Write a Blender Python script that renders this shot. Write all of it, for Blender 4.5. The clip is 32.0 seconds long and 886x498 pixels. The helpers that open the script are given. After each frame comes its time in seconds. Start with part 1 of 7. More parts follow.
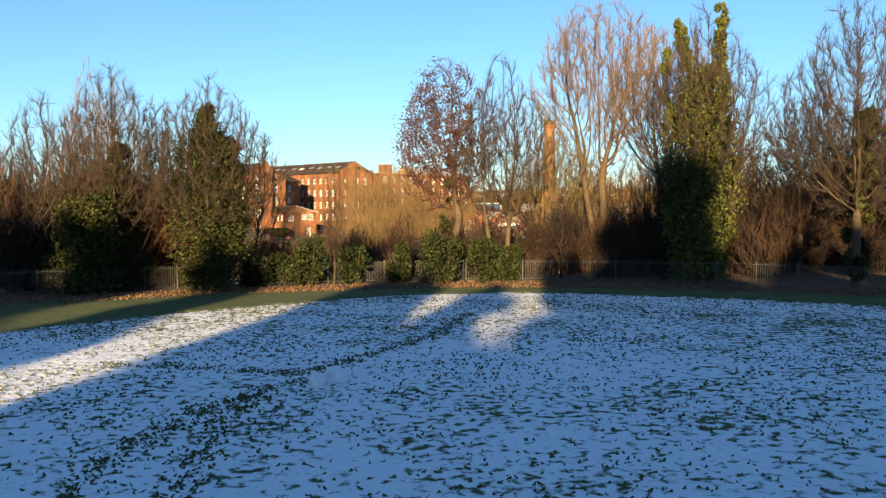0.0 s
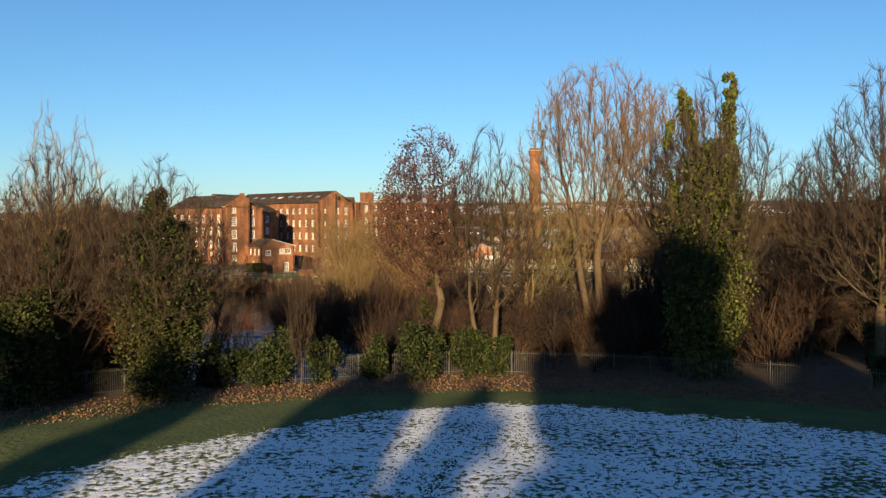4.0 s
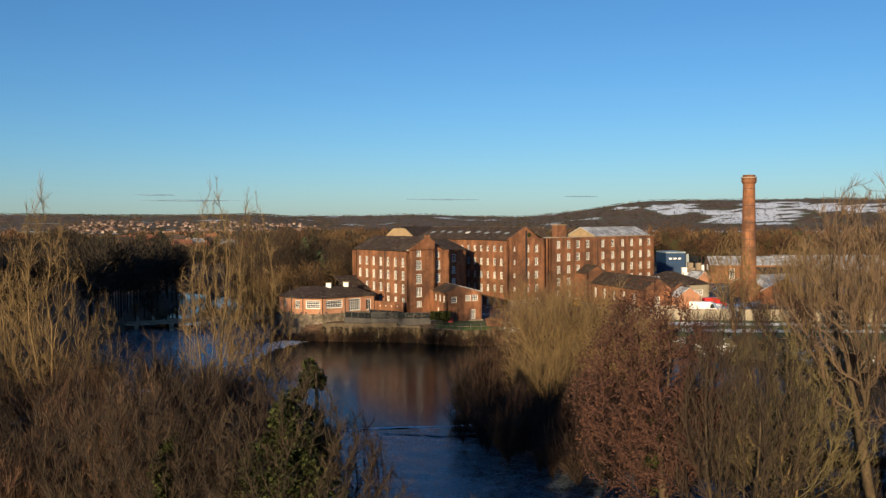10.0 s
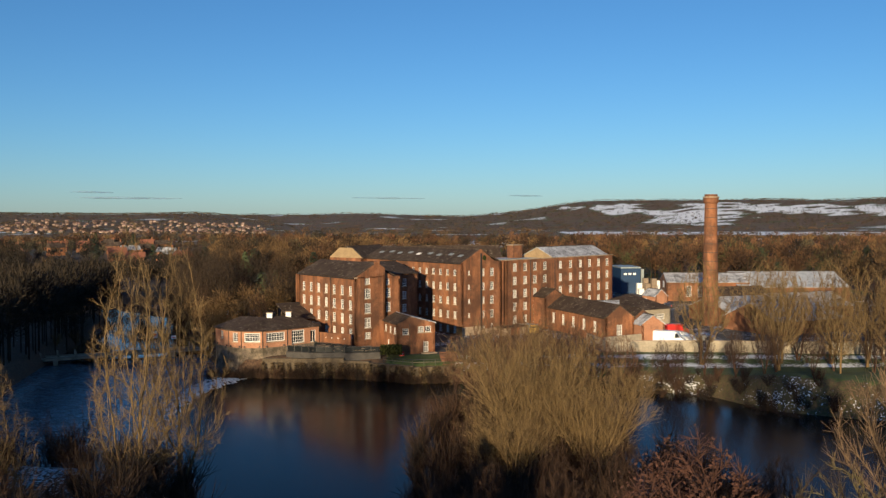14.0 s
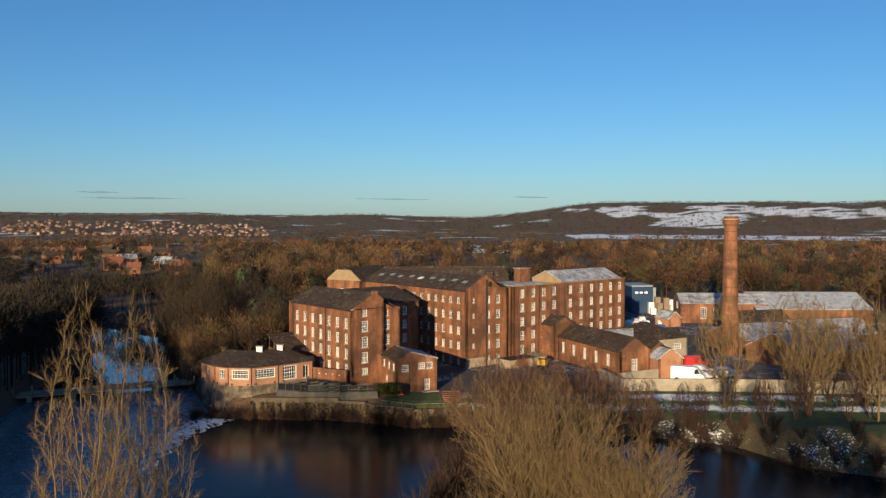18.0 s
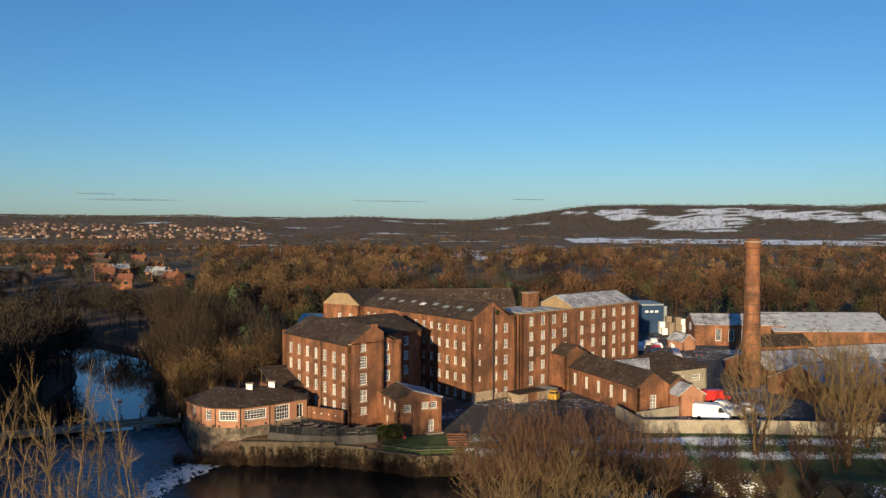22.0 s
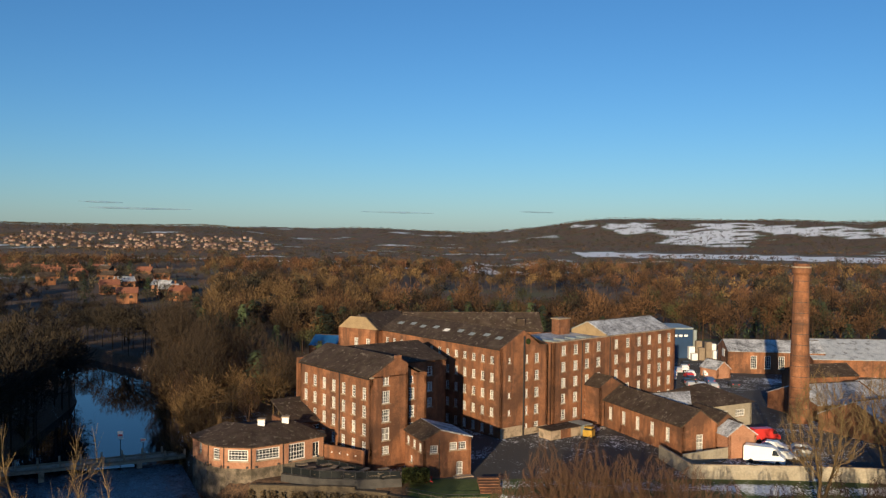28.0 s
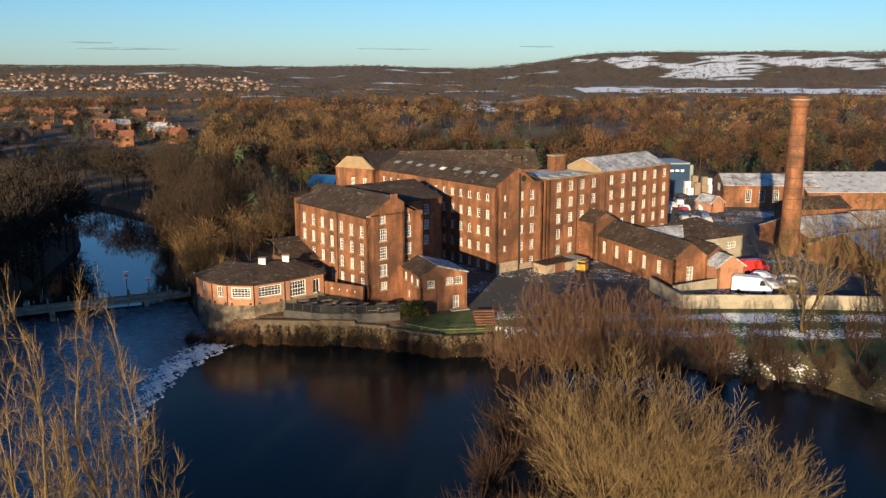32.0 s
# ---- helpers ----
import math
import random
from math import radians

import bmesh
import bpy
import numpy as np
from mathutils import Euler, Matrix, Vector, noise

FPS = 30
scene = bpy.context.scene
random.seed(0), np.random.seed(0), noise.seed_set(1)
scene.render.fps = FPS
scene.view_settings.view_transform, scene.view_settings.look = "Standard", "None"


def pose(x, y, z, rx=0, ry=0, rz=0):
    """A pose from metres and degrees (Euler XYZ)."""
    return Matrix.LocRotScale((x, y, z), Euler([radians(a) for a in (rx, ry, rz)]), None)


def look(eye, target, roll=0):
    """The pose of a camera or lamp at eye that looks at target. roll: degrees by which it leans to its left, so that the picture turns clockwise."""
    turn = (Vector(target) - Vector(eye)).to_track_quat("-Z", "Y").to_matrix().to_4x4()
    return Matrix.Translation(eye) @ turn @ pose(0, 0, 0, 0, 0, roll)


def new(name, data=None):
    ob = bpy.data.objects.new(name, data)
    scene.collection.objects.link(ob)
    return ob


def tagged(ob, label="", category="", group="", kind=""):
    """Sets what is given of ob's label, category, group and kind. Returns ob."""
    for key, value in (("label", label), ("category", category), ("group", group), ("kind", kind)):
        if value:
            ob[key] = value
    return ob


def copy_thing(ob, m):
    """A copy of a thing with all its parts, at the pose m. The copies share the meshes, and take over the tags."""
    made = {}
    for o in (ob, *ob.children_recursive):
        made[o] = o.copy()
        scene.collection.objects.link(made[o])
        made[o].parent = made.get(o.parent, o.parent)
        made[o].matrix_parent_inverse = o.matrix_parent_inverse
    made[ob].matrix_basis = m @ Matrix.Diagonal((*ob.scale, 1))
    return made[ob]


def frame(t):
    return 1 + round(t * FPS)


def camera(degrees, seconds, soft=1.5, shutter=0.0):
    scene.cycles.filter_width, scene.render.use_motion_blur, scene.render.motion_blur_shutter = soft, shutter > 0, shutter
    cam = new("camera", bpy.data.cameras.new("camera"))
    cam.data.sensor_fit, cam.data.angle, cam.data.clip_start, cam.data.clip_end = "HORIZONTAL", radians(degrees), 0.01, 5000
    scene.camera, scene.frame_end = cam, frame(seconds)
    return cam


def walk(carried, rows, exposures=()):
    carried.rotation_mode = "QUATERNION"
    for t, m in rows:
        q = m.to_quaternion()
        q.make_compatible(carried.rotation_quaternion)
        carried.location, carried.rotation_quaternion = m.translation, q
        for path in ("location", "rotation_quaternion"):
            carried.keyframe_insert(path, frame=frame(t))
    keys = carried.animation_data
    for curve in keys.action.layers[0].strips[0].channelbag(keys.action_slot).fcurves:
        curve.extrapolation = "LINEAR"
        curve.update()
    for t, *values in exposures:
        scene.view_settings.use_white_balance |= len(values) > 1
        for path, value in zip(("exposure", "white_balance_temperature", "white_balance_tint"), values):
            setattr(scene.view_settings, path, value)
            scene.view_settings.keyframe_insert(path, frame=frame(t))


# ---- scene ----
cam = camera(53.7, 32.0, soft=1.35)
PATH = [
    (0, (6.83, -190.57, 2.83), (15.89, -141.45, 0.69), -0.26),
    (0.5, (6.90, -190.35, 3.38), (16.01, -141.58, -2.78), -0.21),
    (1, (7.00, -190.05, 3.96), (16.28, -141.45, -3.20), -0.17),
    (1.5, (7.13, -189.58, 4.60), (16.79, -140.55, 2.84), -0.15),
    (2, (7.30, -188.84, 5.28), (17.04, -139.83, 3.66), -0.15),
    (2.5, (7.54, -187.77, 5.92), (17.45, -138.79, 4.35), -0.16),
    (3, (7.78, -186.67, 6.56), (17.78, -137.70, 5.02), -0.18),
    (3.5, (7.99, -185.58, 7.20), (17.91, -136.60, 5.65), -0.20),
    (5.5, (8.69, -181.48, 9.79), (18.98, -132.58, 8.24), -0.20),
    (6, (8.86, -180.40, 10.53), (18.69, -131.40, 9.00), -0.20),
    (6.5, (9.03, -179.24, 11.38), (18.30, -130.13, 9.90), -0.22),
    (7, (9.20, -177.98, 12.28), (17.34, -128.67, 10.78), -0.24),
    (7.5, (9.35, -176.65, 13.20), (15.61, -127.07, 11.65), -0.29),
    (8, (9.47, -175.27, 14.12), (13.28, -125.45, 12.49), -0.34),
    (8.5, (9.58, -173.90, 15.04), (11.02, -123.94, 13.40), -0.38),
    (9, (9.63, -172.49, 15.89), (9.08, -122.52, 14.23), -0.41),
    (9.5, (9.60, -171.03, 16.62), (8.79, -121.06, 14.94), -0.40),
    (10, (9.49, -169.51, 17.29), (8.71, -119.55, 15.59), -0.39),
    (10.5, (9.34, -167.94, 17.98), (8.52, -117.97, 16.28), -0.38),
    (11, (9.14, -166.36, 18.67), (8.19, -116.39, 16.97), -0.36),
    (11.5, (8.93, -164.79, 19.36), (7.85, -114.83, 17.66), -0.35),
    (12, (8.72, -163.27, 20.03), (7.66, -113.31, 18.32), -0.33),
    (12.5, (8.55, -161.79, 20.65), (9.25, -111.82, 18.91), -0.31),
    (13, (8.42, -160.35, 21.24), (10.45, -110.42, 19.45), -0.28),
    (13.5, (8.35, -158.94, 21.82), (10.74, -109.03, 20.00), -0.25),
    (14, (8.34, -157.54, 22.42), (10.68, -107.63, 20.58), -0.22),
    (14.5, (8.42, -156.13, 23.04), (10.72, -106.21, 21.21), -0.18),
    (16.5, (8.95, -150.38, 25.48), (11.12, -100.46, 23.65), -0.06),
    (17, (9.04, -148.92, 26.06), (11.17, -99.00, 24.22), -0.03),
    (17.5, (9.09, -147.45, 26.61), (11.20, -97.53, 24.77), -0.01),
    (18, (9.11, -145.99, 27.14), (11.21, -96.06, 25.31), 0.01),
    (18.5, (9.10, -144.54, 27.67), (11.21, -94.62, 25.85), 0.01),
    (19, (9.06, -143.11, 28.19), (11.21, -93.19, 26.37), 0.02),
    (19.5, (8.99, -141.69, 28.70), (11.15, -91.76, 26.91), 0.03),
    (20, (8.91, -140.27, 29.20), (11.07, -90.35, 27.41), 0.05),
    (20.5, (8.81, -138.85, 29.70), (10.99, -88.93, 27.91), 0.07),
    (21, (8.69, -137.42, 30.21), (10.88, -87.50, 28.43), 0.08),
    (21.5, (8.57, -135.96, 30.74), (10.76, -86.04, 28.97), 0.09),
    (22, (8.44, -134.47, 31.28), (10.65, -84.54, 29.53), 0.11),
    (22.5, (8.28, -132.93, 31.81), (10.53, -83.01, 30.06), 0.14),
    (23, (8.10, -131.37, 32.29), (10.35, -81.45, 30.52), 0.19),
    (23.5, (7.88, -129.78, 32.69), (10.12, -79.86, 30.90), 0.24),
    (24, (7.61, -128.23, 33.01), (9.87, -78.32, 31.19), 0.31),
    (24.5, (7.31, -126.83, 33.23), (9.56, -76.92, 31.41), 0.40),
    (25, (6.98, -125.65, 33.33), (9.24, -75.73, 31.49), 0.49),
    (25.5, (6.66, -124.75, 33.35), (8.87, -74.84, 31.50), 0.56),
    (27.5, (5.44, -122.69, 32.98), (7.31, -72.75, 31.56), 0.70),
    (28, (5.25, -122.54, 32.85), (7.10, -72.59, 31.76), 0.68),
    (28.5, (5.17, -122.64, 32.73), (7.05, -72.69, 31.64), 0.58),
    (29, (5.20, -122.88, 32.65), (7.09, -72.94, 30.99), 0.44),
    (29.5, (5.30, -123.15, 32.61), (7.22, -73.29, 29.45), 0.28),
    (30, (5.43, -123.37, 32.62), (7.38, -73.62, 28.04), 0.13),
    (30.5, (5.57, -123.48, 32.68), (7.55, -73.85, 26.91), 0.01),
    (31, (5.71, -123.47, 32.74), (7.68, -74.04, 25.47), -0.07),
    (31.5, (5.83, -123.37, 32.81), (7.77, -74.18, 24.06), -0.12),
    (32, (5.95, -123.21, 32.88), (7.81, -74.29, 22.67), -0.16),
]
walk(cam, [(t, look(e, g, r)) for t, e, g, r in PATH], exposures=[(0, 1.80, 5750, 1), (2, 1.70, 5850, 1), (3.2, 1.36, 5550, 1), (6, 1.13, 5300, 1), (9, 0.87, 5060, 1), (12, 0.77, 4950, 1), (27, 0.68, 4890, 1), (30, 0.67, 4900, 1), (32, 1.08, 5000, 2)])

# ---- light ----
SUN_EL, SUN_AZ = 10.0, 198.0
world = bpy.data.worlds.new("sky")
scene.world = world
world.use_nodes = True
wn = world.node_tree
sky = wn.nodes.new("ShaderNodeTexSky")
sky.sky_type = "NISHITA"
sky.sun_disc = False
sky.sun_elevation = radians(SUN_EL + 5)
sky.sun_rotation = radians(SUN_AZ)
sky.altitude, sky.air_density, sky.dust_density, sky.ozone_density = 100, 1.0, 0.25, 3.8
wn.links.new(sky.outputs[0], wn.nodes["Background"].inputs[0])
wn.nodes["Background"].inputs[1].default_value = 0.050
sun = new("sun", bpy.data.lights.new("sun", "SUN"))
sun.data.energy, sun.data.angle, sun.data.color = 5.0, radians(0.6), (1.0, 0.64, 0.31)
sd = Vector((math.sin(radians(SUN_AZ)) * math.cos(radians(SUN_EL)), math.cos(radians(SUN_AZ)) * math.cos(radians(SUN_EL)), math.sin(radians(SUN_EL))))
sun.matrix_world = look(sd * 300, (0, 0, 0))


# ---- materials ----
def material(name, c1, c2, scale=1.0, rough=0.85, bump=0.3, metal=0.0, detail=6.0, fine=8.0, per_object=0.0):
    """Two-scale mottled surface between two colours."""
    m = bpy.data.materials.new(name)
    m.use_nodes = True
    n, l = m.node_tree.nodes, m.node_tree.links
    b = n["Principled BSDF"]
    b.inputs["Roughness"].default_value, b.inputs["Metallic"].default_value = rough, metal
    tc = n.new("ShaderNodeTexCoord")
    big = n.new("ShaderNodeTexNoise")
    big.inputs["Scale"].default_value, big.inputs["Detail"].default_value = scale, detail
    small = n.new("ShaderNodeTexNoise")
    small.inputs["Scale"].default_value, small.inputs["Detail"].default_value = scale * fine, 3
    for t in (big, small):
        l.new(tc.outputs["Object"], t.inputs["Vector"])
    add = n.new("ShaderNodeMath")
    add.operation = "ADD"
    l.new(big.outputs[0], add.inputs[0])
    l.new(small.outputs[0], add.inputs[1])
    last = add.outputs[0]
    if per_object:
        info = n.new("ShaderNodeObjectInfo")
        ma = n.new("ShaderNodeMath")
        ma.operation = "MULTIPLY_ADD"
        ma.inputs[1].default_value = per_object
        l.new(info.outputs["Random"], ma.inputs[0])
        l.new(last, ma.inputs[2])
        last = ma.outputs[0]
    mr = n.new("ShaderNodeMapRange")
    mr.inputs[1].default_value, mr.inputs[2].default_value = 0.7, 1.3 + per_object
    l.new(last, mr.inputs[0])
    mix = n.new("ShaderNodeMix")
    mix.data_type = "RGBA"
    mix.inputs[6].default_value, mix.inputs[7].default_value = (*c1, 1), (*c2, 1)
    l.new(mr.outputs[0], mix.inputs[0])
    l.new(mix.outputs[2], b.inputs["Base Color"])
    if bump:
        bp = n.new("ShaderNodeBump")
        bp.inputs["Strength"].default_value, bp.inputs["Distance"].default_value = bump, 0.05
        l.new(small.outputs[0], bp.inputs["Height"])
        l.new(bp.outputs[0], b.inputs["Normal"])
    return m


def brick_material(name, c1, c2, mortar, per_object=0.0):
    m = material(name, c1, c2, 0.35, 0.9, 0.25, fine=14)
    n, l = m.node_tree.nodes, m.node_tree.links
    b = n["Principled BSDF"]
    mix = b.inputs["Base Color"].links[0].from_node
    tc = n.new("ShaderNodeTexCoord")
    br = n.new("ShaderNodeTexBrick")
    br.inputs["Scale"].default_value = 1.0
    br.inputs["Brick Width"].default_value, br.inputs["Row Height"].default_value = 0.24, 0.08
    br.inputs["Mortar Size"].default_value = 0.008
    br.inputs["Color1"].default_value, br.inputs["Color2"].default_value = (1, 1, 1, 1), (0.72, 0.66, 0.62, 1)
    br.inputs["Mortar"].default_value = (*mortar, 1)
    sep = n.new("ShaderNodeSeparateXYZ")
    geo = n.new("ShaderNodeNewGeometry")
    com = n.new("ShaderNodeCombineXYZ")
    sm = n.new("ShaderNodeMath")
    sm.operation = "ADD"
    l.new(geo.outputs["Position"], sep.inputs[0])
    l.new(sep.outputs[0], sm.inputs[0])
    l.new(sep.outputs[1], sm.inputs[1])
    l.new(sm.outputs[0], com.inputs[0])
    l.new(sep.outputs[2], com.inputs[1])
    l.new(com.outputs[0], br.inputs["Vector"])
    mul = n.new("ShaderNodeMix")
    mul.data_type, mul.blend_type = "RGBA", "MULTIPLY"
    mul.inputs[0].default_value = 0.8
    l.new(mix.outputs[2], mul.inputs[6])
    l.new(br.outputs[0], mul.inputs[7])
    l.new(mul.outputs[2], b.inputs["Base Color"])
    return m


def stain(m, colour, scale, lo, hi, amount, stretch=1.0):
    """Weathering of its own shape over a material's colour."""
    n, l = m.node_tree.nodes, m.node_tree.links
    b = n["Principled BSDF"]
    src = b.inputs["Base Color"].links[0].from_socket
    tc, mp, t, mr, mx = (n.new(k) for k in ("ShaderNodeTexCoord", "ShaderNodeMapping", "ShaderNodeTexNoise", "ShaderNodeMapRange", "ShaderNodeMix"))
    mp.inputs["Scale"].default_value = (1, 1, stretch)
    mp.inputs["Location"].default_value = (scale * 7, hi * 31, lo * 17)
    l.new(tc.outputs["Object"], mp.inputs[0])
    l.new(mp.outputs[0], t.inputs["Vector"])
    t.inputs["Scale"].default_value, t.inputs["Detail"].default_value, t.inputs["Roughness"].default_value = scale, 7, 0.62
    mr.inputs[1].default_value, mr.inputs[2].default_value, mr.inputs[4].default_value = lo, hi, amount
    l.new(t.outputs[0], mr.inputs[0])
    mx.data_type = "RGBA"
    mx.inputs[7].default_value = (*colour, 1)
    l.new(mr.outputs[0], mx.inputs[0])
    l.new(src, mx.inputs[6])
    l.new(mx.outputs[2], b.inputs["Base Color"])
    return m


BRICK = brick_material("red_brick", (0.20, 0.084, 0.032), (0.38, 0.170, 0.070), (0.8, 0.75, 0.7))
stain(BRICK, (0.060, 0.030, 0.016), 0.22, 0.44, 0.62, 0.72)
stain(BRICK, (0.070, 0.034, 0.018), 0.8, 0.46, 0.62, 0.65, 0.14)
stain(BRICK, (0.40, 0.195, 0.105), 0.5, 0.56, 0.72, 0.5)
BRICK_PALE = brick_material("pale_brick", (0.34, 0.165, 0.085), (0.50, 0.27, 0.155), (0.8, 0.75, 0.7))
stain(BRICK_PALE, (0.12, 0.065, 0.035), 0.5, 0.54, 0.70, 0.4)
STONE = material("stone_base", (0.24, 0.18, 0.115), (0.46, 0.36, 0.25), 0.8, 0.9, 0.5)
stain(STONE, (0.07, 0.055, 0.03), 0.6, 0.5, 0.66, 0.8)
SLATE = material("slate_roof", (0.030, 0.021, 0.016), (0.070, 0.050, 0.038), 0.6, 0.9, 0.4, fine=10)
SLATE.node_tree.nodes["Principled BSDF"].inputs["Specular IOR Level"].default_value = 0.15
stain(SLATE, (0.13, 0.10, 0.075), 0.35, 0.52, 0.70, 0.6)
stain(SLATE, (0.26, 0.22, 0.17), 1.6, 0.58, 0.68, 0.7)
stain(SLATE, (0.075, 0.06, 0.035), 0.9, 0.5, 0.7, 0.6)
WHITE = material("white_paint", (0.72, 0.70, 0.66), (0.82, 0.80, 0.76), 2.0, 0.5, 0.05)
SNOW = material("snow_cover", (0.70, 0.72, 0.75), (0.85, 0.86, 0.88), 0.8, 0.8, 0.4)
THIN_SNOW = stain(material("thin_snow", (0.26, 0.28, 0.31), (0.48, 0.50, 0.53), 0.6, 0.85, 0.3), (0.09, 0.08, 0.075), 0.5, 0.56, 0.66, 0.8)
GLASS = material("window_glass", (0.02, 0.024, 0.03), (0.035, 0.04, 0.045), 1.0, 0.06, 0.02)
BLIND = material("window_blind", (0.14, 0.13, 0.12), (0.36, 0.34, 0.30), 0.5, 0.8, 0.0)
DARK = material("dark_interior", (0.01, 0.01, 0.01), (0.02, 0.018, 0.016), 1.0, 0.9, 0.0)
BARK = material("pale_bark", (0.036, 0.024, 0.012), (0.105, 0.072, 0.034), 0.9, 0.9, 0.3)
TWIG_BROWN = material("brown_twigs", (0.016, 0.010, 0.005), (0.060, 0.038, 0.018), 0.9, 0.9, 0.1)
TWIG_RUSSET = material("russet_twigs", (0.016, 0.008, 0.004), (0.055, 0.026, 0.011), 0.9, 0.9, 0.1)
BARK_PINK = material("pinkish_twigs", (0.080, 0.050, 0.026), (0.17, 0.112, 0.060), 0.9, 0.9, 0.1)
BARK_RED = material("reddish_bark", (0.036, 0.018, 0.009), (0.088, 0.042, 0.018), 0.9, 0.9, 0.3)
BARK_GOLD = material("willow_bark", (0.095, 0.060, 0.020), (0.22, 0.150, 0.058), 0.7, 0.9, 0.3)
BARK_MOSS = material("mossy_bark", (0.070, 0.054, 0.018), (0.150, 0.118, 0.046), 0.9, 0.9, 0.2)
TWIG_RED = material("red_twigs", (0.036, 0.015, 0.009), (0.088, 0.037, 0.021), 0.9, 0.9, 0.1)
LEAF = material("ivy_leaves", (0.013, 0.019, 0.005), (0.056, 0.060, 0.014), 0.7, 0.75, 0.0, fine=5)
# Lighter copy of the ivy colour, sunlight painted in for one tree.
IVY_LIT = material("sun_toned_ivy_leaves", (0.028, 0.038, 0.007), (0.115, 0.120, 0.026), 0.7, 0.75, 0.0, fine=5)
LAUREL = material("laurel_leaves", (0.011, 0.018, 0.005), (0.040, 0.048, 0.012), 0.9, 0.65, 0.0, fine=5)

for leaf_mat in (LEAF, IVY_LIT, LAUREL):
    leaf_mat.node_tree.nodes["Principled BSDF"].inputs["Specular IOR Level"].default_value = 0.15


# ---- mesh helpers ----
def mesh_object(name, verts, faces, mat, parent=None, label="", smooth=False):
    me = bpy.data.meshes.new(name)
    me.from_pydata([tuple(v) for v in verts], [], faces)
    me.materials.append(mat)
    if smooth:
        me.polygons.foreach_set("use_smooth", [True] * len(me.polygons))
    me.update()
    ob = new(name, me)
    if parent is not None:
        ob.parent = parent
    if label:
        ob["label"] = label
    return ob


def part(name, bm, mat, parent, label=""):
    me = bpy.data.meshes.new(name)
    bm.to_mesh(me)
    bm.free()
    me.materials.append(mat)
    ob = new(name, me)
    ob.parent = parent
    if label:
        ob["label"] = label
    return ob


def empty(name, x, y, z, rz=0.0):
    ob = new(name)
    ob.matrix_world = pose(x, y, z, 0, 0, rz)
    return ob


def add_box(bm, x0, y0, z0, x1, y1, z1):
    v = [bm.verts.new(p) for p in ((x0, y0, z0), (x1, y0, z0), (x1, y1, z0), (x0, y1, z0), (x0, y0, z1), (x1, y0, z1), (x1, y1, z1), (x0, y1, z1))]
    for f in ((3, 2, 1, 0), (4, 5, 6, 7), (0, 1, 5, 4), (1, 2, 6, 5), (2, 3, 7, 6), (3, 0, 4, 7)):
        bm.faces.new([v[i] for i in f])


# ---- ground ----
WATER_Z, UPPER_Z = -6.0, -4.4


def smoothstep(a, b, x):
    t = np.clip((x - a) / (b - a), 0, 1)
    return t * t * (3 - 2 * t)


def poly_dist(x, y, pts):
    """Signed distance to a closed polygon, negative inside."""
    d = np.full(x.shape, 1e9)
    inside = np.zeros(x.shape, bool)
    n = len(pts)
    for i in range(n):
        ax, ay = pts[i]
        bx, by = pts[(i + 1) % n]
        ex, ey = bx - ax, by - ay
        t = np.clip(((x - ax) * ex + (y - ay) * ey) / (ex * ex + ey * ey), 0, 1)
        d = np.minimum(d, np.hypot(x - ax - t * ex, y - ay - t * ey))
        cross = ((ay > y) != (by > y)) & (x < (bx - ax) * (y - ay) / (by - ay + 1e-12) + ax)
        inside ^= cross
    return np.where(inside, -d, d)


RIVER = [(-320, 150), (-150, 122), (-95, 98), (-70, 80), (-63, 64), (-61, 50), (-56, 10), (-52, -20), (-46, -48), (-32, -60), (-14, -64), (-7, -76), (-5, -98), (0, -112), (10, -118), (30, -112), (60, -108),
         (100, -112), (160, -120), (300, -150), (300, -90), (160, -78), (110, -62), (80, -48), (60, -36), (54, -25), (42, -19.5), (28, -13), (17, -8.5), (10, -9.5),
         (2, -6.5), (-3, -3.5), (-14, -3.5), (-22, -1), (-30, 14), (-37, 28), (-42, 45), (-46, 70), (-58, 96), (-84, 122), (-150, 150), (-320, 182)]
ISLAND = [(14, -40), (20, -31), (29, -33), (34, -45), (35, -60), (40, -78), (44, -92), (34, -99), (19, -94), (11, -80), (10, -66), (12, -52)]


def fbm(x, y, s, seed=0.0):
    a = np.sin(x / s + 1.3 + seed) * np.cos(y / s * 1.1 - 0.7 + seed)
    a += 0.5 * np.sin(x / s * 2.3 + y / s * 0.9 + seed * 2) * np.cos(y / s * 2.1 - x / s * 0.6)
    a += 0.25 * np.sin(x / s * 4.7 - y / s * 3.1 + seed * 3) * np.cos(y / s * 5.3)
    return a / 1.75


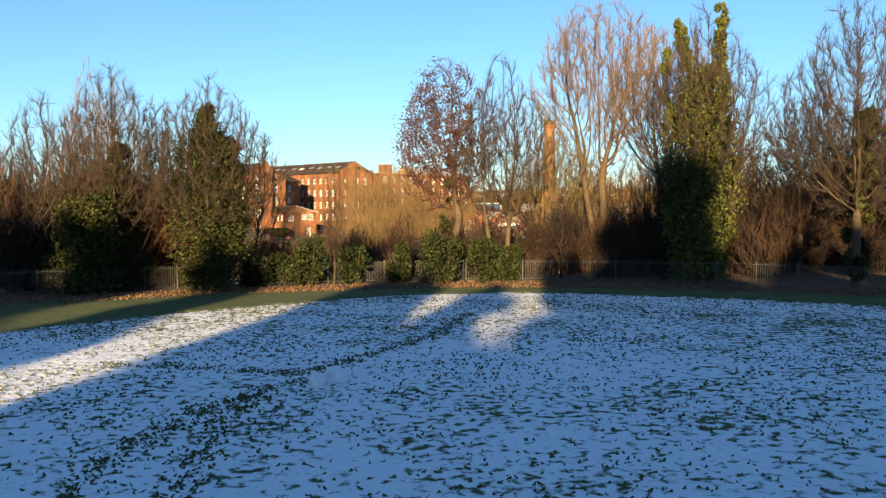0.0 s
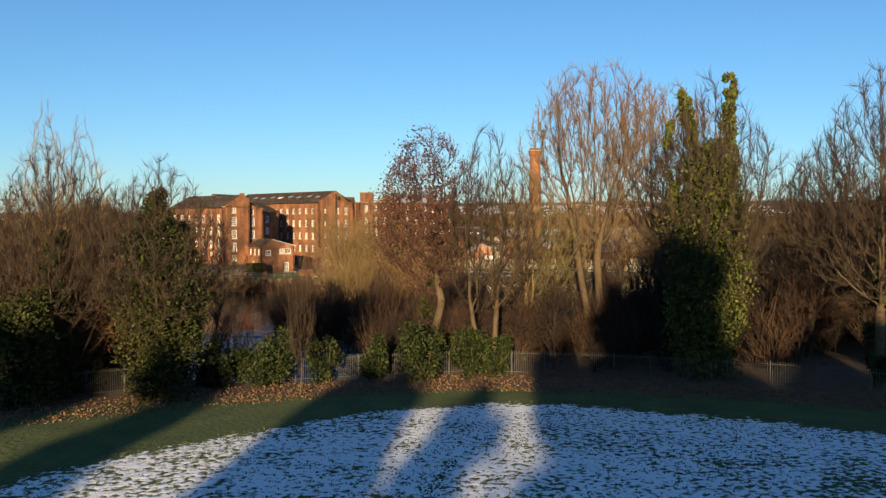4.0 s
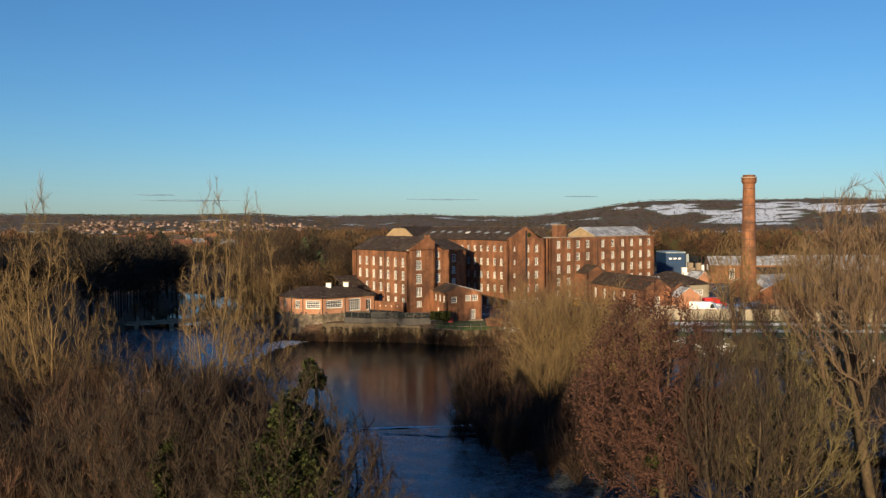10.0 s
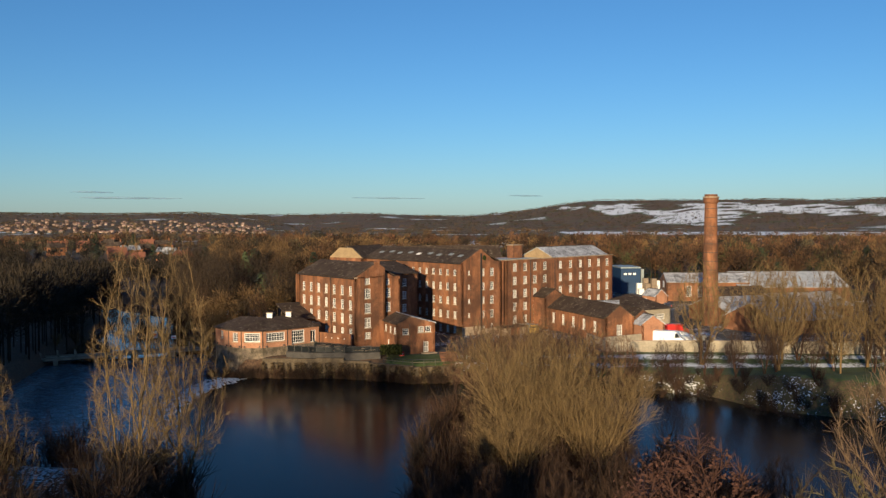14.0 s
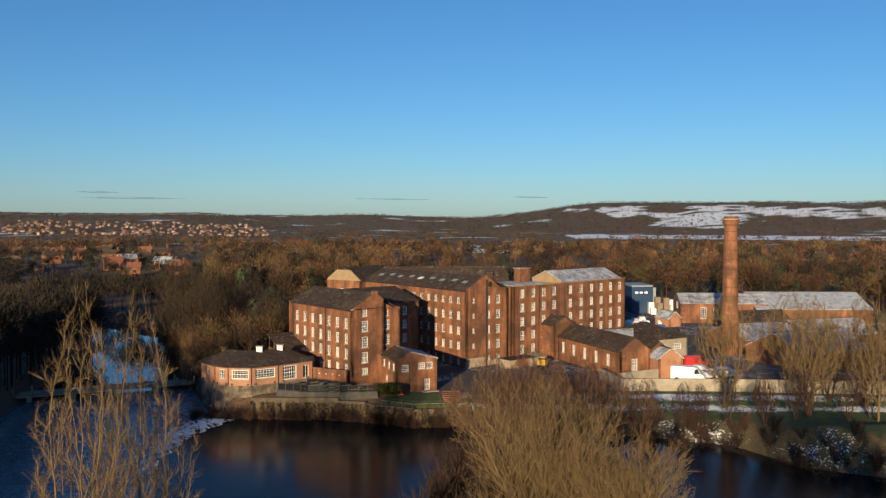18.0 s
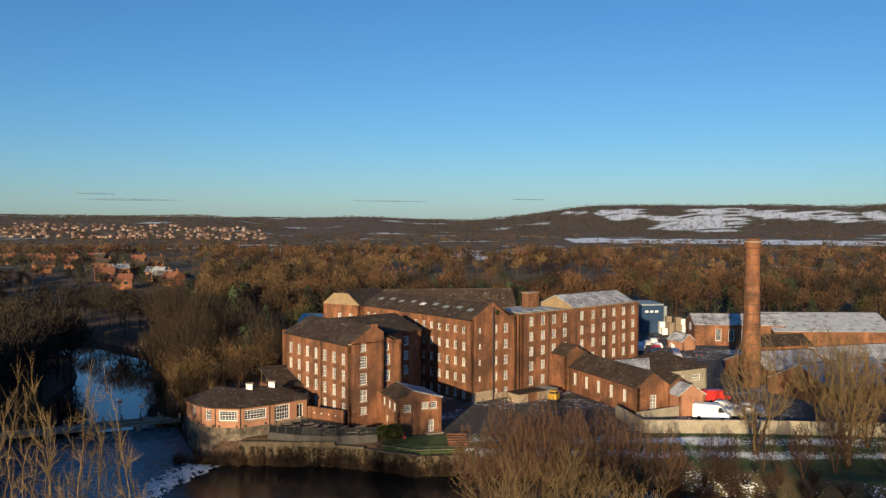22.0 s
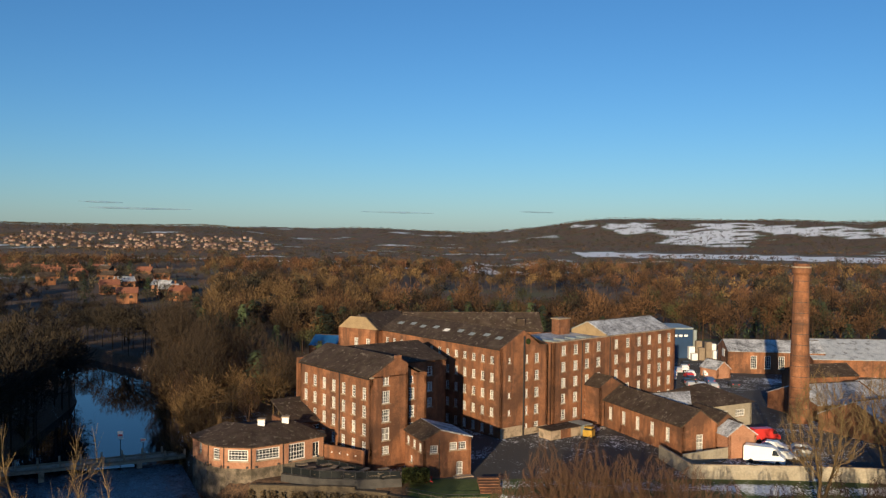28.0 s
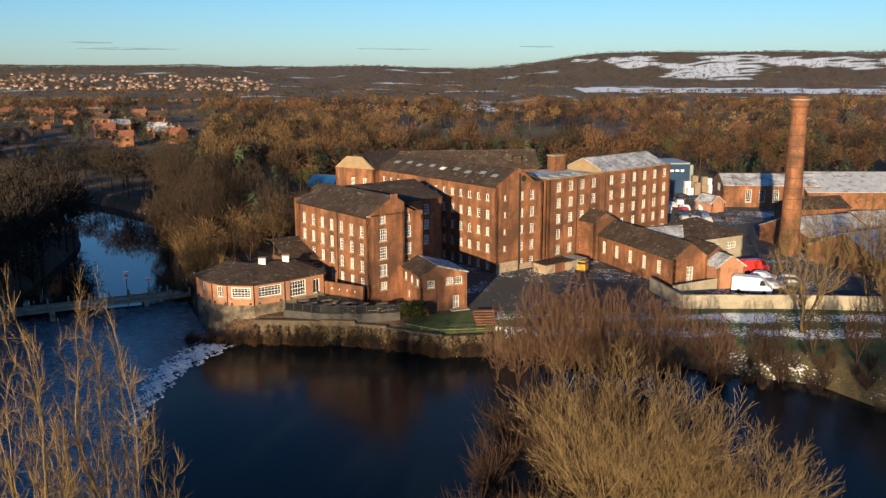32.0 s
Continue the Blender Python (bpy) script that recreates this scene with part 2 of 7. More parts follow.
def ground_height(x, y):
    x, y = np.asarray(x, float), np.asarray(y, float)
    dr = np.minimum(poly_dist(x, y, RIVER), 60)
    di = poly_dist(x, y, ISLAND)
    dr = np.where(di < 6, np.maximum(dr, -di), dr)
    base = np.full(x.shape, -1.6) + 0.12 * fbm(x, y, 14) - 0.6 * smoothstep(-95, -118, y)
    mill = smoothstep(-30, -12, y) * smoothstep(-40, -26, x)
    base = base * (1 - mill) + mill * (-2.7 + 2.2 * smoothstep(12, -2, x) * smoothstep(7, 16, y) * smoothstep(80, 40, y))
    base += -0.9 * smoothstep(2, -12, y) * smoothstep(-30, -20, y) * smoothstep(-45, -25, x)
    base = np.where(di < 3, -5.0 + 0.3 * fbm(x, y, 5), base)
    r = np.hypot(x, y + 120)
    az = np.degrees(np.arctan2(x, y + 120))
    far = smoothstep(420, 1300, r)
    base = base - 8 * far
    hill = smoothstep(2100, 3500, r) * (14 + 60 * smoothstep(3, 13, az) + 9 * fbm(az, r / 400, 4) + 22 * smoothstep(10, -2, az) * smoothstep(-20, -6, az))
    town = smoothstep(1300, 3100, r) * smoothstep(-3, -14, az) * (46 + 4 * fbm(az, r / 300, 3))
    town += 4 * np.exp(-(((x + 175) / 95) ** 2 + ((y - 400) / 130) ** 2))
    back = smoothstep(-200, -420, y) * 6
    base = base + np.maximum(hill * 1.25, town) + back
    bank = np.where(y < -60, smoothstep(0, 11, dr), smoothstep(0.0, np.where(x > 36, 9.0, 3.0), dr))
    return -7.6 + (base + 7.6) * np.where(dr < 0, 0, bank) - np.where(dr < 0, 0.6, 0)


def axis(lo, hi, step, far, grow, cap=48.0, low_cap=48.0):
    a = list(np.arange(lo, hi + 1e-6, step))
    s, v = step, hi
    while v < far:
        s = min(s * grow, cap)
        v += s
        a.append(v)
    s, v, b = step, lo, []
    while v > -far:
        s = min(s * grow, low_cap)
        v -= s
        b.append(v)
    return np.array(b[::-1] + a)


gx, gy = axis(-90, 130, 1.3, 4600, 1.07, 45.0, 60.0), axis(-212, 95, 1.3, 4600, 1.07, 40.0, 900.0)
GX, GY = np.meshgrid(gx, gy)
GZ = ground_height(GX, GY)
nx, ny = len(gx), len(gy)
idx = np.arange(nx * ny).reshape(ny, nx)
quads = np.stack([idx[:-1, :-1], idx[:-1, 1:], idx[1:, 1:], idx[1:, :-1]], -1).reshape(-1, 4)


def near_bank(x, y):
    """From the bank's own grid, counted along the field's edge, to the plan."""
    return 0.88 * x - 1.8, y - 0.8


def fence_line(x):
    """The y of the railing along the near bank."""
    x = (x + 1.8) / 0.88
    return -0.8 + -131.2 - 0.0065 * (x - 21) ** 2 * np.where(x > 21, 2.3, 0.9) + 0.25 * np.sin(x * 0.3)


def ground_cover(x, y):
    """Snow, leaf litter and dark yard, each 0 to 1."""
    n = fbm(x, y, 9) * 0.5 + fbm(x, y, 3.1, 2) * 0.5
    fl = fence_line(x)
    edge = fl - 5.5 - 9.0 * np.clip((14 - x) / 18, 0, 1.2) - 2.5 * np.clip((x - 25) / 12, 0, 1.2) + 0.8 * n
    field = smoothstep(0.6, -1.2, y - edge)
    litter = smoothstep(-1.9, -0.6, y - fl + 0.8 * n - 1.6 * np.exp(-((x - 1) / 6.2) ** 2)) * (y < -60)
    snow = field * (0.72 + 0.09 * n + 0.10 * fbm(x + 3 * y, y, 17, 4)) * (y < -100)
    dr = poly_dist(x, y, RIVER)
    bank = (dr < 9) & (y > -100)
    # Right bank: thin snow and added litter darken it in place of shade.
    snow = np.where(bank & (x > 30) & (y > -70), 0.36 + 0.28 * fbm(x, y, 4, 3), snow)
    litter = np.where(bank, np.where(x > 30, 0.55, 0.8), litter)
    spit = (x > -70) & (x < -2) & (y > -112) & (y < -56) & (dr > 0)
    snow = np.where(spit, 0.46 + 0.25 * n, snow)
    litter = np.where(spit, 0.7, litter)
    lawn = (y > -13) & (y < 3) & (x > 6) & (x < 110) & (dr > 2.5)
    stripe = smoothstep(-0.5, 0.3, np.sin((y + 0.06 * x) * 1.05 + 0.8) + 0.5 * n)
    snow = np.where(lawn, 0.38 + 0.42 * stripe * np.clip(0.6 + n, 0, 1), snow)
    snow = np.where(lawn & (x < 17) & (y > -7), 0.22 + 0.15 * n, snow)
    litter = np.where(lawn, 0.0, litter)
    yard = smoothstep(0, 3, y) * smoothstep(175, 150, y) * smoothstep(-12, -6, x) * smoothstep(170, 140, x)
    snow = np.where(yard > 0.5, 0.41 + 0.34 * n, snow)
    grove = (x < -12) & (x > -70) & (y > 12) & (y < 130)
    snow = np.where(grove, 0.34 + 0.25 * n, snow)
    litter = np.where(grove, 0.85, litter)
    r = np.hypot(x, y + 120)
    az = np.degrees(np.arctan2(x, y + 120))
    far = r > 330
    m = fbm(x, y, 120) + 0.6 * fbm(x, y, 47, 1)
    fsn = 0.12 + 0.6 * smoothstep(0.35, 0.75, m) * smoothstep(350, 700, r)
    wob, wor = az + 0.35 * np.sin(r / 90), r + 35 * np.sin(az * 2.3) + 20 * np.sin(az * 5.1)
    plain = smoothstep(1500, 1560, wor) * smoothstep(1900, 1830, wor) * smoothstep(10.6, 11.6, wob) * 1.2 + np.exp(-((r - 1100) / 60) ** 2) * smoothstep(-12, -8, az) * smoothstep(-3, -6, az)
    hills = np.zeros(x.shape)
    for a0, a1, r0, r1 in ((16.6, 21.5, 2430, 2880), (13.1, 16.3, 2740, 3090), (18.8, 22.5, 2900, 3140), (22.5, 25.7, 2740, 3040), (26.0, 28.0, 2680, 3060), (28.6, 33.0, 2650, 3000), (10.6, 12.2, 2990, 3130)):
        hills = np.maximum(hills, smoothstep(a0 - 0.3, a0 + 0.1, wob) * smoothstep(a1 + 0.3, a1 - 0.1, wob) * smoothstep(r0 - 25, r0 + 25, wor) * smoothstep(r1 + 25, r1 - 25, wor))
    u, v = az * 0.55 + 0.35 * np.sin(r / 170 + az), r / 130 + 0.5 * np.sin(az * 1.3)
    hedge = np.minimum(np.abs(u - np.round(u)) / 0.05, np.abs(v - np.round(v)) / 0.10)
    hills *= (0.92 + 0.2 * fbm(x, y, 60, 7)) * smoothstep(0.2, 0.8, hedge)
    plot = np.abs(np.sin(np.floor(u) * 12.9898 + np.floor(v) * 78.233) * 43758.5453) % 1.0
    hills += 0.55 * smoothstep(600, 900, r) * smoothstep(1500, 1300, r) * smoothstep(0, 4, az) * smoothstep(14, 11, az) * (plot > 0.55) * smoothstep(0.5, 1.0, hedge)
    snow = np.where(far, np.clip(fsn + plain + hills, 0, 1), snow)
    litter = np.where(far, np.clip(0.70 + 0.35 * fbm(x, y, 38, 5) + 0.2 * fbm(x, y, 11, 6), 0, 1) * smoothstep(0.9, 0.2, snow), litter)
    litter = np.where((~far) & (y > -100) & (x < -60), 0.9, litter)
    litter = np.where((~far) & (y > 60) & (yard < 0.3), 0.9, litter)
    return np.clip(snow, 0, 1), np.clip(litter, 0, 1), yard


cover = ground_cover(GX, GY)
GROUND = material("grass_ground", (0.034, 0.056, 0.010), (0.082, 0.108, 0.022), 0.5, 0.95, 0.5)
gn, gl = GROUND.node_tree.nodes, GROUND.node_tree.links
gb = gn["Principled BSDF"]
gmix = gb.inputs["Base Color"].links[0].from_node
gatt = gn.new("ShaderNodeAttribute")
gatt.attribute_name = "cover"
gsep = gn.new("ShaderNodeSeparateXYZ")
gl.new(gatt.outputs["Vector"], gsep.inputs[0])
gtc = gn.new("ShaderNodeTexCoord")


def ground_noise(scale, detail, stretch=1.0):
    mp = gn.new("ShaderNodeMapping")
    mp.inputs["Scale"].default_value = (1, stretch, 1)
    gl.new(gtc.outputs["Object"], mp.inputs[0])
    t = gn.new("ShaderNodeTexNoise")
    t.inputs["Scale"].default_value, t.inputs["Detail"].default_value = scale, detail
    gl.new(mp.outputs[0], t.inputs["Vector"])
    return t.outputs[0]


def ground_math(op, a, b):
    m = gn.new("ShaderNodeMath")
    m.operation = op
    for i, v in enumerate((a, b)):
        if isinstance(v, (int, float)):
            m.inputs[i].default_value = v
        else:
            gl.new(v, m.inputs[i])
    return m.outputs[0]


def ground_blend(fac, under, colour):
    m = gn.new("ShaderNodeMix")
    m.data_type = "RGBA"
    gl.new(fac, m.inputs[0])
    gl.new(under, m.inputs[6])
    if isinstance(colour, tuple):
        m.inputs[7].default_value = (*colour, 1)
    else:
        gl.new(colour, m.inputs[7])
    return m.outputs[2]


def ground_step(value, low, high):
    m = gn.new("ShaderNodeMapRange")
    m.inputs[1].default_value, m.inputs[2].default_value = low, high
    gl.new(value, m.inputs[0])
    return m.outputs[0]


n_tuft, n_mid, n_big = ground_noise(3.2, 7), ground_noise(0.55, 5), ground_noise(0.05, 4)
leafmix = gn.new("ShaderNodeMix")
leafmix.data_type = "RGBA"
leafmix.inputs[6].default_value, leafmix.inputs[7].default_value = (0.050, 0.032, 0.018, 1), (0.135, 0.078, 0.040, 1)
gl.new(ground_step(ground_noise(3.5, 4), 0.35, 0.65), leafmix.inputs[0])
colour = ground_blend(ground_step(ground_math("ADD", gsep.outputs[1], ground_math("MULTIPLY", n_tuft, 0.6)), 0.6, 0.95), gmix.outputs[2], leafmix.outputs[2])
colour = ground_blend(ground_step(ground_math("ADD", gsep.outputs[2], ground_math("MULTIPLY", n_mid, 0.4)), 0.6, 0.85), colour, (0.055, 0.05, 0.047))
patch = ground_math("ADD", ground_math("MULTIPLY", n_tuft, 1.15), ground_math("ADD", ground_math("MULTIPLY", n_mid, 0.45), ground_math("MULTIPLY", n_big, 0.25)))
snowy = ground_step(ground_math("ADD", patch, gsep.outputs[0]), 1.47, 1.60)
colour = ground_blend(snowy, colour, (0.82, 0.84, 0.87))
gl.new(colour, gb.inputs["Base Color"])
gbump = gb.inputs["Normal"].links[0].from_node
gbump.inputs["Strength"].default_value, gbump.inputs["Distance"].default_value = 0.7, 0.12
gl.new(ground_math("ADD", ground_math("MULTIPLY", snowy, 0.5), n_tuft), gbump.inputs["Height"])
ground = mesh_object("ground", np.stack([GX, GY, GZ], -1).reshape(-1, 3), quads.tolist(), GROUND, smooth=True)
att = ground.data.attributes.new("cover", "FLOAT_VECTOR", "POINT")
att.data.foreach_set("vector", np.stack(cover, -1).astype(np.float32).ravel())
tagged(ground, "snow-dusted grass field, leafy banks and wide wooded valley floor", "ground", kind="structure")

WATER = material("river_water", (0.005, 0.007, 0.008), (0.009, 0.011, 0.012), 0.12, 0.16, 0.22, fine=14)
CALM = material("calm_water", (0.008, 0.012, 0.014), (0.014, 0.018, 0.020), 0.1, 0.03, 0.008, fine=10)
RAPIDS = material("broken_water", (0.012, 0.018, 0.024), (0.16, 0.19, 0.22), 0.9, 0.25, 0.9, fine=4, detail=9)
FOAM = material("white_foam", (0.35, 0.38, 0.40), (0.85, 0.86, 0.87), 1.4, 0.7, 0.8)

WATER.node_tree.nodes["Principled BSDF"].inputs["Specular IOR Level"].default_value = 0.13
for wm_ in (WATER, CALM, RAPIDS):
    wm_.node_tree.nodes["Principled BSDF"].inputs["IOR"].default_value = 1.33


def sheet(name, outline, z, mat, label, step=0.0):
    """A flat or gently sloping water sheet from an outline; z is a number or a function."""
    f = z if callable(z) else (lambda x, y: z)
    ob = mesh_object(name, [(x, y, f(x, y)) for x, y in outline], [tuple(range(len(outline)))], mat)
    return tagged(ob, label, "river", kind="structure")


sheet("water", [(-8, -73), (320, -140), (320, -30), (66, -20), (40, 2), (-20, 2), (-23, -2), (-26, -14), (-25, -28), (-23, -40), (-18, -58), (-12, -70)],
      WATER_Z, WATER, "dark still river pool reflecting the brick mills")
sheet("water_upper", [(-330, 200), (-330, 140), (-130, 60), (-110, 16), (-55, 8), (-31, 16), (-20, 28), (-40, 110), (-90, 150)], UPPER_Z, CALM, "calm river above the bridge reflecting blue sky")


def weir_grid(name, mat, label, edge_a, edge_b, za, zb, rough, n=40, m=24, ragged=None):
    """Broken water between two edges, each a list of points."""
    rng = np.random.default_rng(len(name))

    def along(pts, t):
        pts = np.array(pts, float)
        d = np.r_[0, np.cumsum(np.hypot(*np.diff(pts, axis=0).T))]
        return np.stack([np.interp(t * d[-1], d, pts[:, i]) for i in (0, 1)], -1)

    t = np.linspace(0, 1, n)
    a, b = along(edge_a, t), along(edge_b, t)
    v = []
    for j in range(m):
        k = j / (m - 1)
        p = a * (1 - k) + b * k
        z = za + (zb - za) * k + rng.normal(0, rough, n)
        v += [(x, y, h) for (x, y), h in zip(p, z)]
    f = [(j * n + i, j * n + i + 1, (j + 1) * n + i + 1, (j + 1) * n + i) for j in range(m - 1) for i in range(n - 1)]
    if ragged is not None:
        keep = []
        for q in f:
            i, j = q[0] % n, q[0] // n
            k = abs(j / m - 0.5) * 2
            if fbm(np.array(i * 0.9), np.array(j * 1.1), 2.2, ragged) + 0.5 * fbm(np.array(i * 1.0), np.array(j * 1.0), 0.7, 1) > -0.55 + 1.1 * k ** 2 + 0.8 * (i / n) ** 2:
                keep.append(q)
        f = keep
    return tagged(mesh_object(name, v, f, mat, smooth=True), label, "river", kind="structure")


weir_grid("water_weir", RAPIDS, "thin rippled water sliding down the weir apron", [(-58, 8), (-54, -20), (-48, -50), (-33, -64)],
          [(-22.6, -1.5), (-26, -13), (-24.5, -30), (-13, -66)], UPPER_Z, WATER_Z + 0.02, 0.03, 60, 30)
weir_grid("water_crest", RAPIDS, "shallow water between bridge and weir crest", [(-56, 9.5), (-31, 17)], [(-57, 7), (-22.6, -1.5)], UPPER_Z, WATER_Z + 0.3, 0.03, 20, 10)
weir_grid("water_rapids", RAPIDS, "broken blue rapids below the riffle", [(-9, -73), (2, -72), (13, -71), (30, -84), (60, -92)], [(-24, -105), (5, -122), (30, -120), (70, -118), (120, -122)], WATER_Z + 0.02, -6.7, 0.05, 60, 50)
weir_grid("foam", FOAM, "white foam where the weir meets the pool", [(-24.6, -1.0), (-27.2, -6), (-29.0, -13), (-28.0, -24), (-25.5, -40)], [(-19.0, -2.6), (-20.6, -7), (-23.4, -14), (-24.0, -25), (-22.5, -41)], WATER_Z + 0.16, WATER_Z + 0.03, 0.05, 150, 26, ragged=3.0)
weir_grid("foam_riffle", FOAM, "thin line of foam along the riffle", [(-4, -73.2), (4, -72), (13, -71)], [(-4, -73.9), (4, -72.6), (13, -71.7)], WATER_Z + 0.05, WATER_Z + 0.04, 0.04, 40, 4)


# ---- buildings ----
ROOF_SNOW = material("snowy_slates", (0.05, 0.046, 0.046), (0.62, 0.63, 0.66), 0.45, 0.85, 0.4, fine=6)
CREAM = material("cream_render", (0.25, 0.215, 0.155), (0.40, 0.35, 0.26), 0.5, 0.9, 0.15)
YELLOW_STONE = material("yellow_gable", (0.22, 0.155, 0.08), (0.34, 0.25, 0.13), 0.7, 0.9, 0.2)
LEAD = material("grey_metal_roof", (0.22, 0.25, 0.25), (0.34, 0.37, 0.36), 0.4, 0.5, 0.1, metal=0.3)
BLACK = material("black_iron", (0.012, 0.012, 0.012), (0.03, 0.03, 0.03), 2.0, 0.5, 0.05)
WOOD = material("grey_timber", (0.16, 0.12, 0.08), (0.28, 0.22, 0.15), 1.5, 0.85, 0.3)
BLUE = material("blue_cladding", (0.008, 0.028, 0.075), (0.016, 0.045, 0.11), 0.5, 0.5, 0.05)
RED = material("red_paint", (0.55, 0.03, 0.02), (0.65, 0.06, 0.04), 1.0, 0.4, 0.02)


def wall_panel(parent, mat, p0, p1, z0, z1, openings=(), thick=0.4, name="wall", gable=(), label=""):
    """A wall from p0 to p1 (outside on the right hand going along) with real openings (x, z, w, h), x along it.
    gable: points (x, z) of the outline above z1, from p0's end to p1's."""
    p0, p1 = Vector((*p0, 0)), Vector((*p1, 0))
    d = (p1 - p0)
    length = d.length
    d.normalize()
    out = Vector((d.y, -d.x, 0))
    xs = sorted({0.0, length, *[round(o[0] - o[2] / 2, 3) for o in openings], *[round(o[0] + o[2] / 2, 3) for o in openings]})
    zs = sorted({z0, z1, *[round(o[1] - o[3] / 2, 3) for o in openings], *[round(o[1] + o[3] / 2, 3) for o in openings]})
    bm = bmesh.new()
    cache = {}

    def vert(x, z, back):
        key = (round(x, 3), round(z, 3), back)
        if key not in cache:
            cache[key] = bm.verts.new(p0 + d * x - out * (thick if back else 0.0) + Vector((0, 0, z)))
        return cache[key]

    def quad(*k):
        try:
            bm.faces.new([vert(*q) for q in k])
        except ValueError:
            pass

    hole = lambda x, z: any(abs(x - o[0]) < o[2] / 2 and abs(z - o[1]) < o[3] / 2 for o in openings)  # noqa: E731
    for xa, xb in zip(xs, xs[1:]):
        for za, zb in zip(zs, zs[1:]):
            if hole((xa + xb) / 2, (za + zb) / 2):
                continue
            quad((xa, za, 0), (xb, za, 0), (xb, zb, 0), (xa, zb, 0))
            quad((xb, za, 1), (xa, za, 1), (xa, zb, 1), (xb, zb, 1))
    for o in openings:
        xa, xb, za, zb = o[0] - o[2] / 2, o[0] + o[2] / 2, o[1] - o[3] / 2, o[1] + o[3] / 2
        quad((xa, za, 0), (xa, zb, 0), (xa, zb, 1), (xa, za, 1))
        quad((xb, zb, 0), (xb, za, 0), (xb, za, 1), (xb, zb, 1))
        quad((xa, zb, 0), (xb, zb, 0), (xb, zb, 1), (xa, zb, 1))
        quad((xb, za, 0), (xa, za, 0), (xa, za, 1), (xb, za, 1))
    top = [(0, z1), *gable, (length, z1)]
    if gable:
        f0 = [bm.verts.new(p0 + d * x + Vector((0, 0, z))) for x, z in top]
        f1 = [bm.verts.new(p0 + d * x - out * thick + Vector((0, 0, z))) for x, z in top]
        bm.faces.new(f0[::-1])
        bm.faces.new(f1)
        for i in range(len(top) - 1):
            bm.faces.new((f0[i], f0[i + 1], f1[i + 1], f1[i]))
    else:
        quad((0, z1, 0), (length, z1, 0), (length, z1, 1), (0, z1, 1))
    quad((0, z0, 0), (0, z1, 0), (0, z1, 1), (0, z0, 1))
    quad((length, z1, 0), (length, z0, 0), (length, z0, 1), (length, z1, 1))
    return part(name, bm, mat, parent, label)


WIN_CACHE = {}


def window_meshes(w, h, cols, rows, arch=False):
    key = (w, h, cols, rows, arch)
    if key in WIN_CACHE:
        return WIN_CACHE[key]
    bm = bmesh.new()
    t, dp = (0.14 if cols > 5 else 0.10), 0.10
    xs, zs = [-w / 2, -w / 2 + t], [-h / 2, -h / 2 + t]
    for i in range(1, cols):
        x = -w / 2 + w * i / cols
        xs += [x - 0.022, x + 0.022]
    for j in range(1, rows):
        z = -h / 2 + h * j / rows
        k = 0.04 if j * 2 == rows else 0.022
        zs += [z - k, z + k]
    xs += [w / 2 - t, w / 2]
    zs += [h / 2 - t, h / 2]
    grid = [[[bm.verts.new((x, y, z)) for z in zs] for x in xs] for y in (0, dp)]
    solid = lambda i, j: 0 <= i < len(xs) - 1 and 0 <= j < len(zs) - 1 and (i % 2 == 0 or j % 2 == 0)  # noqa: E731
    for i in range(len(xs) - 1):
        for j in range(len(zs) - 1):
            if not solid(i, j):
                continue
            q = [(i, j), (i + 1, j), (i + 1, j + 1), (i, j + 1)]
            bm.faces.new([grid[0][m][n] for m, n in q])
            bm.faces.new([grid[1][m][n] for m, n in q[::-1]])
            for (m, n), (m2, n2), (di, dj) in zip(q, q[1:] + q[:1], ((0, -1), (1, 0), (0, 1), (-1, 0))):
                if not solid(i + di, j + dj):
                    bm.faces.new((grid[0][m2][n2], grid[0][m][n], grid[1][m][n], grid[1][m2][n2]))
    if arch:
        n, v = 8, []
        for y in (0, dp):
            v.append([bm.verts.new((-w / 2 * math.cos(math.pi * i / n), y, h / 2 + w * 0.35 * math.sin(math.pi * i / n))) for i in range(n + 1)])
        bm.faces.new(v[0][::-1])
        bm.faces.new(v[1])
        for i in range(n):
            bm.faces.new((v[0][i], v[0][i + 1], v[1][i + 1], v[1][i]))
    frame_me = bpy.data.meshes.new("window")
    bm.to_mesh(frame_me)
    bm.free()
    frame_me.materials.append(WHITE)
    panes = []
    for mat in (GLASS, BLIND):
        bm = bmesh.new()
        add_box(bm, -w / 2 + t, 0.05, -h / 2 + t, w / 2 - t, 0.065, h / 2 - t)
        me = bpy.data.meshes.new("pane")
        bm.to_mesh(me)
        bm.free()
        me.materials.append(mat)
        panes.append(me)
    bm = bmesh.new()
    add_box(bm, -w / 2 - 0.1, -0.22, -h / 2 - 0.16, w / 2 + 0.1, 0.1, -h / 2)
    sill = bpy.data.meshes.new("sill")
    bm.to_mesh(sill)
    bm.free()
    sill.materials.append(STONE)
    WIN_CACHE[key] = (frame_me, panes, sill)
    return WIN_CACHE[key]


WRNG = random.Random(5)


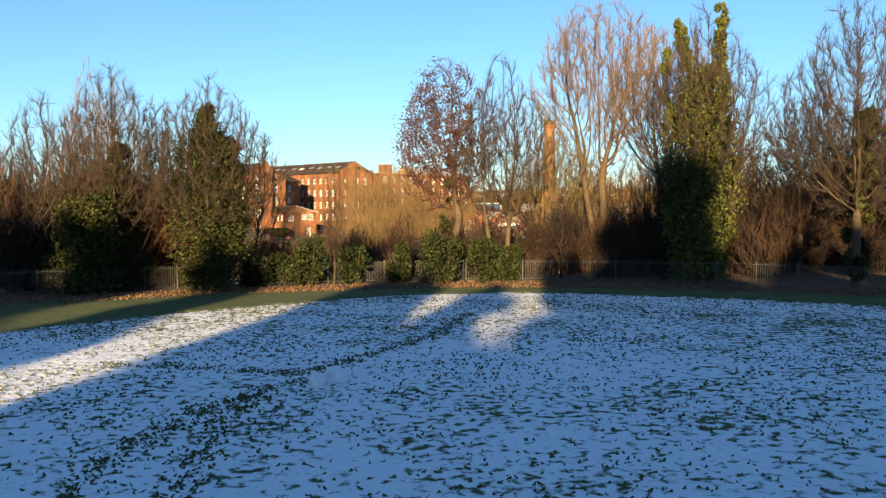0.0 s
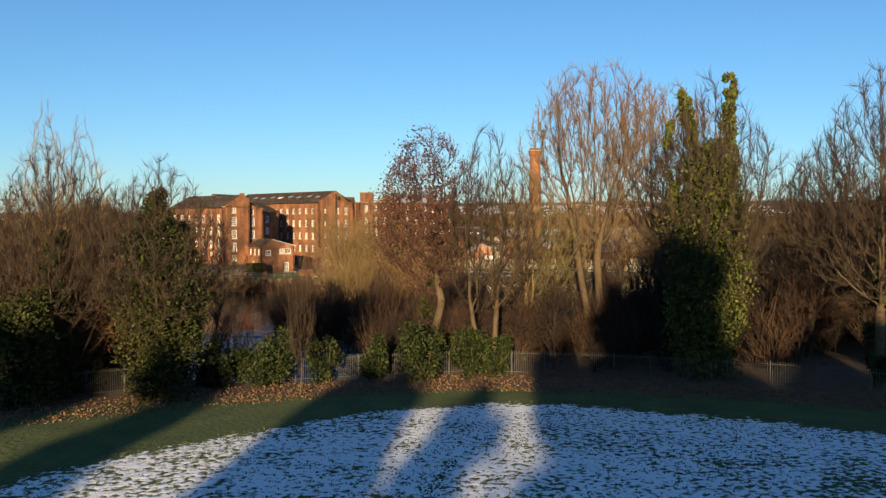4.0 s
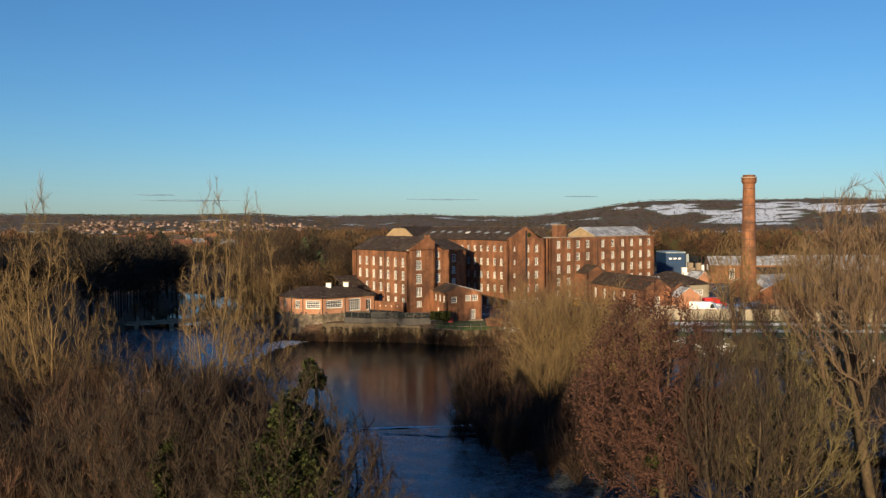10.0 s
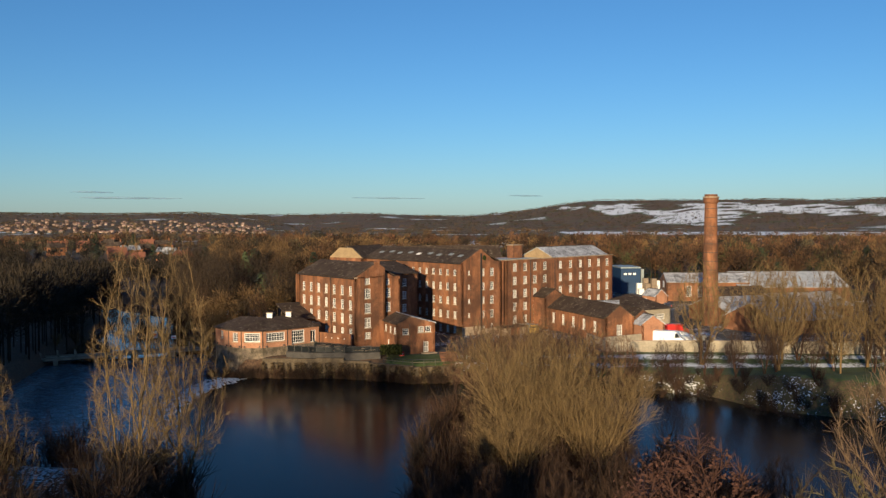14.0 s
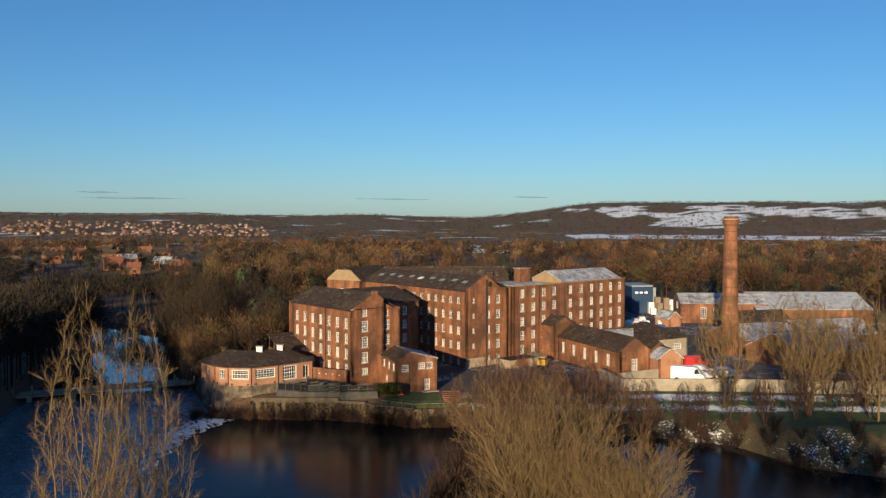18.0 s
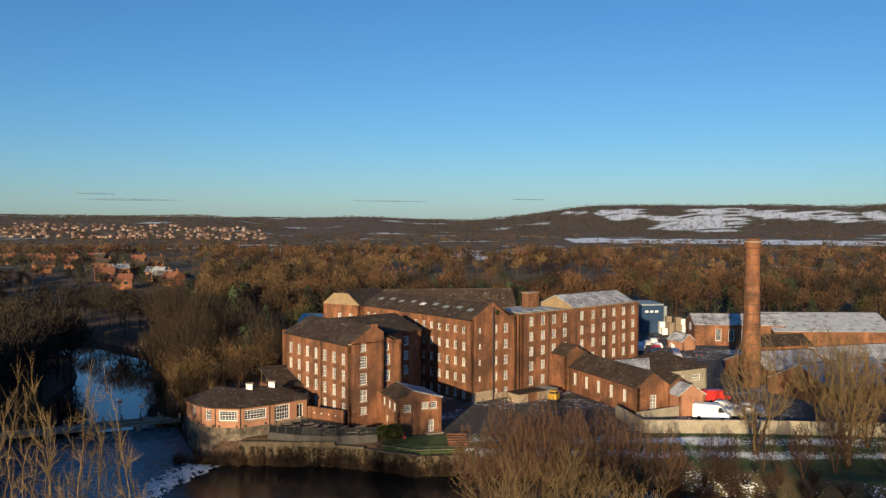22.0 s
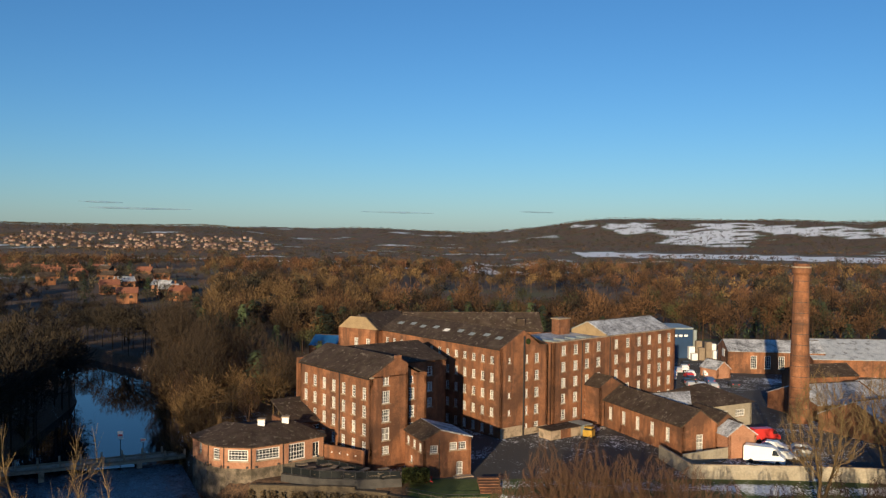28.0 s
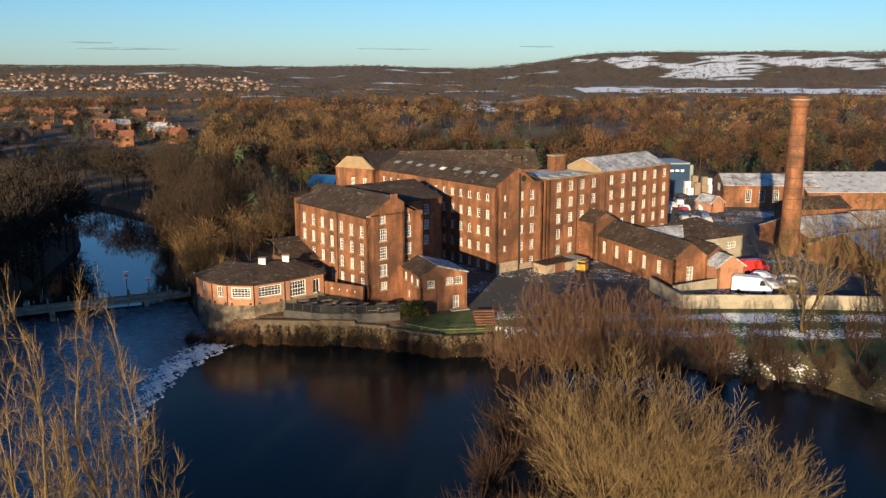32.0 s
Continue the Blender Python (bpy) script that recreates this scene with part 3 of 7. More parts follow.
def put_window(parent, p0, p1, x, z, w, h, cols=3, rows=4, arch=False, blind=0.25, inset=0.12, sill=True):
    p0, p1 = Vector((*p0, 0)), Vector((*p1, 0))
    d = (p1 - p0).normalized()
    out = Vector((d.y, -d.x, 0))
    fm, panes, sm = window_meshes(w, h, cols, rows, arch)
    ob = new("window", fm)
    ob.parent = parent
    ob.matrix_local = Matrix.Translation(p0 + d * x - out * inset + Vector((0, 0, z))) @ Matrix.Rotation(math.atan2(d.y, d.x), 4, "Z")
    pane = new("pane", panes[1 if WRNG.random() < blind else 0])
    pane.parent = ob
    if sill:
        si = new("sill", sm)
        si.parent = ob
    return ob


def glazed_wall(parent, mat, p0, p1, z0, z1, wins, **kw):
    """wins: (x, z, w, h, cols, rows, blind)."""
    gable, label = kw.pop("gable", ()), kw.pop("label", "")
    wall = wall_panel(parent, mat, p0, p1, z0, z1, [q[:4] for q in wins], gable=gable, label=label)
    for q in wins:
        put_window(parent, p0, p1, *q[:4], cols=q[4], rows=q[5], blind=q[6] if len(q) > 6 else 0.25, **kw)
    return wall


def roof_slab(parent, pts, mat, thick=0.18, name="roof", label=""):
    """A roof plane of any outline with thickness, courses proud of each other along the slope."""
    p = [Vector(q) for q in pts]
    nrm = (p[1] - p[0]).cross(p[-1] - p[0]).normalized()
    if nrm.z < 0:
        p.reverse()
        nrm = -nrm
    bm = bmesh.new()
    a = [bm.verts.new(q) for q in p]
    b = [bm.verts.new(q + nrm * thick) for q in p]
    bm.faces.new(a[::-1])
    bm.faces.new(b)
    n = len(p)
    for i in range(n):
        bm.faces.new((a[i], a[(i + 1) % n], b[(i + 1) % n], b[i]))
    return part(name, bm, mat, parent, label)


def gable_roof(parent, x0, y0, x1, y1, z, ridge, mat, along="y", over=0.3, mat2=None):
    if along == "y":
        m = (x0 + x1) / 2
        k = (ridge - z) / (m - x0) * over
        roof_slab(parent, [(x0 - over, y0, z - k), (x0 - over, y1, z - k), (m, y1, ridge), (m, y0, ridge)], mat)
        roof_slab(parent, [(x1 + over, y0, z - k), (x1 + over, y1, z - k), (m, y1, ridge), (m, y0, ridge)], mat2 or mat)
        bm = bmesh.new()
        add_box(bm, m - 0.16, y0, ridge + 0.08, m + 0.16, y1, ridge + 0.27)
    else:
        m = (y0 + y1) / 2
        k = (ridge - z) / (m - y0) * over
        roof_slab(parent, [(x0, y0 - over, z - k), (x1, y0 - over, z - k), (x1, m, ridge), (x0, m, ridge)], mat)
        roof_slab(parent, [(x0, y1 + over, z - k), (x1, y1 + over, z - k), (x1, m, ridge), (x0, m, ridge)], mat2 or mat)
        bm = bmesh.new()
        add_box(bm, x0, m - 0.16, ridge + 0.08, x1, m + 0.16, ridge + 0.27)
    part("ridge_tiles", bm, SLATE, parent)


def box_part(parent, name, mat, x0, y0, z0, x1, y1, z1, label=""):
    bm = bmesh.new()
    add_box(bm, x0, y0, z0, x1, y1, z1)
    return part(name, bm, mat, parent, label)


def pipe(parent, x, y, z0, z1, r=0.07):
    bm = bmesh.new()
    bmesh.ops.create_cone(bm, cap_ends=True, segments=8, radius1=r, radius2=r, depth=z1 - z0, matrix=Matrix.Translation((x, y, (z0 + z1) / 2)))
    return part("downpipe", bm, BLACK, parent)


def skylight(parent, x, y, z, slope, along_y=True, mat=None):
    bm = bmesh.new()
    add_box(bm, -0.45, -0.7, 0, 0.45, 0.7, 0.14)
    ob = part("skylight", bm, mat or LEAD, parent)
    ob.matrix_local = Matrix.Translation((x, y, z)) @ Matrix.Rotation(-slope if along_y else 0, 4, "Y")
    return ob


# West mill: gable front with a recessed slot and a narrow wing
wm = tagged(empty("west_mill", -0.3, 4.5, -0.95, 36.6), "four-storey red brick mill with slate roof and white sash windows", "mill")
W, L = 10.0, 20.5
rows4 = (9.6, 6.95, 4.3, 1.65)
left = [(1.75 + i * 2.83, z, 1.05, 1.75, 3, 4, 0.5) for i in range(7) for z in rows4]
glazed_wall(wm, BRICK, (0, L), (0, 0), -2.0, 12.0, [(L - q[0], *q[1:]) for q in left])
front = [(2.7, 11.5, 1.1, 1.4, 2, 3, 0.3), (2.7, 9.05, 1.4, 1.85, 4, 4, 0.1), (2.7, 6.3, 1.4, 1.85, 4, 4, 0.1), (2.7, 3.6, 1.4, 1.85, 2, 2, 1.0), (2.7, 1.2, 1.3, 1.2, 3, 3, 0.4)]
glazed_wall(wm, BRICK, (0, 0), (6.7, 0), -2.0, 12.0, front, gable=((5.0, 14.75), (6.7, 13.7)))
wing = [(0.85, 11.2, 0.75, 1.5, 2, 4, 0.2), (0.95, 8.9, 1.0, 1.75, 3, 4, 0.2), (0.95, 6.2, 1.0, 1.75, 3, 4, 0.2), (0.95, 3.6, 1.0, 1.75, 3, 4, 0.2)]
glazed_wall(wm, BRICK, (7.2, 0.9), (10.9, 0.9), -2.0, 11.6, wing, gable=((0.0, 13.0), (2.6, 11.75)))
wall_panel(wm, BRICK, (6.7, 0.0), (6.7, 2.2), -2, 12.4)
wall_panel(wm, BRICK, (6.7, 2.2), (7.2, 2.2), -2, 12.4)
wall_panel(wm, BRICK, (7.2, 2.2), (7.2, 0.9), -2, 12.0)
wall_panel(wm, BRICK, (10.9, 0.9), (10.9, L), -2, 11.4)
wall_panel(wm, BRICK, (10.9, L), (0.0, L), -2, 12.0, gable=((5.0, 14.6),))
roof_slab(wm, [(-0.3, 0.25, 12.0), (-0.3, L, 12.0), (5.0, L, 14.6), (5.0, 0.4, 14.6)], SLATE, label="weathered slate slope with lichen")
roof_slab(wm, [(11.1, 1.1, 11.45), (11.1, L, 11.45), (5.0, L, 14.6), (5.0, 2.3, 14.6)], SLATE)
box_part(wm, "chimney_stack", BRICK, 4.5, 0.02, 14.4, 5.5, 0.55, 15.05)
box_part(wm, "gutter", BLACK, -0.45, 0.0, 11.86, -0.30, L, 12.0)
box_part(wm, "coping", STONE, -0.04, -0.05, 12.0, 0.5, 0.42, 12.2)
pipe(wm, -0.1, 8.4, -1, 11.8)
for i, yy in enumerate((5.5, 9.2, 13.0)):
    skylight(wm, 2.4 - i * 0.3, yy, 13.35 - i * 0.14, 0.456)

# Shaded wing linking the two mills
lw = tagged(empty("link_wing", -0.3, 4.5, -0.6, 36.6), "shaded four-storey brick wing between two mills", "mill")
lk = [(11.6 + i * 4.2 - 10, z, 1.1, 1.6, 3, 3, 0.15) for i in range(3) for z in (9.2, 6.5, 3.8)]
glazed_wall(lw, BRICK, (11.0, 13.0), (24.5, 13.0), -3.0, 11.0, lk)
wall_panel(lw, BRICK, (24.5, 13.0), (24.5, 29), -3.0, 11.0, gable=((8.0, 13.2),))
wall_panel(lw, BRICK, (24.5, 29), (4.0, 29), -3.0, 11.0)
gable_roof(lw, 5.5, 13.0, 24.5, 29.0, 11.0, 13.2, SLATE, along="x")

# Long mill
AL = 36.0
lm = tagged(empty("long_mill", 20.9, 25.4, 0, AL), "long five-storey red brick mill with slate roof", "mill")
LW, LL = 11.0, 36.5
rows5 = (10.55, 7.55, 4.55, 1.55, -1.5)
lw_w = [(LL - 2.4 - i * 2.45, z, 0.95, 1.5 if z < 10 else 1.2, 2, 3 if z > 10 else 4, 0.75 if z < 10 else 0.2) for i in range(14) for z in rows5]
glazed_wall(lm, BRICK, (0, LL), (0, 0), -4.0, 12.65, lw_w)
fr = [(1.9, z, 0.55, 0.9, 2, 2, 0.5) for z in rows5[:4]] + [(6.0, z, 0.6, 1.5, 2, 4, 0.3) for z in rows5] + [(8.4, z, 1.05, 1.65, 3, 4, 0.3) for z in rows5]
glazed_wall(lm, BRICK, (0, 0), (LW, 0), -4.0, 12.65, fr, gable=((5.3, 15.5), (9.0, 12.95)))
wall_panel(lm, BRICK, (LW, 0), (LW, LL), -4.0, 12.65)
wall_panel(lm, BRICK, (LW, LL), (0, LL), -4.0, 12.65, gable=((5.5, 15.2),))
gable_roof(lm, 0, 0.35, LW, LL, 12.65, 15.2, SLATE, along="y")
pipe(lm, 5.2, -0.12, -3, 14.6, 0.14)
box_part(lm, "stone_plinth", STONE, -0.08, -0.1, -4.0, 5.0, -0.02, -0.9, "pale stone plinth")
box_part(lm, "stone_plinth", STONE, 5.5, -0.1, -4.0, LW + 0.05, -0.02, -1.6)
box_part(lm, "gutter", BLACK, -0.45, 0.0, 12.45, -0.3, LL, 12.6)
bm = bmesh.new()
bmesh.ops.create_cone(bm, cap_ends=True, segments=12, radius1=0.55, radius2=0.55, depth=0.1, matrix=Matrix.Translation((6.2, -0.04, 13.6)) @ Matrix.Rotation(radians(90), 4, "X"))
part("roundel", bm, LAUREL, lm, "green round plaque")
for i in range(9):
    skylight(lm, 2.6 + 0.4 * (i % 2), 3.5 + i * 3.7, 13.95 + 0.18 * (i % 2), 0.435, mat=WHITE if i == 4 else LEAD)

# End block with a half-hipped stone gable
eb = tagged(empty("end_block", -9.4, 58.4, 0, -34.5), "brick end block with pale half-hipped gable", "mill")
glazed_wall(eb, BRICK, (0, 0), (9.8, 0), -3, 12.6, [(4.6, 9.6, 1.0, 2.2, 2, 4, 1.0), (7.6, 9.6, 1.0, 2.2, 2, 4, 1.0)])
wall_panel(eb, YELLOW_STONE, (0, 0.02), (9.8, 0.02), 12.6, 12.7, gable=((3.0, 15.0), (6.8, 15.0)), name="gable")
wall_panel(eb, BRICK, (0, 14), (0, 0), -3, 12.6)
wall_panel(eb, BRICK, (9.8, 0), (9.8, 14), -3, 12.6)
gable_roof(eb, 0, 0.3, 9.8, 14, 12.6, 15.2, SLATE, along="y")

# A long attic roof behind the long mill with a dormer
rb = tagged(empty("rear_range", 4.0, 62.0, 0, 4.0), "slate-roofed rear mill range with a small dormer", "mill")
wall_panel(rb, BRICK, (0, 0), (30, 0), -3, 11.4)
wall_panel(rb, BRICK, (30, 0), (30, 9), -3, 11.4, gable=((4.5, 14.8),))
wall_panel(rb, BRICK, (0, 9), (0, 0), -3, 11.4, gable=((4.5, 14.8),))
gable_roof(rb, 0, 0, 30, 9, 11.4, 14.8, SLATE, along="x")
box_part(rb, "dormer", SLATE, 24.5, 1.0, 12.0, 26.2, 3.6, 13.9)

# East mill
em = tagged(empty("east_mill", 30.3, 32.7, 0, 39.7), "five-storey brick mill block with rows of white windows", "mill")
EL, EW = 39.4, 12.0
cols_e = (3.9, 7.3, 10.6, 14.0, 19.5, 23.2, 26.9, 30.4, 33.9, 37.3)
rows_e = (11.15, 8.2, 5.3, 2.4, -0.5)
ew = [(x, z, 1.25 if x < 16 else 1.15, 1.75, 3, 4, 0.5 if x < 16 else 0.85) for x in cols_e for z in rows_e]
# Recess added at the left end to stand in for the long mill's shadow.
glazed_wall(em, BRICK, (1.3, 0), (EL, 0), -4.0, 12.75, [(q[0] - 1.3, *q[1:]) for q in ew])
wall_panel(em, BRICK, (1.3, 3.0), (1.3, 0), -4.0, 12.75)
wall_panel(em, BRICK, (0, 3.0), (1.3, 3.0), -4.0, 12.75)
wall_panel(em, BRICK, (EL, 0), (EL, EW), -4, 12.75)
wall_panel(em, BRICK, (EL, EW), (0, EW), -4, 12.75)
wall_panel(em, BRICK, (0, EW), (0, 0), -4, 12.75)
box_part(em, "coping", STONE, 1.2, -0.1, 12.75, EL + 0.1, 0.4, 12.92)
roof_slab(em, [(1.7, 0.4, 12.3), (17.5, 0.4, 12.3), (17.5, EW - 0.4, 12.5), (1.7, EW - 0.4, 12.5)], ROOF_SNOW, label="flat snow-dusted roof")
gable_roof(em, 18.0, 0.45, EL - 0.4, EW - 0.4, 12.5, 15.0, ROOF_SNOW, along="x", over=0.0, mat2=LEAD)
wall_panel(em, YELLOW_STONE, (18.0, EW - 0.4), (18.0, 0.4), 12.3, 12.5, gable=(((EW - 0.8) / 2, 15.0),), name="gable")
wall_panel(em, BRICK, (EL - 0.4, 0.4), (EL - 0.4, EW - 0.4), 12.3, 12.5, gable=(((EW - 0.8) / 2, 15.0),), name="gable")
box_part(em, "chimney_stack", BRICK, 12.4, 8.5, 12.3, 15.6, 10.4, 15.6, "square brick stack")
box_part(em, "chimney_cap", STONE, 12.25, 8.35, 15.6, 15.75, 10.55, 15.8)
for x in (9.0, 17.4):
    pipe(em, x, -0.1, -3, 12.6)
for i in range(4):
    box_part(em, "roof_light", LEAD, 3.0 + i * 3.2, 2.0, 12.5, 4.6 + i * 3.2, 4.5, 12.85)

# Small annex at the foot of the west mill
an = tagged(empty("mill_annex", 7.4, 1.1, 0, 20), "two-storey brick annex with slate gable and white casements", "house")
glazed_wall(an, BRICK, (0, 8), (0, 0), -3.0, 2.85, [(1.6, 1.6, 1.1, 1.2, 3, 3), (4.2, 1.6, 1.1, 1.2, 3, 3), (6.6, 1.6, 1.1, 1.2, 3, 3), (3.0, -0.9, 0.9, 1.0, 2, 2)], gable=())
glazed_wall(an, BRICK, (0, 0), (7.4, 0), -3.0, 2.85, [(1.6, 1.5, 1.2, 1.1, 3, 3), (4.6, 1.75, 1.2, 1.1, 3, 3), (6.0, 1.75, 1.2, 1.1, 3, 3), (5.6, -1.5, 1.0, 1.9, 2, 2, 1.0)], gable=((2.6, 4.15),))
wall_panel(an, BRICK, (7.4, 0), (7.4, 8), -3.0, 2.85)
wall_panel(an, BRICK, (7.4, 8), (0, 8), -3.0, 2.85, gable=((4.8, 4.15),))
roof_slab(an, [(-0.3, -0.1, 2.75), (-0.3, 8, 2.75), (2.6, 8, 4.15), (2.6, -0.1, 4.15)], SLATE)
roof_slab(an, [(7.6, -0.1, 2.8), (7.6, 8, 2.8), (2.6, 8, 4.15), (2.6, -0.1, 4.15)], ROOF_SNOW)
pipe(an, 2.4, -0.06, -2.5, 2.8, 0.05)
box_part(an, "doorstep", STONE, 4.6, -1.0, -3.0, 7.4, 0, -2.55)

# Lean-to behind the pavilion
lt = tagged(empty("lean_to", -13.2, 13.5, 0, 31.8), "low brick lean-to with dark slate roof", "house")
wall_panel(lt, BRICK, (0, 0), (6.5, 0), -2, 2.6, [(4.6, 1.3, 1.8, 1.1)])
put_window(lt, (0, 0), (6.5, 0), 4.6, 1.3, 1.8, 1.1, 4, 2)
wall_panel(lt, BRICK, (0, 7), (0, 0), -2, 2.6)
roof_slab(lt, [(-0.3, -0.4, 2.4), (6.4, -0.4, 2.4), (6.4, 7, 5.0), (-0.3, 7, 5.0)], SLATE)

# Riverside pavilion on a stone base
pv = tagged(empty("pavilion", 0, 0, 0), "low brick riverside pavilion with hipped slate roof", "restaurant")
EAVES = [(-26.6, 7.4), (-23.2, 2.6), (-20.7, 1.1), (-16.8, 0.7), (-12.7, 3.3), (-7.4, 7.8)]
BACK = [(-10.5, 14.5), (-22.0, 15.5)]
pw = [[(2.9, 0.9, 1.0, 1.4, 2, 3, 0.3)], [(1.5, 0.75, 1.2, 1.6, 3, 4, 0.2)], [(2.0, 0.75, 2.9, 1.6, 6, 4, 0.1)], [(2.5, 0.75, 3.6, 1.6, 7, 4, 0.1)], [(2.3, 0.4, 2.8, 2.4, 6, 4, 0.05), (5.6, 0.2, 1.2, 2.2, 2, 1, 0.0)], [], [], []]
ring = EAVES + BACK
BASE_STONE = stain(material("weathered_base", (0.10, 0.078, 0.052), (0.25, 0.20, 0.14), 0.9, 0.95, 0.5), (0.05, 0.042, 0.026), 0.7, 0.48, 0.62, 0.8)
for i, wins in enumerate(pw):
    a, b = ring[i], ring[(i + 1) % len(ring)]
    if wins:
        glazed_wall(pv, BRICK_PALE, a, b, -1.1, 2.15, wins)
    else:
        wall_panel(pv, BRICK_PALE, a, b, -1.1, 2.15)
    wall_panel(pv, BASE_STONE, a, b, -6.4, -1.1, name="stone_base", label="weathered stone base")
    if i < 4:
        bm = bmesh.new()
        bmesh.ops.create_cone(bm, cap_ends=True, segments=8, radius1=0.06, radius2=0.06, depth=3.2, matrix=Matrix.Translation((b[0] - 0.02, b[1] - 0.1, 0.5)))
        part("downpipe", bm, BLACK, pv)
RIDGE = [(-22.2, 9.3, 3.75), (-18.0, 6.9, 3.85), (-12.2, 9.8, 3.85)]
over = []
cx, cy = -17.0, 8.0
for x, y in ring:
    v = Vector((x - cx, y - cy))
    over.append((cx + v.x * 1.05, cy + v.y * 1.07, 2.1))
bm = bmesh.new()
ev = [bm.verts.new(p) for p in over]
lv = [bm.verts.new((x, y, z - 0.18)) for x, y, z in over]
rv = [bm.verts.new(p) for p in RIDGE]
for f in ((ev[0], ev[1], rv[0]), (ev[1], ev[2], rv[0]), (ev[2], ev[3], rv[1], rv[0]), (ev[3], ev[4], rv[1]), (ev[4], rv[2], rv[1]), (ev[4], ev[5], rv[2]), (ev[5], ev[6], rv[2]), (ev[6], ev[7], rv[0], rv[1], rv[2]), (ev[7], ev[0], rv[0])):
    bm.faces.new(f)
for i in range(8):
    bm.faces.new((lv[i], lv[(i + 1) % 8], ev[(i + 1) % 8], ev[i]))
bm.faces.new(lv[::-1])
part("roof", bm, SLATE, pv, "brown-black hipped slate roof")
for x, y in ((-16.5, 7.3), (-13.2, 9.0)):
    box_part(pv, "chimney", WHITE, x - 0.5, y - 0.45, 3.0, x + 0.5, y + 0.45, 4.5, "short white chimney")
    box_part(pv, "chimney_cap", STONE, x - 0.6, y - 0.55, 4.5, x + 0.6, y + 0.55, 4.65)
for a, b in zip(EAVES, EAVES[1:]):
    va = Vector((*a, 0))
    vb = Vector((*b, 0))
    for t in (0.15, 0.85):
        q = va.lerp(vb, t)
        box_part(pv, "wall_lamp", BLACK, q.x - 0.12, q.y - 0.3, -1.0, q.x + 0.12, q.y, -0.75)

# Terrace walls, river wall, glass railing
OLD_WALL = material("weathered_river_wall", (0.045, 0.034, 0.020), (0.13, 0.10, 0.06), 0.9, 0.95, 0.5)
tw = tagged(empty("river_wall", 0, 0, 0), "tall stone river wall below the terrace, overgrown", "wall")
TW = [(-16.6, -1.6), (-7.0, -2.6), (-2.0, -3.1), (2.4, -4.6), (10.0, -8.6), (17.0, -8.0)]
for i, (a, b) in enumerate(zip(TW, TW[1:])):
    wall_panel(tw, OLD_WALL, a, b, -7.5, (-2.6, -2.5, -2.9, -3.1, -3.3)[i], thick=0.7)
    bm = bmesh.new()
    n = max(2, int((Vector(b) - Vector(a)).length / 5.5))
    for k in range(n):
        q = Vector(a).lerp(Vector(b), (k + 0.5) / n)
        add_box(bm, q.x - 0.28, q.y - 0.12, -7.4, q.x + 0.28, q.y + 0.1, -3.6)
    part("buttress", bm, OLD_WALL, tw)
tr = tagged(empty("terrace", 0, 0, 0), "raised paved dining terrace with dark deck", "terrace")
bm = bmesh.new()
tv = [(-7.2, 7.6), (-12.4, 3.0), (-12.6, 0.4), (-7.0, -1.9), (-2.0, -2.4), (4.4, -1.8), (4.2, 1.0), (0.4, -0.4)]
lo = [bm.verts.new((x, y, -6.5)) for x, y in tv]
hi = [bm.verts.new((x, y, -1.7)) for x, y in tv]
bm.faces.new(hi)
for i in range(len(tv)):
    bm.faces.new((lo[i], lo[(i + 1) % len(tv)], hi[(i + 1) % len(tv)], hi[i]))
bmesh.ops.recalc_face_normals(bm, faces=bm.faces)
PAVING = material("dark_paving", (0.035, 0.032, 0.03), (0.075, 0.068, 0.06), 1.2, 0.85, 0.3)
part("deck", bm, PAVING, tr)
GLASS_RAIL = material("smoky_glass", (0.006, 0.008, 0.009), (0.014, 0.016, 0.018), 1.0, 0.45, 0.0)
GLASS_RAIL.node_tree.nodes["Principled BSDF"].inputs["Specular IOR Level"].default_value = 0.15


def railing(name, pts, z, mat_panel, label, step=1.6, high=1.05, rail_only=False):
    ob = tagged(empty(name, pts[0][0], pts[0][1], z), label, "railing")
    base = Vector((pts[0][0], pts[0][1], 0))
    for a, b in zip(pts, pts[1:]):
        a, b = Vector((*a, 0)) - base, Vector((*b, 0)) - base
        n = max(1, round((b - a).length / step))
        ang = math.atan2(b.y - a.y, b.x - a.x)
        for k in range(n):
            p = a.lerp(b, k / n)
            q = a.lerp(b, (k + 1) / n)
            w = (q - p).length
            bm = bmesh.new()
            add_box(bm, -0.04, -0.04, 0, 0.04, 0.04, high)
            po = part("post", bm, BLACK, ob)
            po.matrix_local = Matrix.Translation(p)
            bm = bmesh.new()
            if rail_only:
                add_box(bm, 0.0, -0.02, high * 0.5, w, 0.02, high * 0.5 + 0.05)
            else:
                add_box(bm, 0.07, -0.012, 0.12, w - 0.07, 0.012, high - 0.06)
            pa = part("mid_rail" if rail_only else "panel", bm, mat_panel, ob)
            pa.matrix_local = Matrix.Translation(p) @ Matrix.Rotation(ang, 4, "Z")
        bm = bmesh.new()
        add_box(bm, 0, -0.035, high, (b - a).length, 0.035, high + 0.06)
        ra = part("handrail", bm, BLACK, ob)
        ra.matrix_local = Matrix.Translation(a) @ Matrix.Rotation(ang, 4, "Z")
    return ob


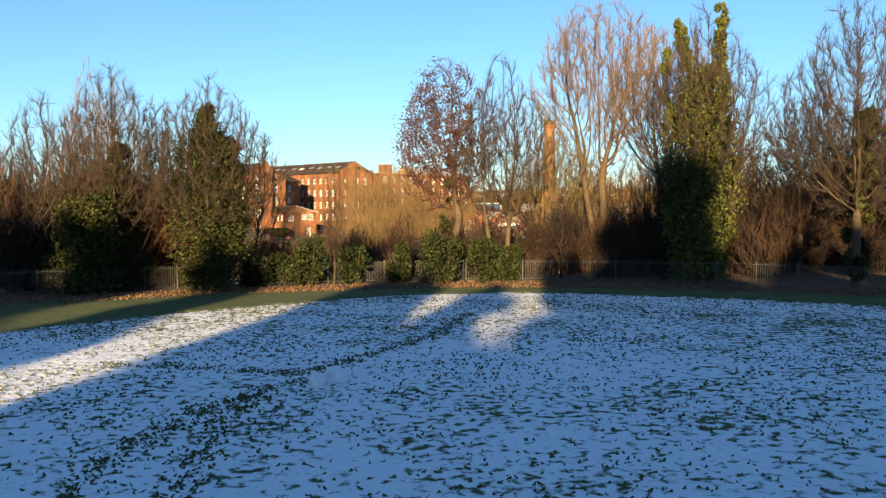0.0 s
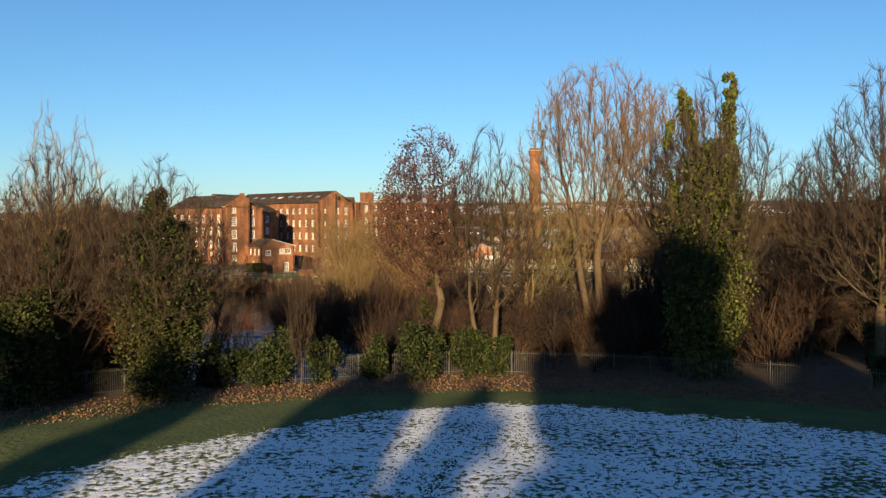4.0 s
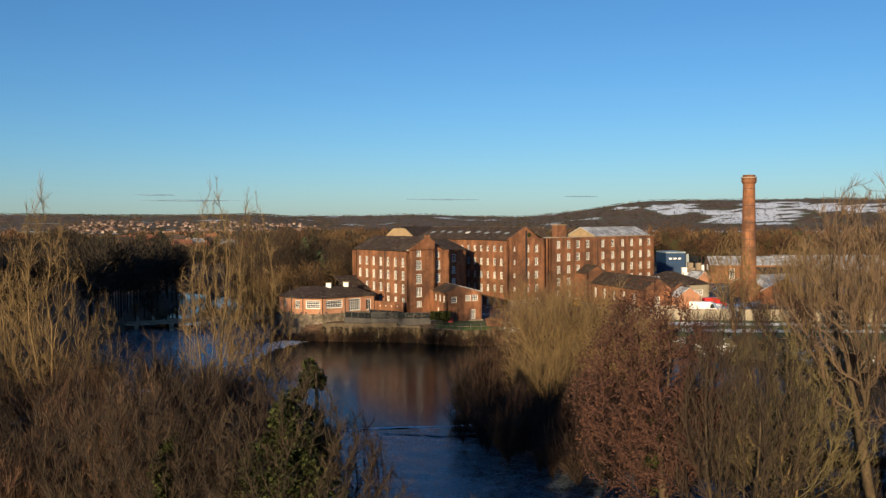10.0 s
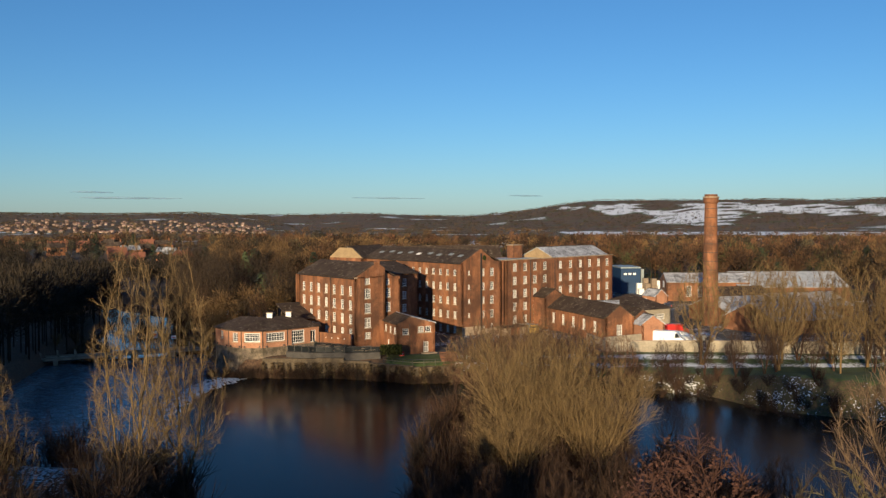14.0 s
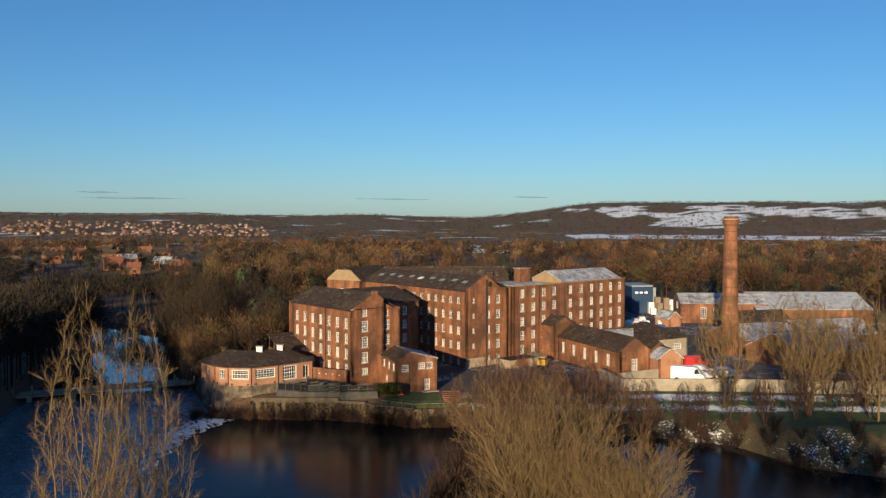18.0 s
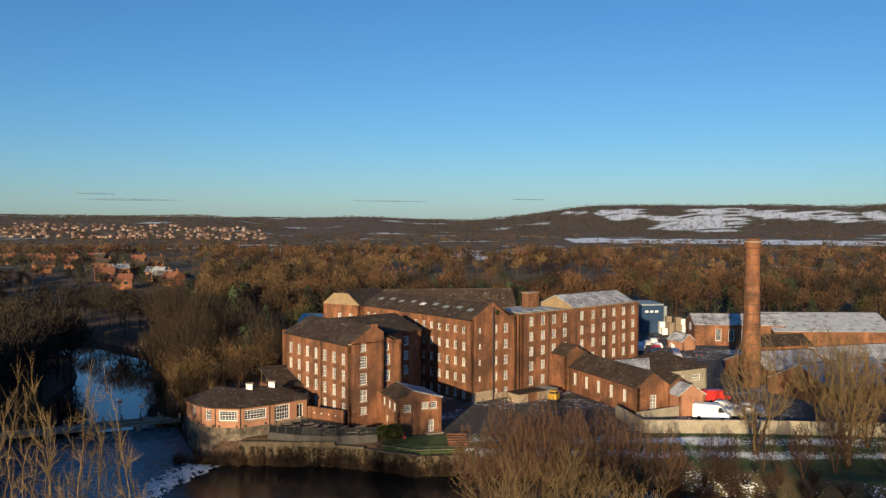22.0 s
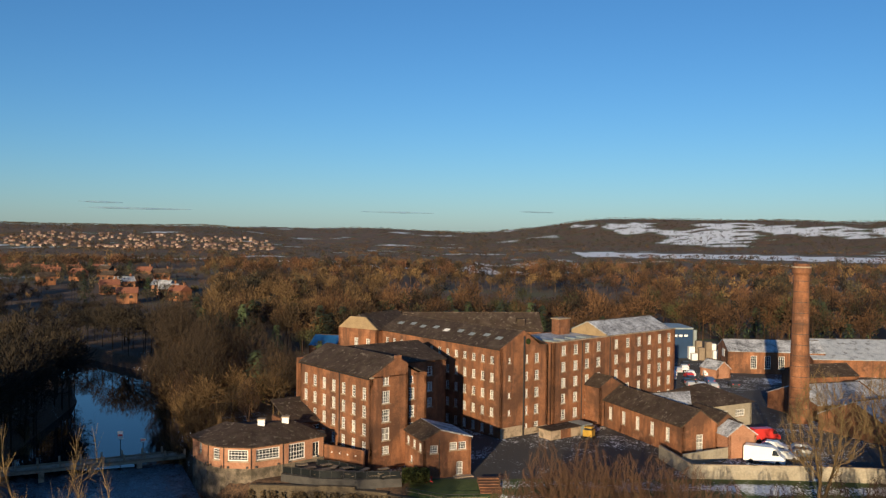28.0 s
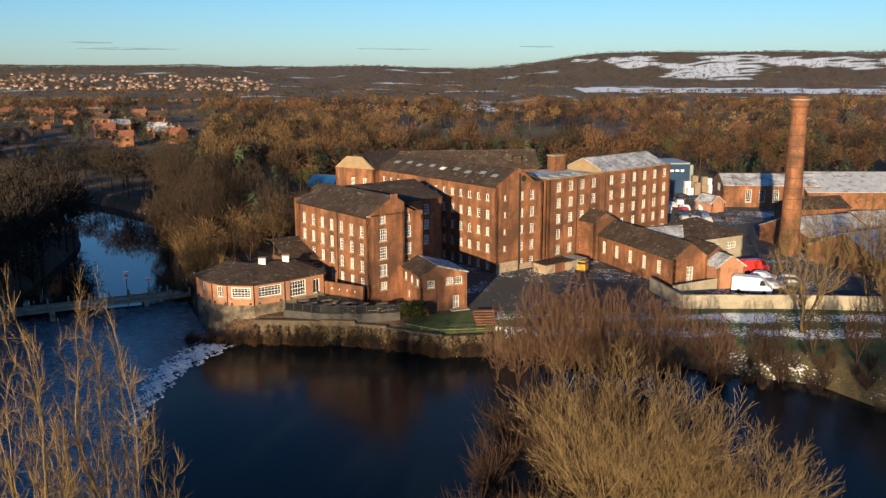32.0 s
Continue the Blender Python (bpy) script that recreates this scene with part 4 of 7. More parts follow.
railing("terrace_railing", [(-12.4, 0.7), (-7.0, -1.7), (-2.0, -2.2), (4.3, -1.7)], -1.7, GLASS_RAIL, "black-posted smoky glass terrace railing")
railing("terrace_railing", [(-8.0, 4.6), (-4.6, 2.9), (-1.0, 0.2)], -1.7, GLASS_RAIL, "inner glass railing along the terrace steps")
railing("lawn_railing", [(5.0, -4.4), (10.0, -7.6), (16.0, -7.2)], -3.1, WOOD, "low riverside railing above the wall", 2.0, 0.9, True)


def table_set():
    ob = tagged(empty("picnic_table", 0, 0, 0), "dark outdoor dining table with attached benches", "table", "terrace tables")
    box_part(ob, "tabletop", WOOD, -0.8, -0.4, 0.72, 0.8, 0.4, 0.77)
    for s in (-1, 1):
        box_part(ob, "bench", WOOD, -0.8, s * 0.75 - 0.14, 0.42, 0.8, s * 0.75 + 0.14, 0.46)
        box_part(ob, "leg", BLACK, s * 0.6 - 0.05, -0.7, 0, s * 0.6 + 0.05, 0.7, 0.08)
        box_part(ob, "leg", BLACK, s * 0.6 - 0.05, -0.05, 0.08, s * 0.6 + 0.05, 0.05, 0.72)
    return ob


t0 = table_set()
t0.matrix_basis = pose(-8.6, 1.2, -1.7, 0, 0, 20)
for x, y, a in ((-7.6, -0.4, 40), (-5.2, 1.6, 75), (-3.2, 1.2, 20), (-0.8, 0.3, 60), (1.8, 0.6, 30), (-3.0, -1.4, 80), (1.7, -1.5, 50), (-6.4, 0.3, 10), (-4.2, -0.4, -8), (-2.0, -1.0, 5), (0.6, -1.2, 0), (2.9, -1.0, 12), (-6.5, 2.8, 30), (-9.9, 2.6, 15)):
    copy_thing(t0, pose(x, y, -1.7, 0, 0, a))
tank = tagged(empty("roof_tank", -8.6, 9.0, 1.6), "round black ventilation tank beside the pavilion", "tank")
bm = bmesh.new()
bmesh.ops.create_cone(bm, cap_ends=True, segments=20, radius1=0.95, radius2=0.95, depth=2.6, matrix=Matrix.Rotation(radians(90), 4, "Y"))
part("drum", bm, BLACK, tank)
box_part(tank, "cradle", BLACK, -0.9, -0.6, -3.4, 0.9, 0.6, -0.85)
pw2 = tagged(empty("yard_wall", 0, 0, 0), "brick yard wall with small round lamps", "wall")
wall_panel(pw2, BRICK, (-7.2, 7.0), (-1.2, 3.2), -2.0, 0.9, thick=0.35)
for t in (0.2, 0.4, 0.6, 0.8):
    box_part(pw2, "lamp", WHITE, -7.2 + 6.0 * t - 0.08, 7.0 - 3.8 * t - 0.22, -0.1, -7.2 + 6.0 * t + 0.08, 7.0 - 3.8 * t - 0.05, 0.08)
rs = tagged(empty("red_sign", 8.2, 0.2, -3.0), "square red board on a short post by the annex", "sign")
box_part(rs, "board", RED, -0.45, -0.06, 0.2, 0.45, 0.0, 1.1)
box_part(rs, "bar", WHITE, -0.25, -0.075, 0.58, 0.25, -0.062, 0.72)
box_part(rs, "post", BLACK, -0.04, 0.0, 0, 0.04, 0.08, 0.9)

# Steps down to the river path
st = tagged(empty("garden_steps", 16.6, -2.2, -3.45, 2), "broad brick garden steps dusted with snow", "steps")
for i in range(8):
    box_part(st, "step", BRICK, -1.5, -3.4 + i * 0.75, -0.6, 1.5, -3.4 + (i + 1) * 0.75, 0.1 + i * 0.19)

# Chimney
ch = tagged(empty("chimney", 79.0, 39.8, -3.0), "tall tapering round red brick mill chimney with iron bands", "chimney")
bm = bmesh.new()
H = 30.3
prof = [(0, 1.95), (10, 1.75), (20, 1.53), (28.3, 1.37)]
rings = []
for z, r in prof:
    rings.append([bm.verts.new((r * math.cos(2 * math.pi * i / 28), r * math.sin(2 * math.pi * i / 28), z)) for i in range(28)])
for a, b in zip(rings, rings[1:]):
    for i in range(28):
        bm.faces.new((a[i], a[(i + 1) % 28], b[(i + 1) % 28], b[i]))
part("shaft", bm, BRICK, ch)


def ring_part(parent, name, mat, z, h, r, r2=None):
    bm = bmesh.new()
    bmesh.ops.create_cone(bm, cap_ends=True, segments=28, radius1=r, radius2=r2 or r, depth=h, matrix=Matrix.Translation((0, 0, z + h / 2)))
    return part(name, bm, mat, parent)


for i in range(13):
    z = 3.0 + i * 2.0
    ring_part(ch, "iron_band", BLACK, z, 0.09, 1.95 - 0.58 * z / 28.3 + 0.025)
ring_part(ch, "corbel", BRICK, 28.2, 0.45, 1.45, 1.72)
ring_part(ch, "cap", BRICK, 28.65, 0.9, 1.72)
ring_part(ch, "cap_rim", STONE, 29.55, 0.25, 1.85)
ring_part(ch, "lip", BRICK, 29.8, 0.5, 1.45)


# Single-storey works buildings
def shed(name, corner, angle, w, l, z0, z1, ridge, wallmat, roofmat, label, along="y", category="shed", wins=(), left=(), roof2=None):
    ob = tagged(empty(name, corner[0], corner[1], 0, angle), label, category)
    if along == "y":
        glazed_wall(ob, wallmat, (0, 0), (w, 0), z0, z1, wins, gable=((w / 2, ridge),))
        wall_panel(ob, wallmat, (w, l), (0, l), z0, z1, gable=((w / 2, ridge),))
        glazed_wall(ob, wallmat, (0, l), (0, 0), z0, z1, left)
        wall_panel(ob, wallmat, (w, 0), (w, l), z0, z1)
    else:
        glazed_wall(ob, wallmat, (0, 0), (w, 0), z0, z1, wins)
        wall_panel(ob, wallmat, (w, l), (0, l), z0, z1)
        wall_panel(ob, wallmat, (0, l), (0, 0), z0, z1, gable=((l / 2, ridge),))
        wall_panel(ob, wallmat, (w, 0), (w, l), z0, z1, gable=((l / 2, ridge),))
    gable_roof(ob, 0, 0.05, w, l - 0.05, z1, ridge, roofmat, along=along, mat2=roof2)
    return ob


hall_w = [(2.2 + i * 4.3, 0.1, 1.1, 2.2, 3, 5, 0.9) for i in range(5)]
hall = shed("engine_hall", (48.6, 13.6), 19.0, 6.6, 23.5, -3.2, 2.2, 4.5, BRICK, SLATE, "long brick engine hall with arched white windows", left=hall_w, wins=[(3.2, -0.6, 1.3, 2.6, 2, 4, 0.9)])
eh = shed("boiler_house", (40.2, 35.6), 30.0, 5.6, 7.0, -3.2, 4.4, 6.0, BRICK, SLATE, "tall brick boiler house with arched window", wins=[(2.8, 1.4, 1.1, 2.4, 2, 4, 1.0)])
shed("brick_shed", (54.8, 16.6), 16.0, 4.8, 9.0, -3.0, 1.6, 3.4, BRICK, SLATE, "small brick store with slate gable", wins=[(1.6, -0.6, 0.9, 0.9, 2, 2, 0.2)])
shed("brick_shed", (55.7, 12.9), 13.0, 5.0, 6.5, -3.0, 0.9, 2.6, BRICK_PALE, ROOF_SNOW, "small brick outbuilding with snow on its roof")
shed("weaving_shed", (47.5, 30.0), 19.0, 13.0, 8.0, -3.0, 2.0, 3.4, BRICK, ROOF_SNOW, "low works shed with snowy roof", along="x")
hp = tagged(empty("hip_roof_hall", 56.5, 31.0, 0, 27), "single-storey hall with dark hipped slate roof", "hall")
glazed_wall(hp, CREAM, (0, 0), (14, 0), -3, 1.6, [(6.5, -0.2, 2.6, 1.3, 5, 2, 0.3), (11.0, -0.2, 2.4, 1.3, 4, 2, 0.3)])
for a, b in (((14, 0), (14, 12)), ((14, 12), (0, 12)), ((0, 12), (0, 0))):
    wall_panel(hp, CREAM, a, b, -3, 1.6)
bm = bmesh.new()
q = [bm.verts.new(p) for p in ((-0.6, -0.6, 1.6), (14.6, -0.6, 1.6), (14.6, 12.6, 1.6), (-0.6, 12.6, 1.6), (6.0, 6, 4.6), (8.0, 6, 4.6))]
for f in ((0, 1, 5, 4), (1, 2, 5), (2, 3, 4, 5), (3, 0, 4), (3, 2, 1, 0)):
    bm.faces.new([q[i] for i in f])
part("roof", bm, SLATE, hp)
wk = shed("warehouse", (86.2, 96.8), -8.0, 24, 12.0, -2.8, 2.9, 5.2, BRICK, ROOF_SNOW, "brick workshop with tall windows and snowy roof", along="x", wins=[(6.5 + i * 3.4, 0.2, 1.5, 3.2, 3, 5, 0.1) for i in range(3)])
box_part(wk, "sign_board", WHITE, -0.08, 3.4, 1.0, -0.02, 6.2, 2.9, "plain white sign board")
box_part(wk, "door", DARK, -0.06, 8.2, -2.8, -0.01, 9.2, 0.2, "dark doorway")
shed("warehouse", (106.0, 92.0), -4.0, 32, 22, -2.8, 1.6, 5.4, BRICK, THIN_SNOW, "wide works roof under unbroken snow", along="x")
shed("store_shed", (92.0, 66.0), 12.0, 14, 8, -2.8, 1.4, 3.4, BRICK, SLATE, "brick store with brown tiled roof", along="x")
shed("works_roof", (82.5, 40.0), 16.0, 18, 14, -2.8, 0.4, 3.0, BRICK, ROOF_SNOW, "works building with patchy snow on slates", along="x")
shed("works_roof", (86.0, 20.0), 24.0, 20, 15, -2.8, 0.2, 3.6, BRICK, THIN_SNOW, "broad low works building under smooth snow", along="x")
shed("works_roof", (98.0, 44.0), 14.0, 20, 14, -2.8, 0.6, 3.4, BRICK, ROOF_SNOW, "far works building with snowy slopes", along="x")
shed("brick_shed", (80.4, 87.6), 24.0, 4.2, 6, -2.8, -0.4, 1.3, BRICK_PALE, ROOF_SNOW, "tiny brick gatehouse with snowy roof")
bu = tagged(empty("blue_unit", 79.0, 122.0, -2.8, 2), "blue clad industrial unit with snowy roof edge", "warehouse")
box_part(bu, "body", BLUE, 0, 0, 0, 6.5, 12, 8.6)
box_part(bu, "parapet", LEAD, -0.1, -0.15, 8.3, 6.6, 12.1, 8.75)
box_part(bu, "silo", LEAD, 6.9, 0.5, 0, 7.8, 1.9, 8.0)
for i in range(3):
    box_part(bu, "sign_bar", WHITE, 1.0 + i * 1.5, -0.05, 6.2, 2.0 + i * 1.5, -0.01, 6.8)
ry = tagged(empty("yard_racks", 84, 118, -2.8), "stacked pale crates in the works yard", "crates")
for i in range(12):
    box_part(ry, "crate", WOOD if i % 3 else WHITE, (i % 6) * 2.0, (i // 6) * 2.4, 0, (i % 6) * 2.0 + 1.6, (i // 6) * 2.4 + 1.6, 2.0 + (i * 7 % 5) * 0.8)
BLUE_SHEET = material("blue_roof_sheet", (0.015, 0.07, 0.20), (0.03, 0.10, 0.27), 0.5, 0.5, 0.05)
bs = shed("blue_shed", (-21.0, 107.0), -18.0, 7.5, 8, -2, 2.4, 4.6, BRICK, BLUE_SHEET, "small shed with bright blue sheeted roof", along="x")
shed("cottage", (-34.0, 46.0), 12.0, 6, 8, -2.2, 2.6, 4.8, BRICK, SLATE, "small brick cottage among riverside trees", wins=[(1.8, 0.6, 0.9, 1.1, 2, 2, 0.6), (4.2, 0.6, 0.9, 1.1, 2, 2, 0.6)])

# Perimeter wall of the works yard
yw = tagged(empty("perimeter_wall", 0, 0, 0), "cream rendered yard wall with dark coping", "wall")
for a, b in (((44.6, 13.0), (46.1, 1.8)), ((46.1, 1.8), (63.7, 0.8)), ((64.3, 0.7), (80.0, -1.4)), ((80.0, -1.4), (112, -4.5))):
    wall_panel(yw, CREAM, a, b, -4.2, -0.7, thick=0.3)
    wall_panel(yw, STONE, a, b, -0.7, -0.58, thick=0.34, name="coping")
iw = tagged(empty("inner_wall", 0, 0, 0), "low cream wall across the yard entrance", "wall")
wall_panel(iw, CREAM, (47.2, 8.6), (56.0, 13.2), -3.6, -0.9, thick=0.3)
gs = tagged(empty("lean_sheds", 29.4, 24.6, -3.4, 34), "row of low timber and brick lean-to sheds", "shed")
for i, m in enumerate((STONE, BRICK, STONE, LEAD)):
    box_part(gs, "bay", m, i * 2.4, 0, 0, i * 2.4 + 2.3, 3.0, 2.3)
box_part(gs, "roof", SLATE, -0.2, -0.3, 2.3, 7.2, 3.2, 2.45)
box_part(gs, "roof", LEAD, 7.2, -0.3, 2.3, 9.8, 3.2, 2.5)


# Vehicles
def car_paint(name, c, rough=0.3):
    return material(name, c, tuple(min(1, v * 1.1 + 0.01) for v in c), 0.8, rough, 0.0)


PAINTS = {"white": car_paint("white_car_paint", (0.75, 0.75, 0.74)), "silver": car_paint("silver_car_paint", (0.42, 0.43, 0.44)), "red": car_paint("red_car_paint", (0.5, 0.03, 0.02)),
          "dark": car_paint("dark_car_paint", (0.03, 0.035, 0.045)), "blue": car_paint("blue_car_paint", (0.05, 0.09, 0.2)), "yellow": car_paint("yellow_machine_paint", (0.55, 0.33, 0.03))}
TYRE = material("tyre_rubber", (0.012, 0.012, 0.012), (0.025, 0.025, 0.025), 4.0, 0.8, 0.1)


def profile_body(outline, half, inset):
    """A body swept across from a side outline (x, z), narrower where inset says so."""
    bm = bmesh.new()
    a = [bm.verts.new((x, -half + inset(z), z)) for x, z in outline]
    b = [bm.verts.new((x, half - inset(z), z)) for x, z in outline]
    bm.faces.new(a)
    bm.faces.new(b[::-1])
    n = len(outline)
    for i in range(n):
        bm.faces.new((a[(i + 1) % n], a[i], b[i], b[(i + 1) % n]))
    bmesh.ops.recalc_face_normals(bm, faces=bm.faces)
    return bm


def vehicle(name, label, colour, outline, glass, length, half, wheel_r, axles):
    ob = tagged(empty(name, 0, 0, 0), label, "van" if name == "van" else "car")
    part("body", profile_body(outline, half, lambda z: 0.16 * max(0, z - 0.95) / 0.6 if name == "car" else 0.03), PAINTS[colour], ob)
    part("windows", profile_body(glass, half - 0.01, lambda z: 0.16 * max(0, z - 0.95) / 0.6 if name == "car" else 0.015), GLASS, ob)
    for x in axles:
        for s in (-1, 1):
            bm = bmesh.new()
            bmesh.ops.create_cone(bm, cap_ends=True, segments=14, radius1=wheel_r, radius2=wheel_r, depth=0.22, matrix=Matrix.Translation((x, s * (half - 0.09), wheel_r)) @ Matrix.Rotation(radians(90), 4, "X"))
            part("wheel", bm, TYRE, ob)
    for s in (-1, 1):
        box_part(ob, "headlight", WHITE, length / 2 - 0.1, s * half * 0.7 - 0.16, 0.62, length / 2 + 0.01, s * half * 0.7 + 0.16, 0.78)
        box_part(ob, "tail_light", RED, -length / 2 - 0.01, s * half * 0.75 - 0.1, 0.7, -length / 2 + 0.06, s * half * 0.75 + 0.1, 0.92)
    return ob


CAR = [(-2.1, 0.35), (-2.1, 0.85), (-1.9, 0.98), (-1.3, 1.42), (0.35, 1.46), (1.05, 0.98), (1.9, 0.85), (2.12, 0.65), (2.12, 0.35)]
CARG = [(-1.75, 0.98), (-1.25, 1.36), (0.3, 1.40), (0.88, 0.98)]
VAN = [(-3.0, 0.4), (-3.0, 2.55), (-2.8, 2.72), (1.2, 2.72), (1.75, 2.45), (2.35, 1.55), (2.95, 1.2), (3.05, 0.75), (3.05, 0.4)]
VANG = [(1.2, 1.5), (1.3, 2.3), (1.72, 2.4), (2.28, 1.58)]


def on_ground(x, y):
    return float(ground_height(np.array([x]), np.array([y]))[0])


van = vehicle("van", "white high-roofed panel van parked in the yard", "white", VAN, VANG, 6.1, 1.0, 0.36, (-1.9, 2.0))
van.matrix_basis = pose(60.4, 10.4, on_ground(60.4, 10.4), 0, 0, -28)
van2 = vehicle("van", "red van parked beside the hall", "red", VAN, VANG, 6.1, 1.0, 0.36, (-1.9, 2.0))
van2.matrix_basis = pose(66.5, 25.0, on_ground(66.5, 25.0), 0, 0, 10) @ Matrix.Scale(0.82, 4)
cars = {}
for k, w in (("white", "white hatchback"), ("silver", "silver saloon car"), ("red", "red hatchback"), ("dark", "dark saloon car"), ("blue", "dark blue hatchback")):
    cars[k] = vehicle("car", f"{w} parked on the snowy works yard", k, CAR, CARG, 4.2, 0.88, 0.32, (-1.3, 1.35))
    cars[k]["group"] = "parked cars"
SPOTS = [("silver", 64.6, 12.6, -25), ("white", 65.6, 18.8, -32), ("dark", 68.4, 13.6, -20), ("blue", 69.8, 17.2, -24), 
         ("red", 81.3, 99.9, 80), ("silver", 74.6, 74.2, 85), ("white", 72.2, 75.0, 85), ("silver", 70.0, 76.0, 82), ("dark", 80.6, 77.4, 84), ("white", 75.0, 92.0, 88), ("dark", 72.6, 84.0, 88),
         ("blue", 76.4, 82.0, 86), ("white", 76.5, 101.0, 80), ("dark", 78.6, 107.0, 84), ("dark", 70.4, 80.2, 85), ("silver", 68.8, 87.0, 84), ("red", 73.6, 88.2, 86), ("white", 70.6, 92.4, 85), ("blue", 69.4, 97.6, 84), ("silver", 73.4, 97.0, 86), ("dark", 71.6, 103.2, 85), ("white", 79.2, 92.6, 86), ("silver", 84.5, 131.0, 80), ("white", 87.0, 128.0, 80), ("white", 82.0, 133.0, 84)]
used = set()
for k, x, y, a in SPOTS:
    m = pose(x, y, on_ground(x, y), 0, 0, a)
    if k in used:
        copy_thing(cars[k], m)
    else:
        cars[k].matrix_basis = m
        used.add(k)
dg = tagged(empty("digger", 36.2, 26.0, on_ground(36.2, 26.0), 60), "small yellow digger parked by the mill wall", "digger")
box_part(dg, "cab", PAINTS["yellow"], -0.9, -0.8, 0.5, 0.9, 0.8, 1.6)
box_part(dg, "canopy", PAINTS["yellow"], -0.6, -0.7, 1.9, 0.6, 0.7, 2.1)
box_part(dg, "cab_glass", GLASS, -0.55, -0.65, 1.6, 0.55, 0.65, 1.9)
box_part(dg, "track", TYRE, -1.1, -1.0, 0, 1.1, -0.6, 0.5)
box_part(dg, "track", TYRE, -1.1, 0.6, 0, 1.1, 1.0, 0.5)

# Footbridge above the weir with warning signs
br = tagged(empty("footbridge", 0, 0, 0), "low timber and concrete bridge across the weir head", "bridge")
B0, B1 = Vector((-30.5, 17.6, -3.3)), Vector((-62, 3.5, -3.3))
bd = (B1 - B0).normalized()
ang = math.atan2(bd.y, bd.x)
blen = (B1 - B0).length
dk = box_part(br, "deck", STONE, 0, -1.6, -0.35, blen, 1.6, 0)
BM = Matrix.Translation(B0) @ Matrix.Rotation(ang, 4, "Z")
dk.matrix_local = BM
for s in (-1.6, 1.45):
    e = box_part(br, "parapet", WOOD, 0, s, 0.0, blen, s + 0.15, 0.25)
    e.matrix_local = BM
for k in range(12):
    for s in (-1.55, 1.4):
        e = box_part(br, "post", STONE, k * blen / 11.5, s, 0.25, k * blen / 11.5 + 0.28, s + 0.2, 1.15)
        e.matrix_local = BM
for k in range(1, 5):
    e = box_part(br, "pier", STONE, k * blen / 5 - 0.4, -1.4, -4.2, k * blen / 5 + 0.4, 1.4, -0.35)
    e.matrix_local = BM
for x, y, w, h, mat in ((-41.6, 21.0, 0.9, 1.3, WHITE), (-37.4, 19.2, 0.9, 0.65, WHITE)):
    sg = tagged(empty("warning_sign", x, y, -5.2, 10), "pale warning board on a post in the river", "sign", "river signs")
    box_part(sg, "post", BLACK, -0.06, 0.0, -1.5, 0.06, 0.1, 3.6)
    box_part(sg, "board", mat, -w / 2, -0.05, 3.4, w / 2, -0.005, 3.4 + h)
    box_part(sg, "bar", RED, -w / 2 + 0.12, -0.06, 3.4 + h * 0.35, w / 2 - 0.12, -0.052, 3.4 + h * 0.6)
# ---- trees ----
def tubes(segs, sides):
    """Open prisms along segments (n, 8): start, end, start radius, end radius. Vertices and faces."""
    s = np.asarray(segs, float)
    p0, p1, r0, r1 = s[:, :3], s[:, 3:6], s[:, 6], s[:, 7]
    d = p1 - p0
    d /= np.linalg.norm(d, axis=1, keepdims=True) + 1e-9
    ref = np.where(np.abs(d[:, 2:3]) < 0.9, [[0, 0, 1.0]], [[1.0, 0, 0]])
    u = np.cross(d, ref)
    u /= np.linalg.norm(u, axis=1, keepdims=True) + 1e-9
    w = np.cross(d, u)
    a = 2 * np.pi * np.arange(sides) / sides
    off = u[:, None, :] * np.cos(a)[None, :, None] + w[:, None, :] * np.sin(a)[None, :, None]
    v = np.concatenate([p0[:, None] + off * r0[:, None, None], p1[:, None] + off * r1[:, None, None]], 1)
    n = len(s)
    base = (np.arange(n) * 2 * sides)[:, None]
    i = np.arange(sides)[None, :]
    j = (i + 1) % sides
    f = np.stack([base + i, base + j, base + sides + j, base + sides + i], -1).reshape(-1, 4)
    return v.reshape(-1, 3), f


def blades(segs, seed=0):
    """The finest twigs as thin tapering slivers."""
    s = np.asarray(segs, float).reshape(-1, 8)
    d = s[:, 3:6] - s[:, :3]
    d /= np.linalg.norm(d, axis=1, keepdims=True) + 1e-9
    u = np.cross(d, np.random.default_rng(seed).normal(0, 1, d.shape))
    u /= np.linalg.norm(u, axis=1, keepdims=True) + 1e-9
    a, b = u * s[:, 6:7], u * s[:, 7:8] * 0.7
    v = np.stack([s[:, :3] - a, s[:, :3] + a, s[:, 3:6] + b, s[:, 3:6] - b], 1).reshape(-1, 3)
    return v, np.arange(len(v)).reshape(-1, 4)


def fast_mesh(name, v, f, mats, smooth=False, mat_index=None):
    """A mesh from arrays of vertices and equal-sided faces."""
    me = bpy.data.meshes.new(name)
    k = f.shape[1]
    me.vertices.add(len(v))
    me.vertices.foreach_set("co", np.asarray(v, np.float32).ravel())
    me.loops.add(f.size)
    me.loops.foreach_set("vertex_index", np.asarray(f, np.int32).ravel())
    me.polygons.add(len(f))
    me.polygons.foreach_set("loop_start", np.arange(0, f.size, k, dtype=np.int32))
    if mat_index is not None:
        me.polygons.foreach_set("material_index", np.asarray(mat_index, np.int32))
    for m in mats if isinstance(mats, (list, tuple)) else [mats]:
        me.materials.append(m)
    if smooth:
        me.polygons.foreach_set("use_smooth", np.ones(len(f), bool))
    me.update(calc_edges=True)
    me.validate()
    return me


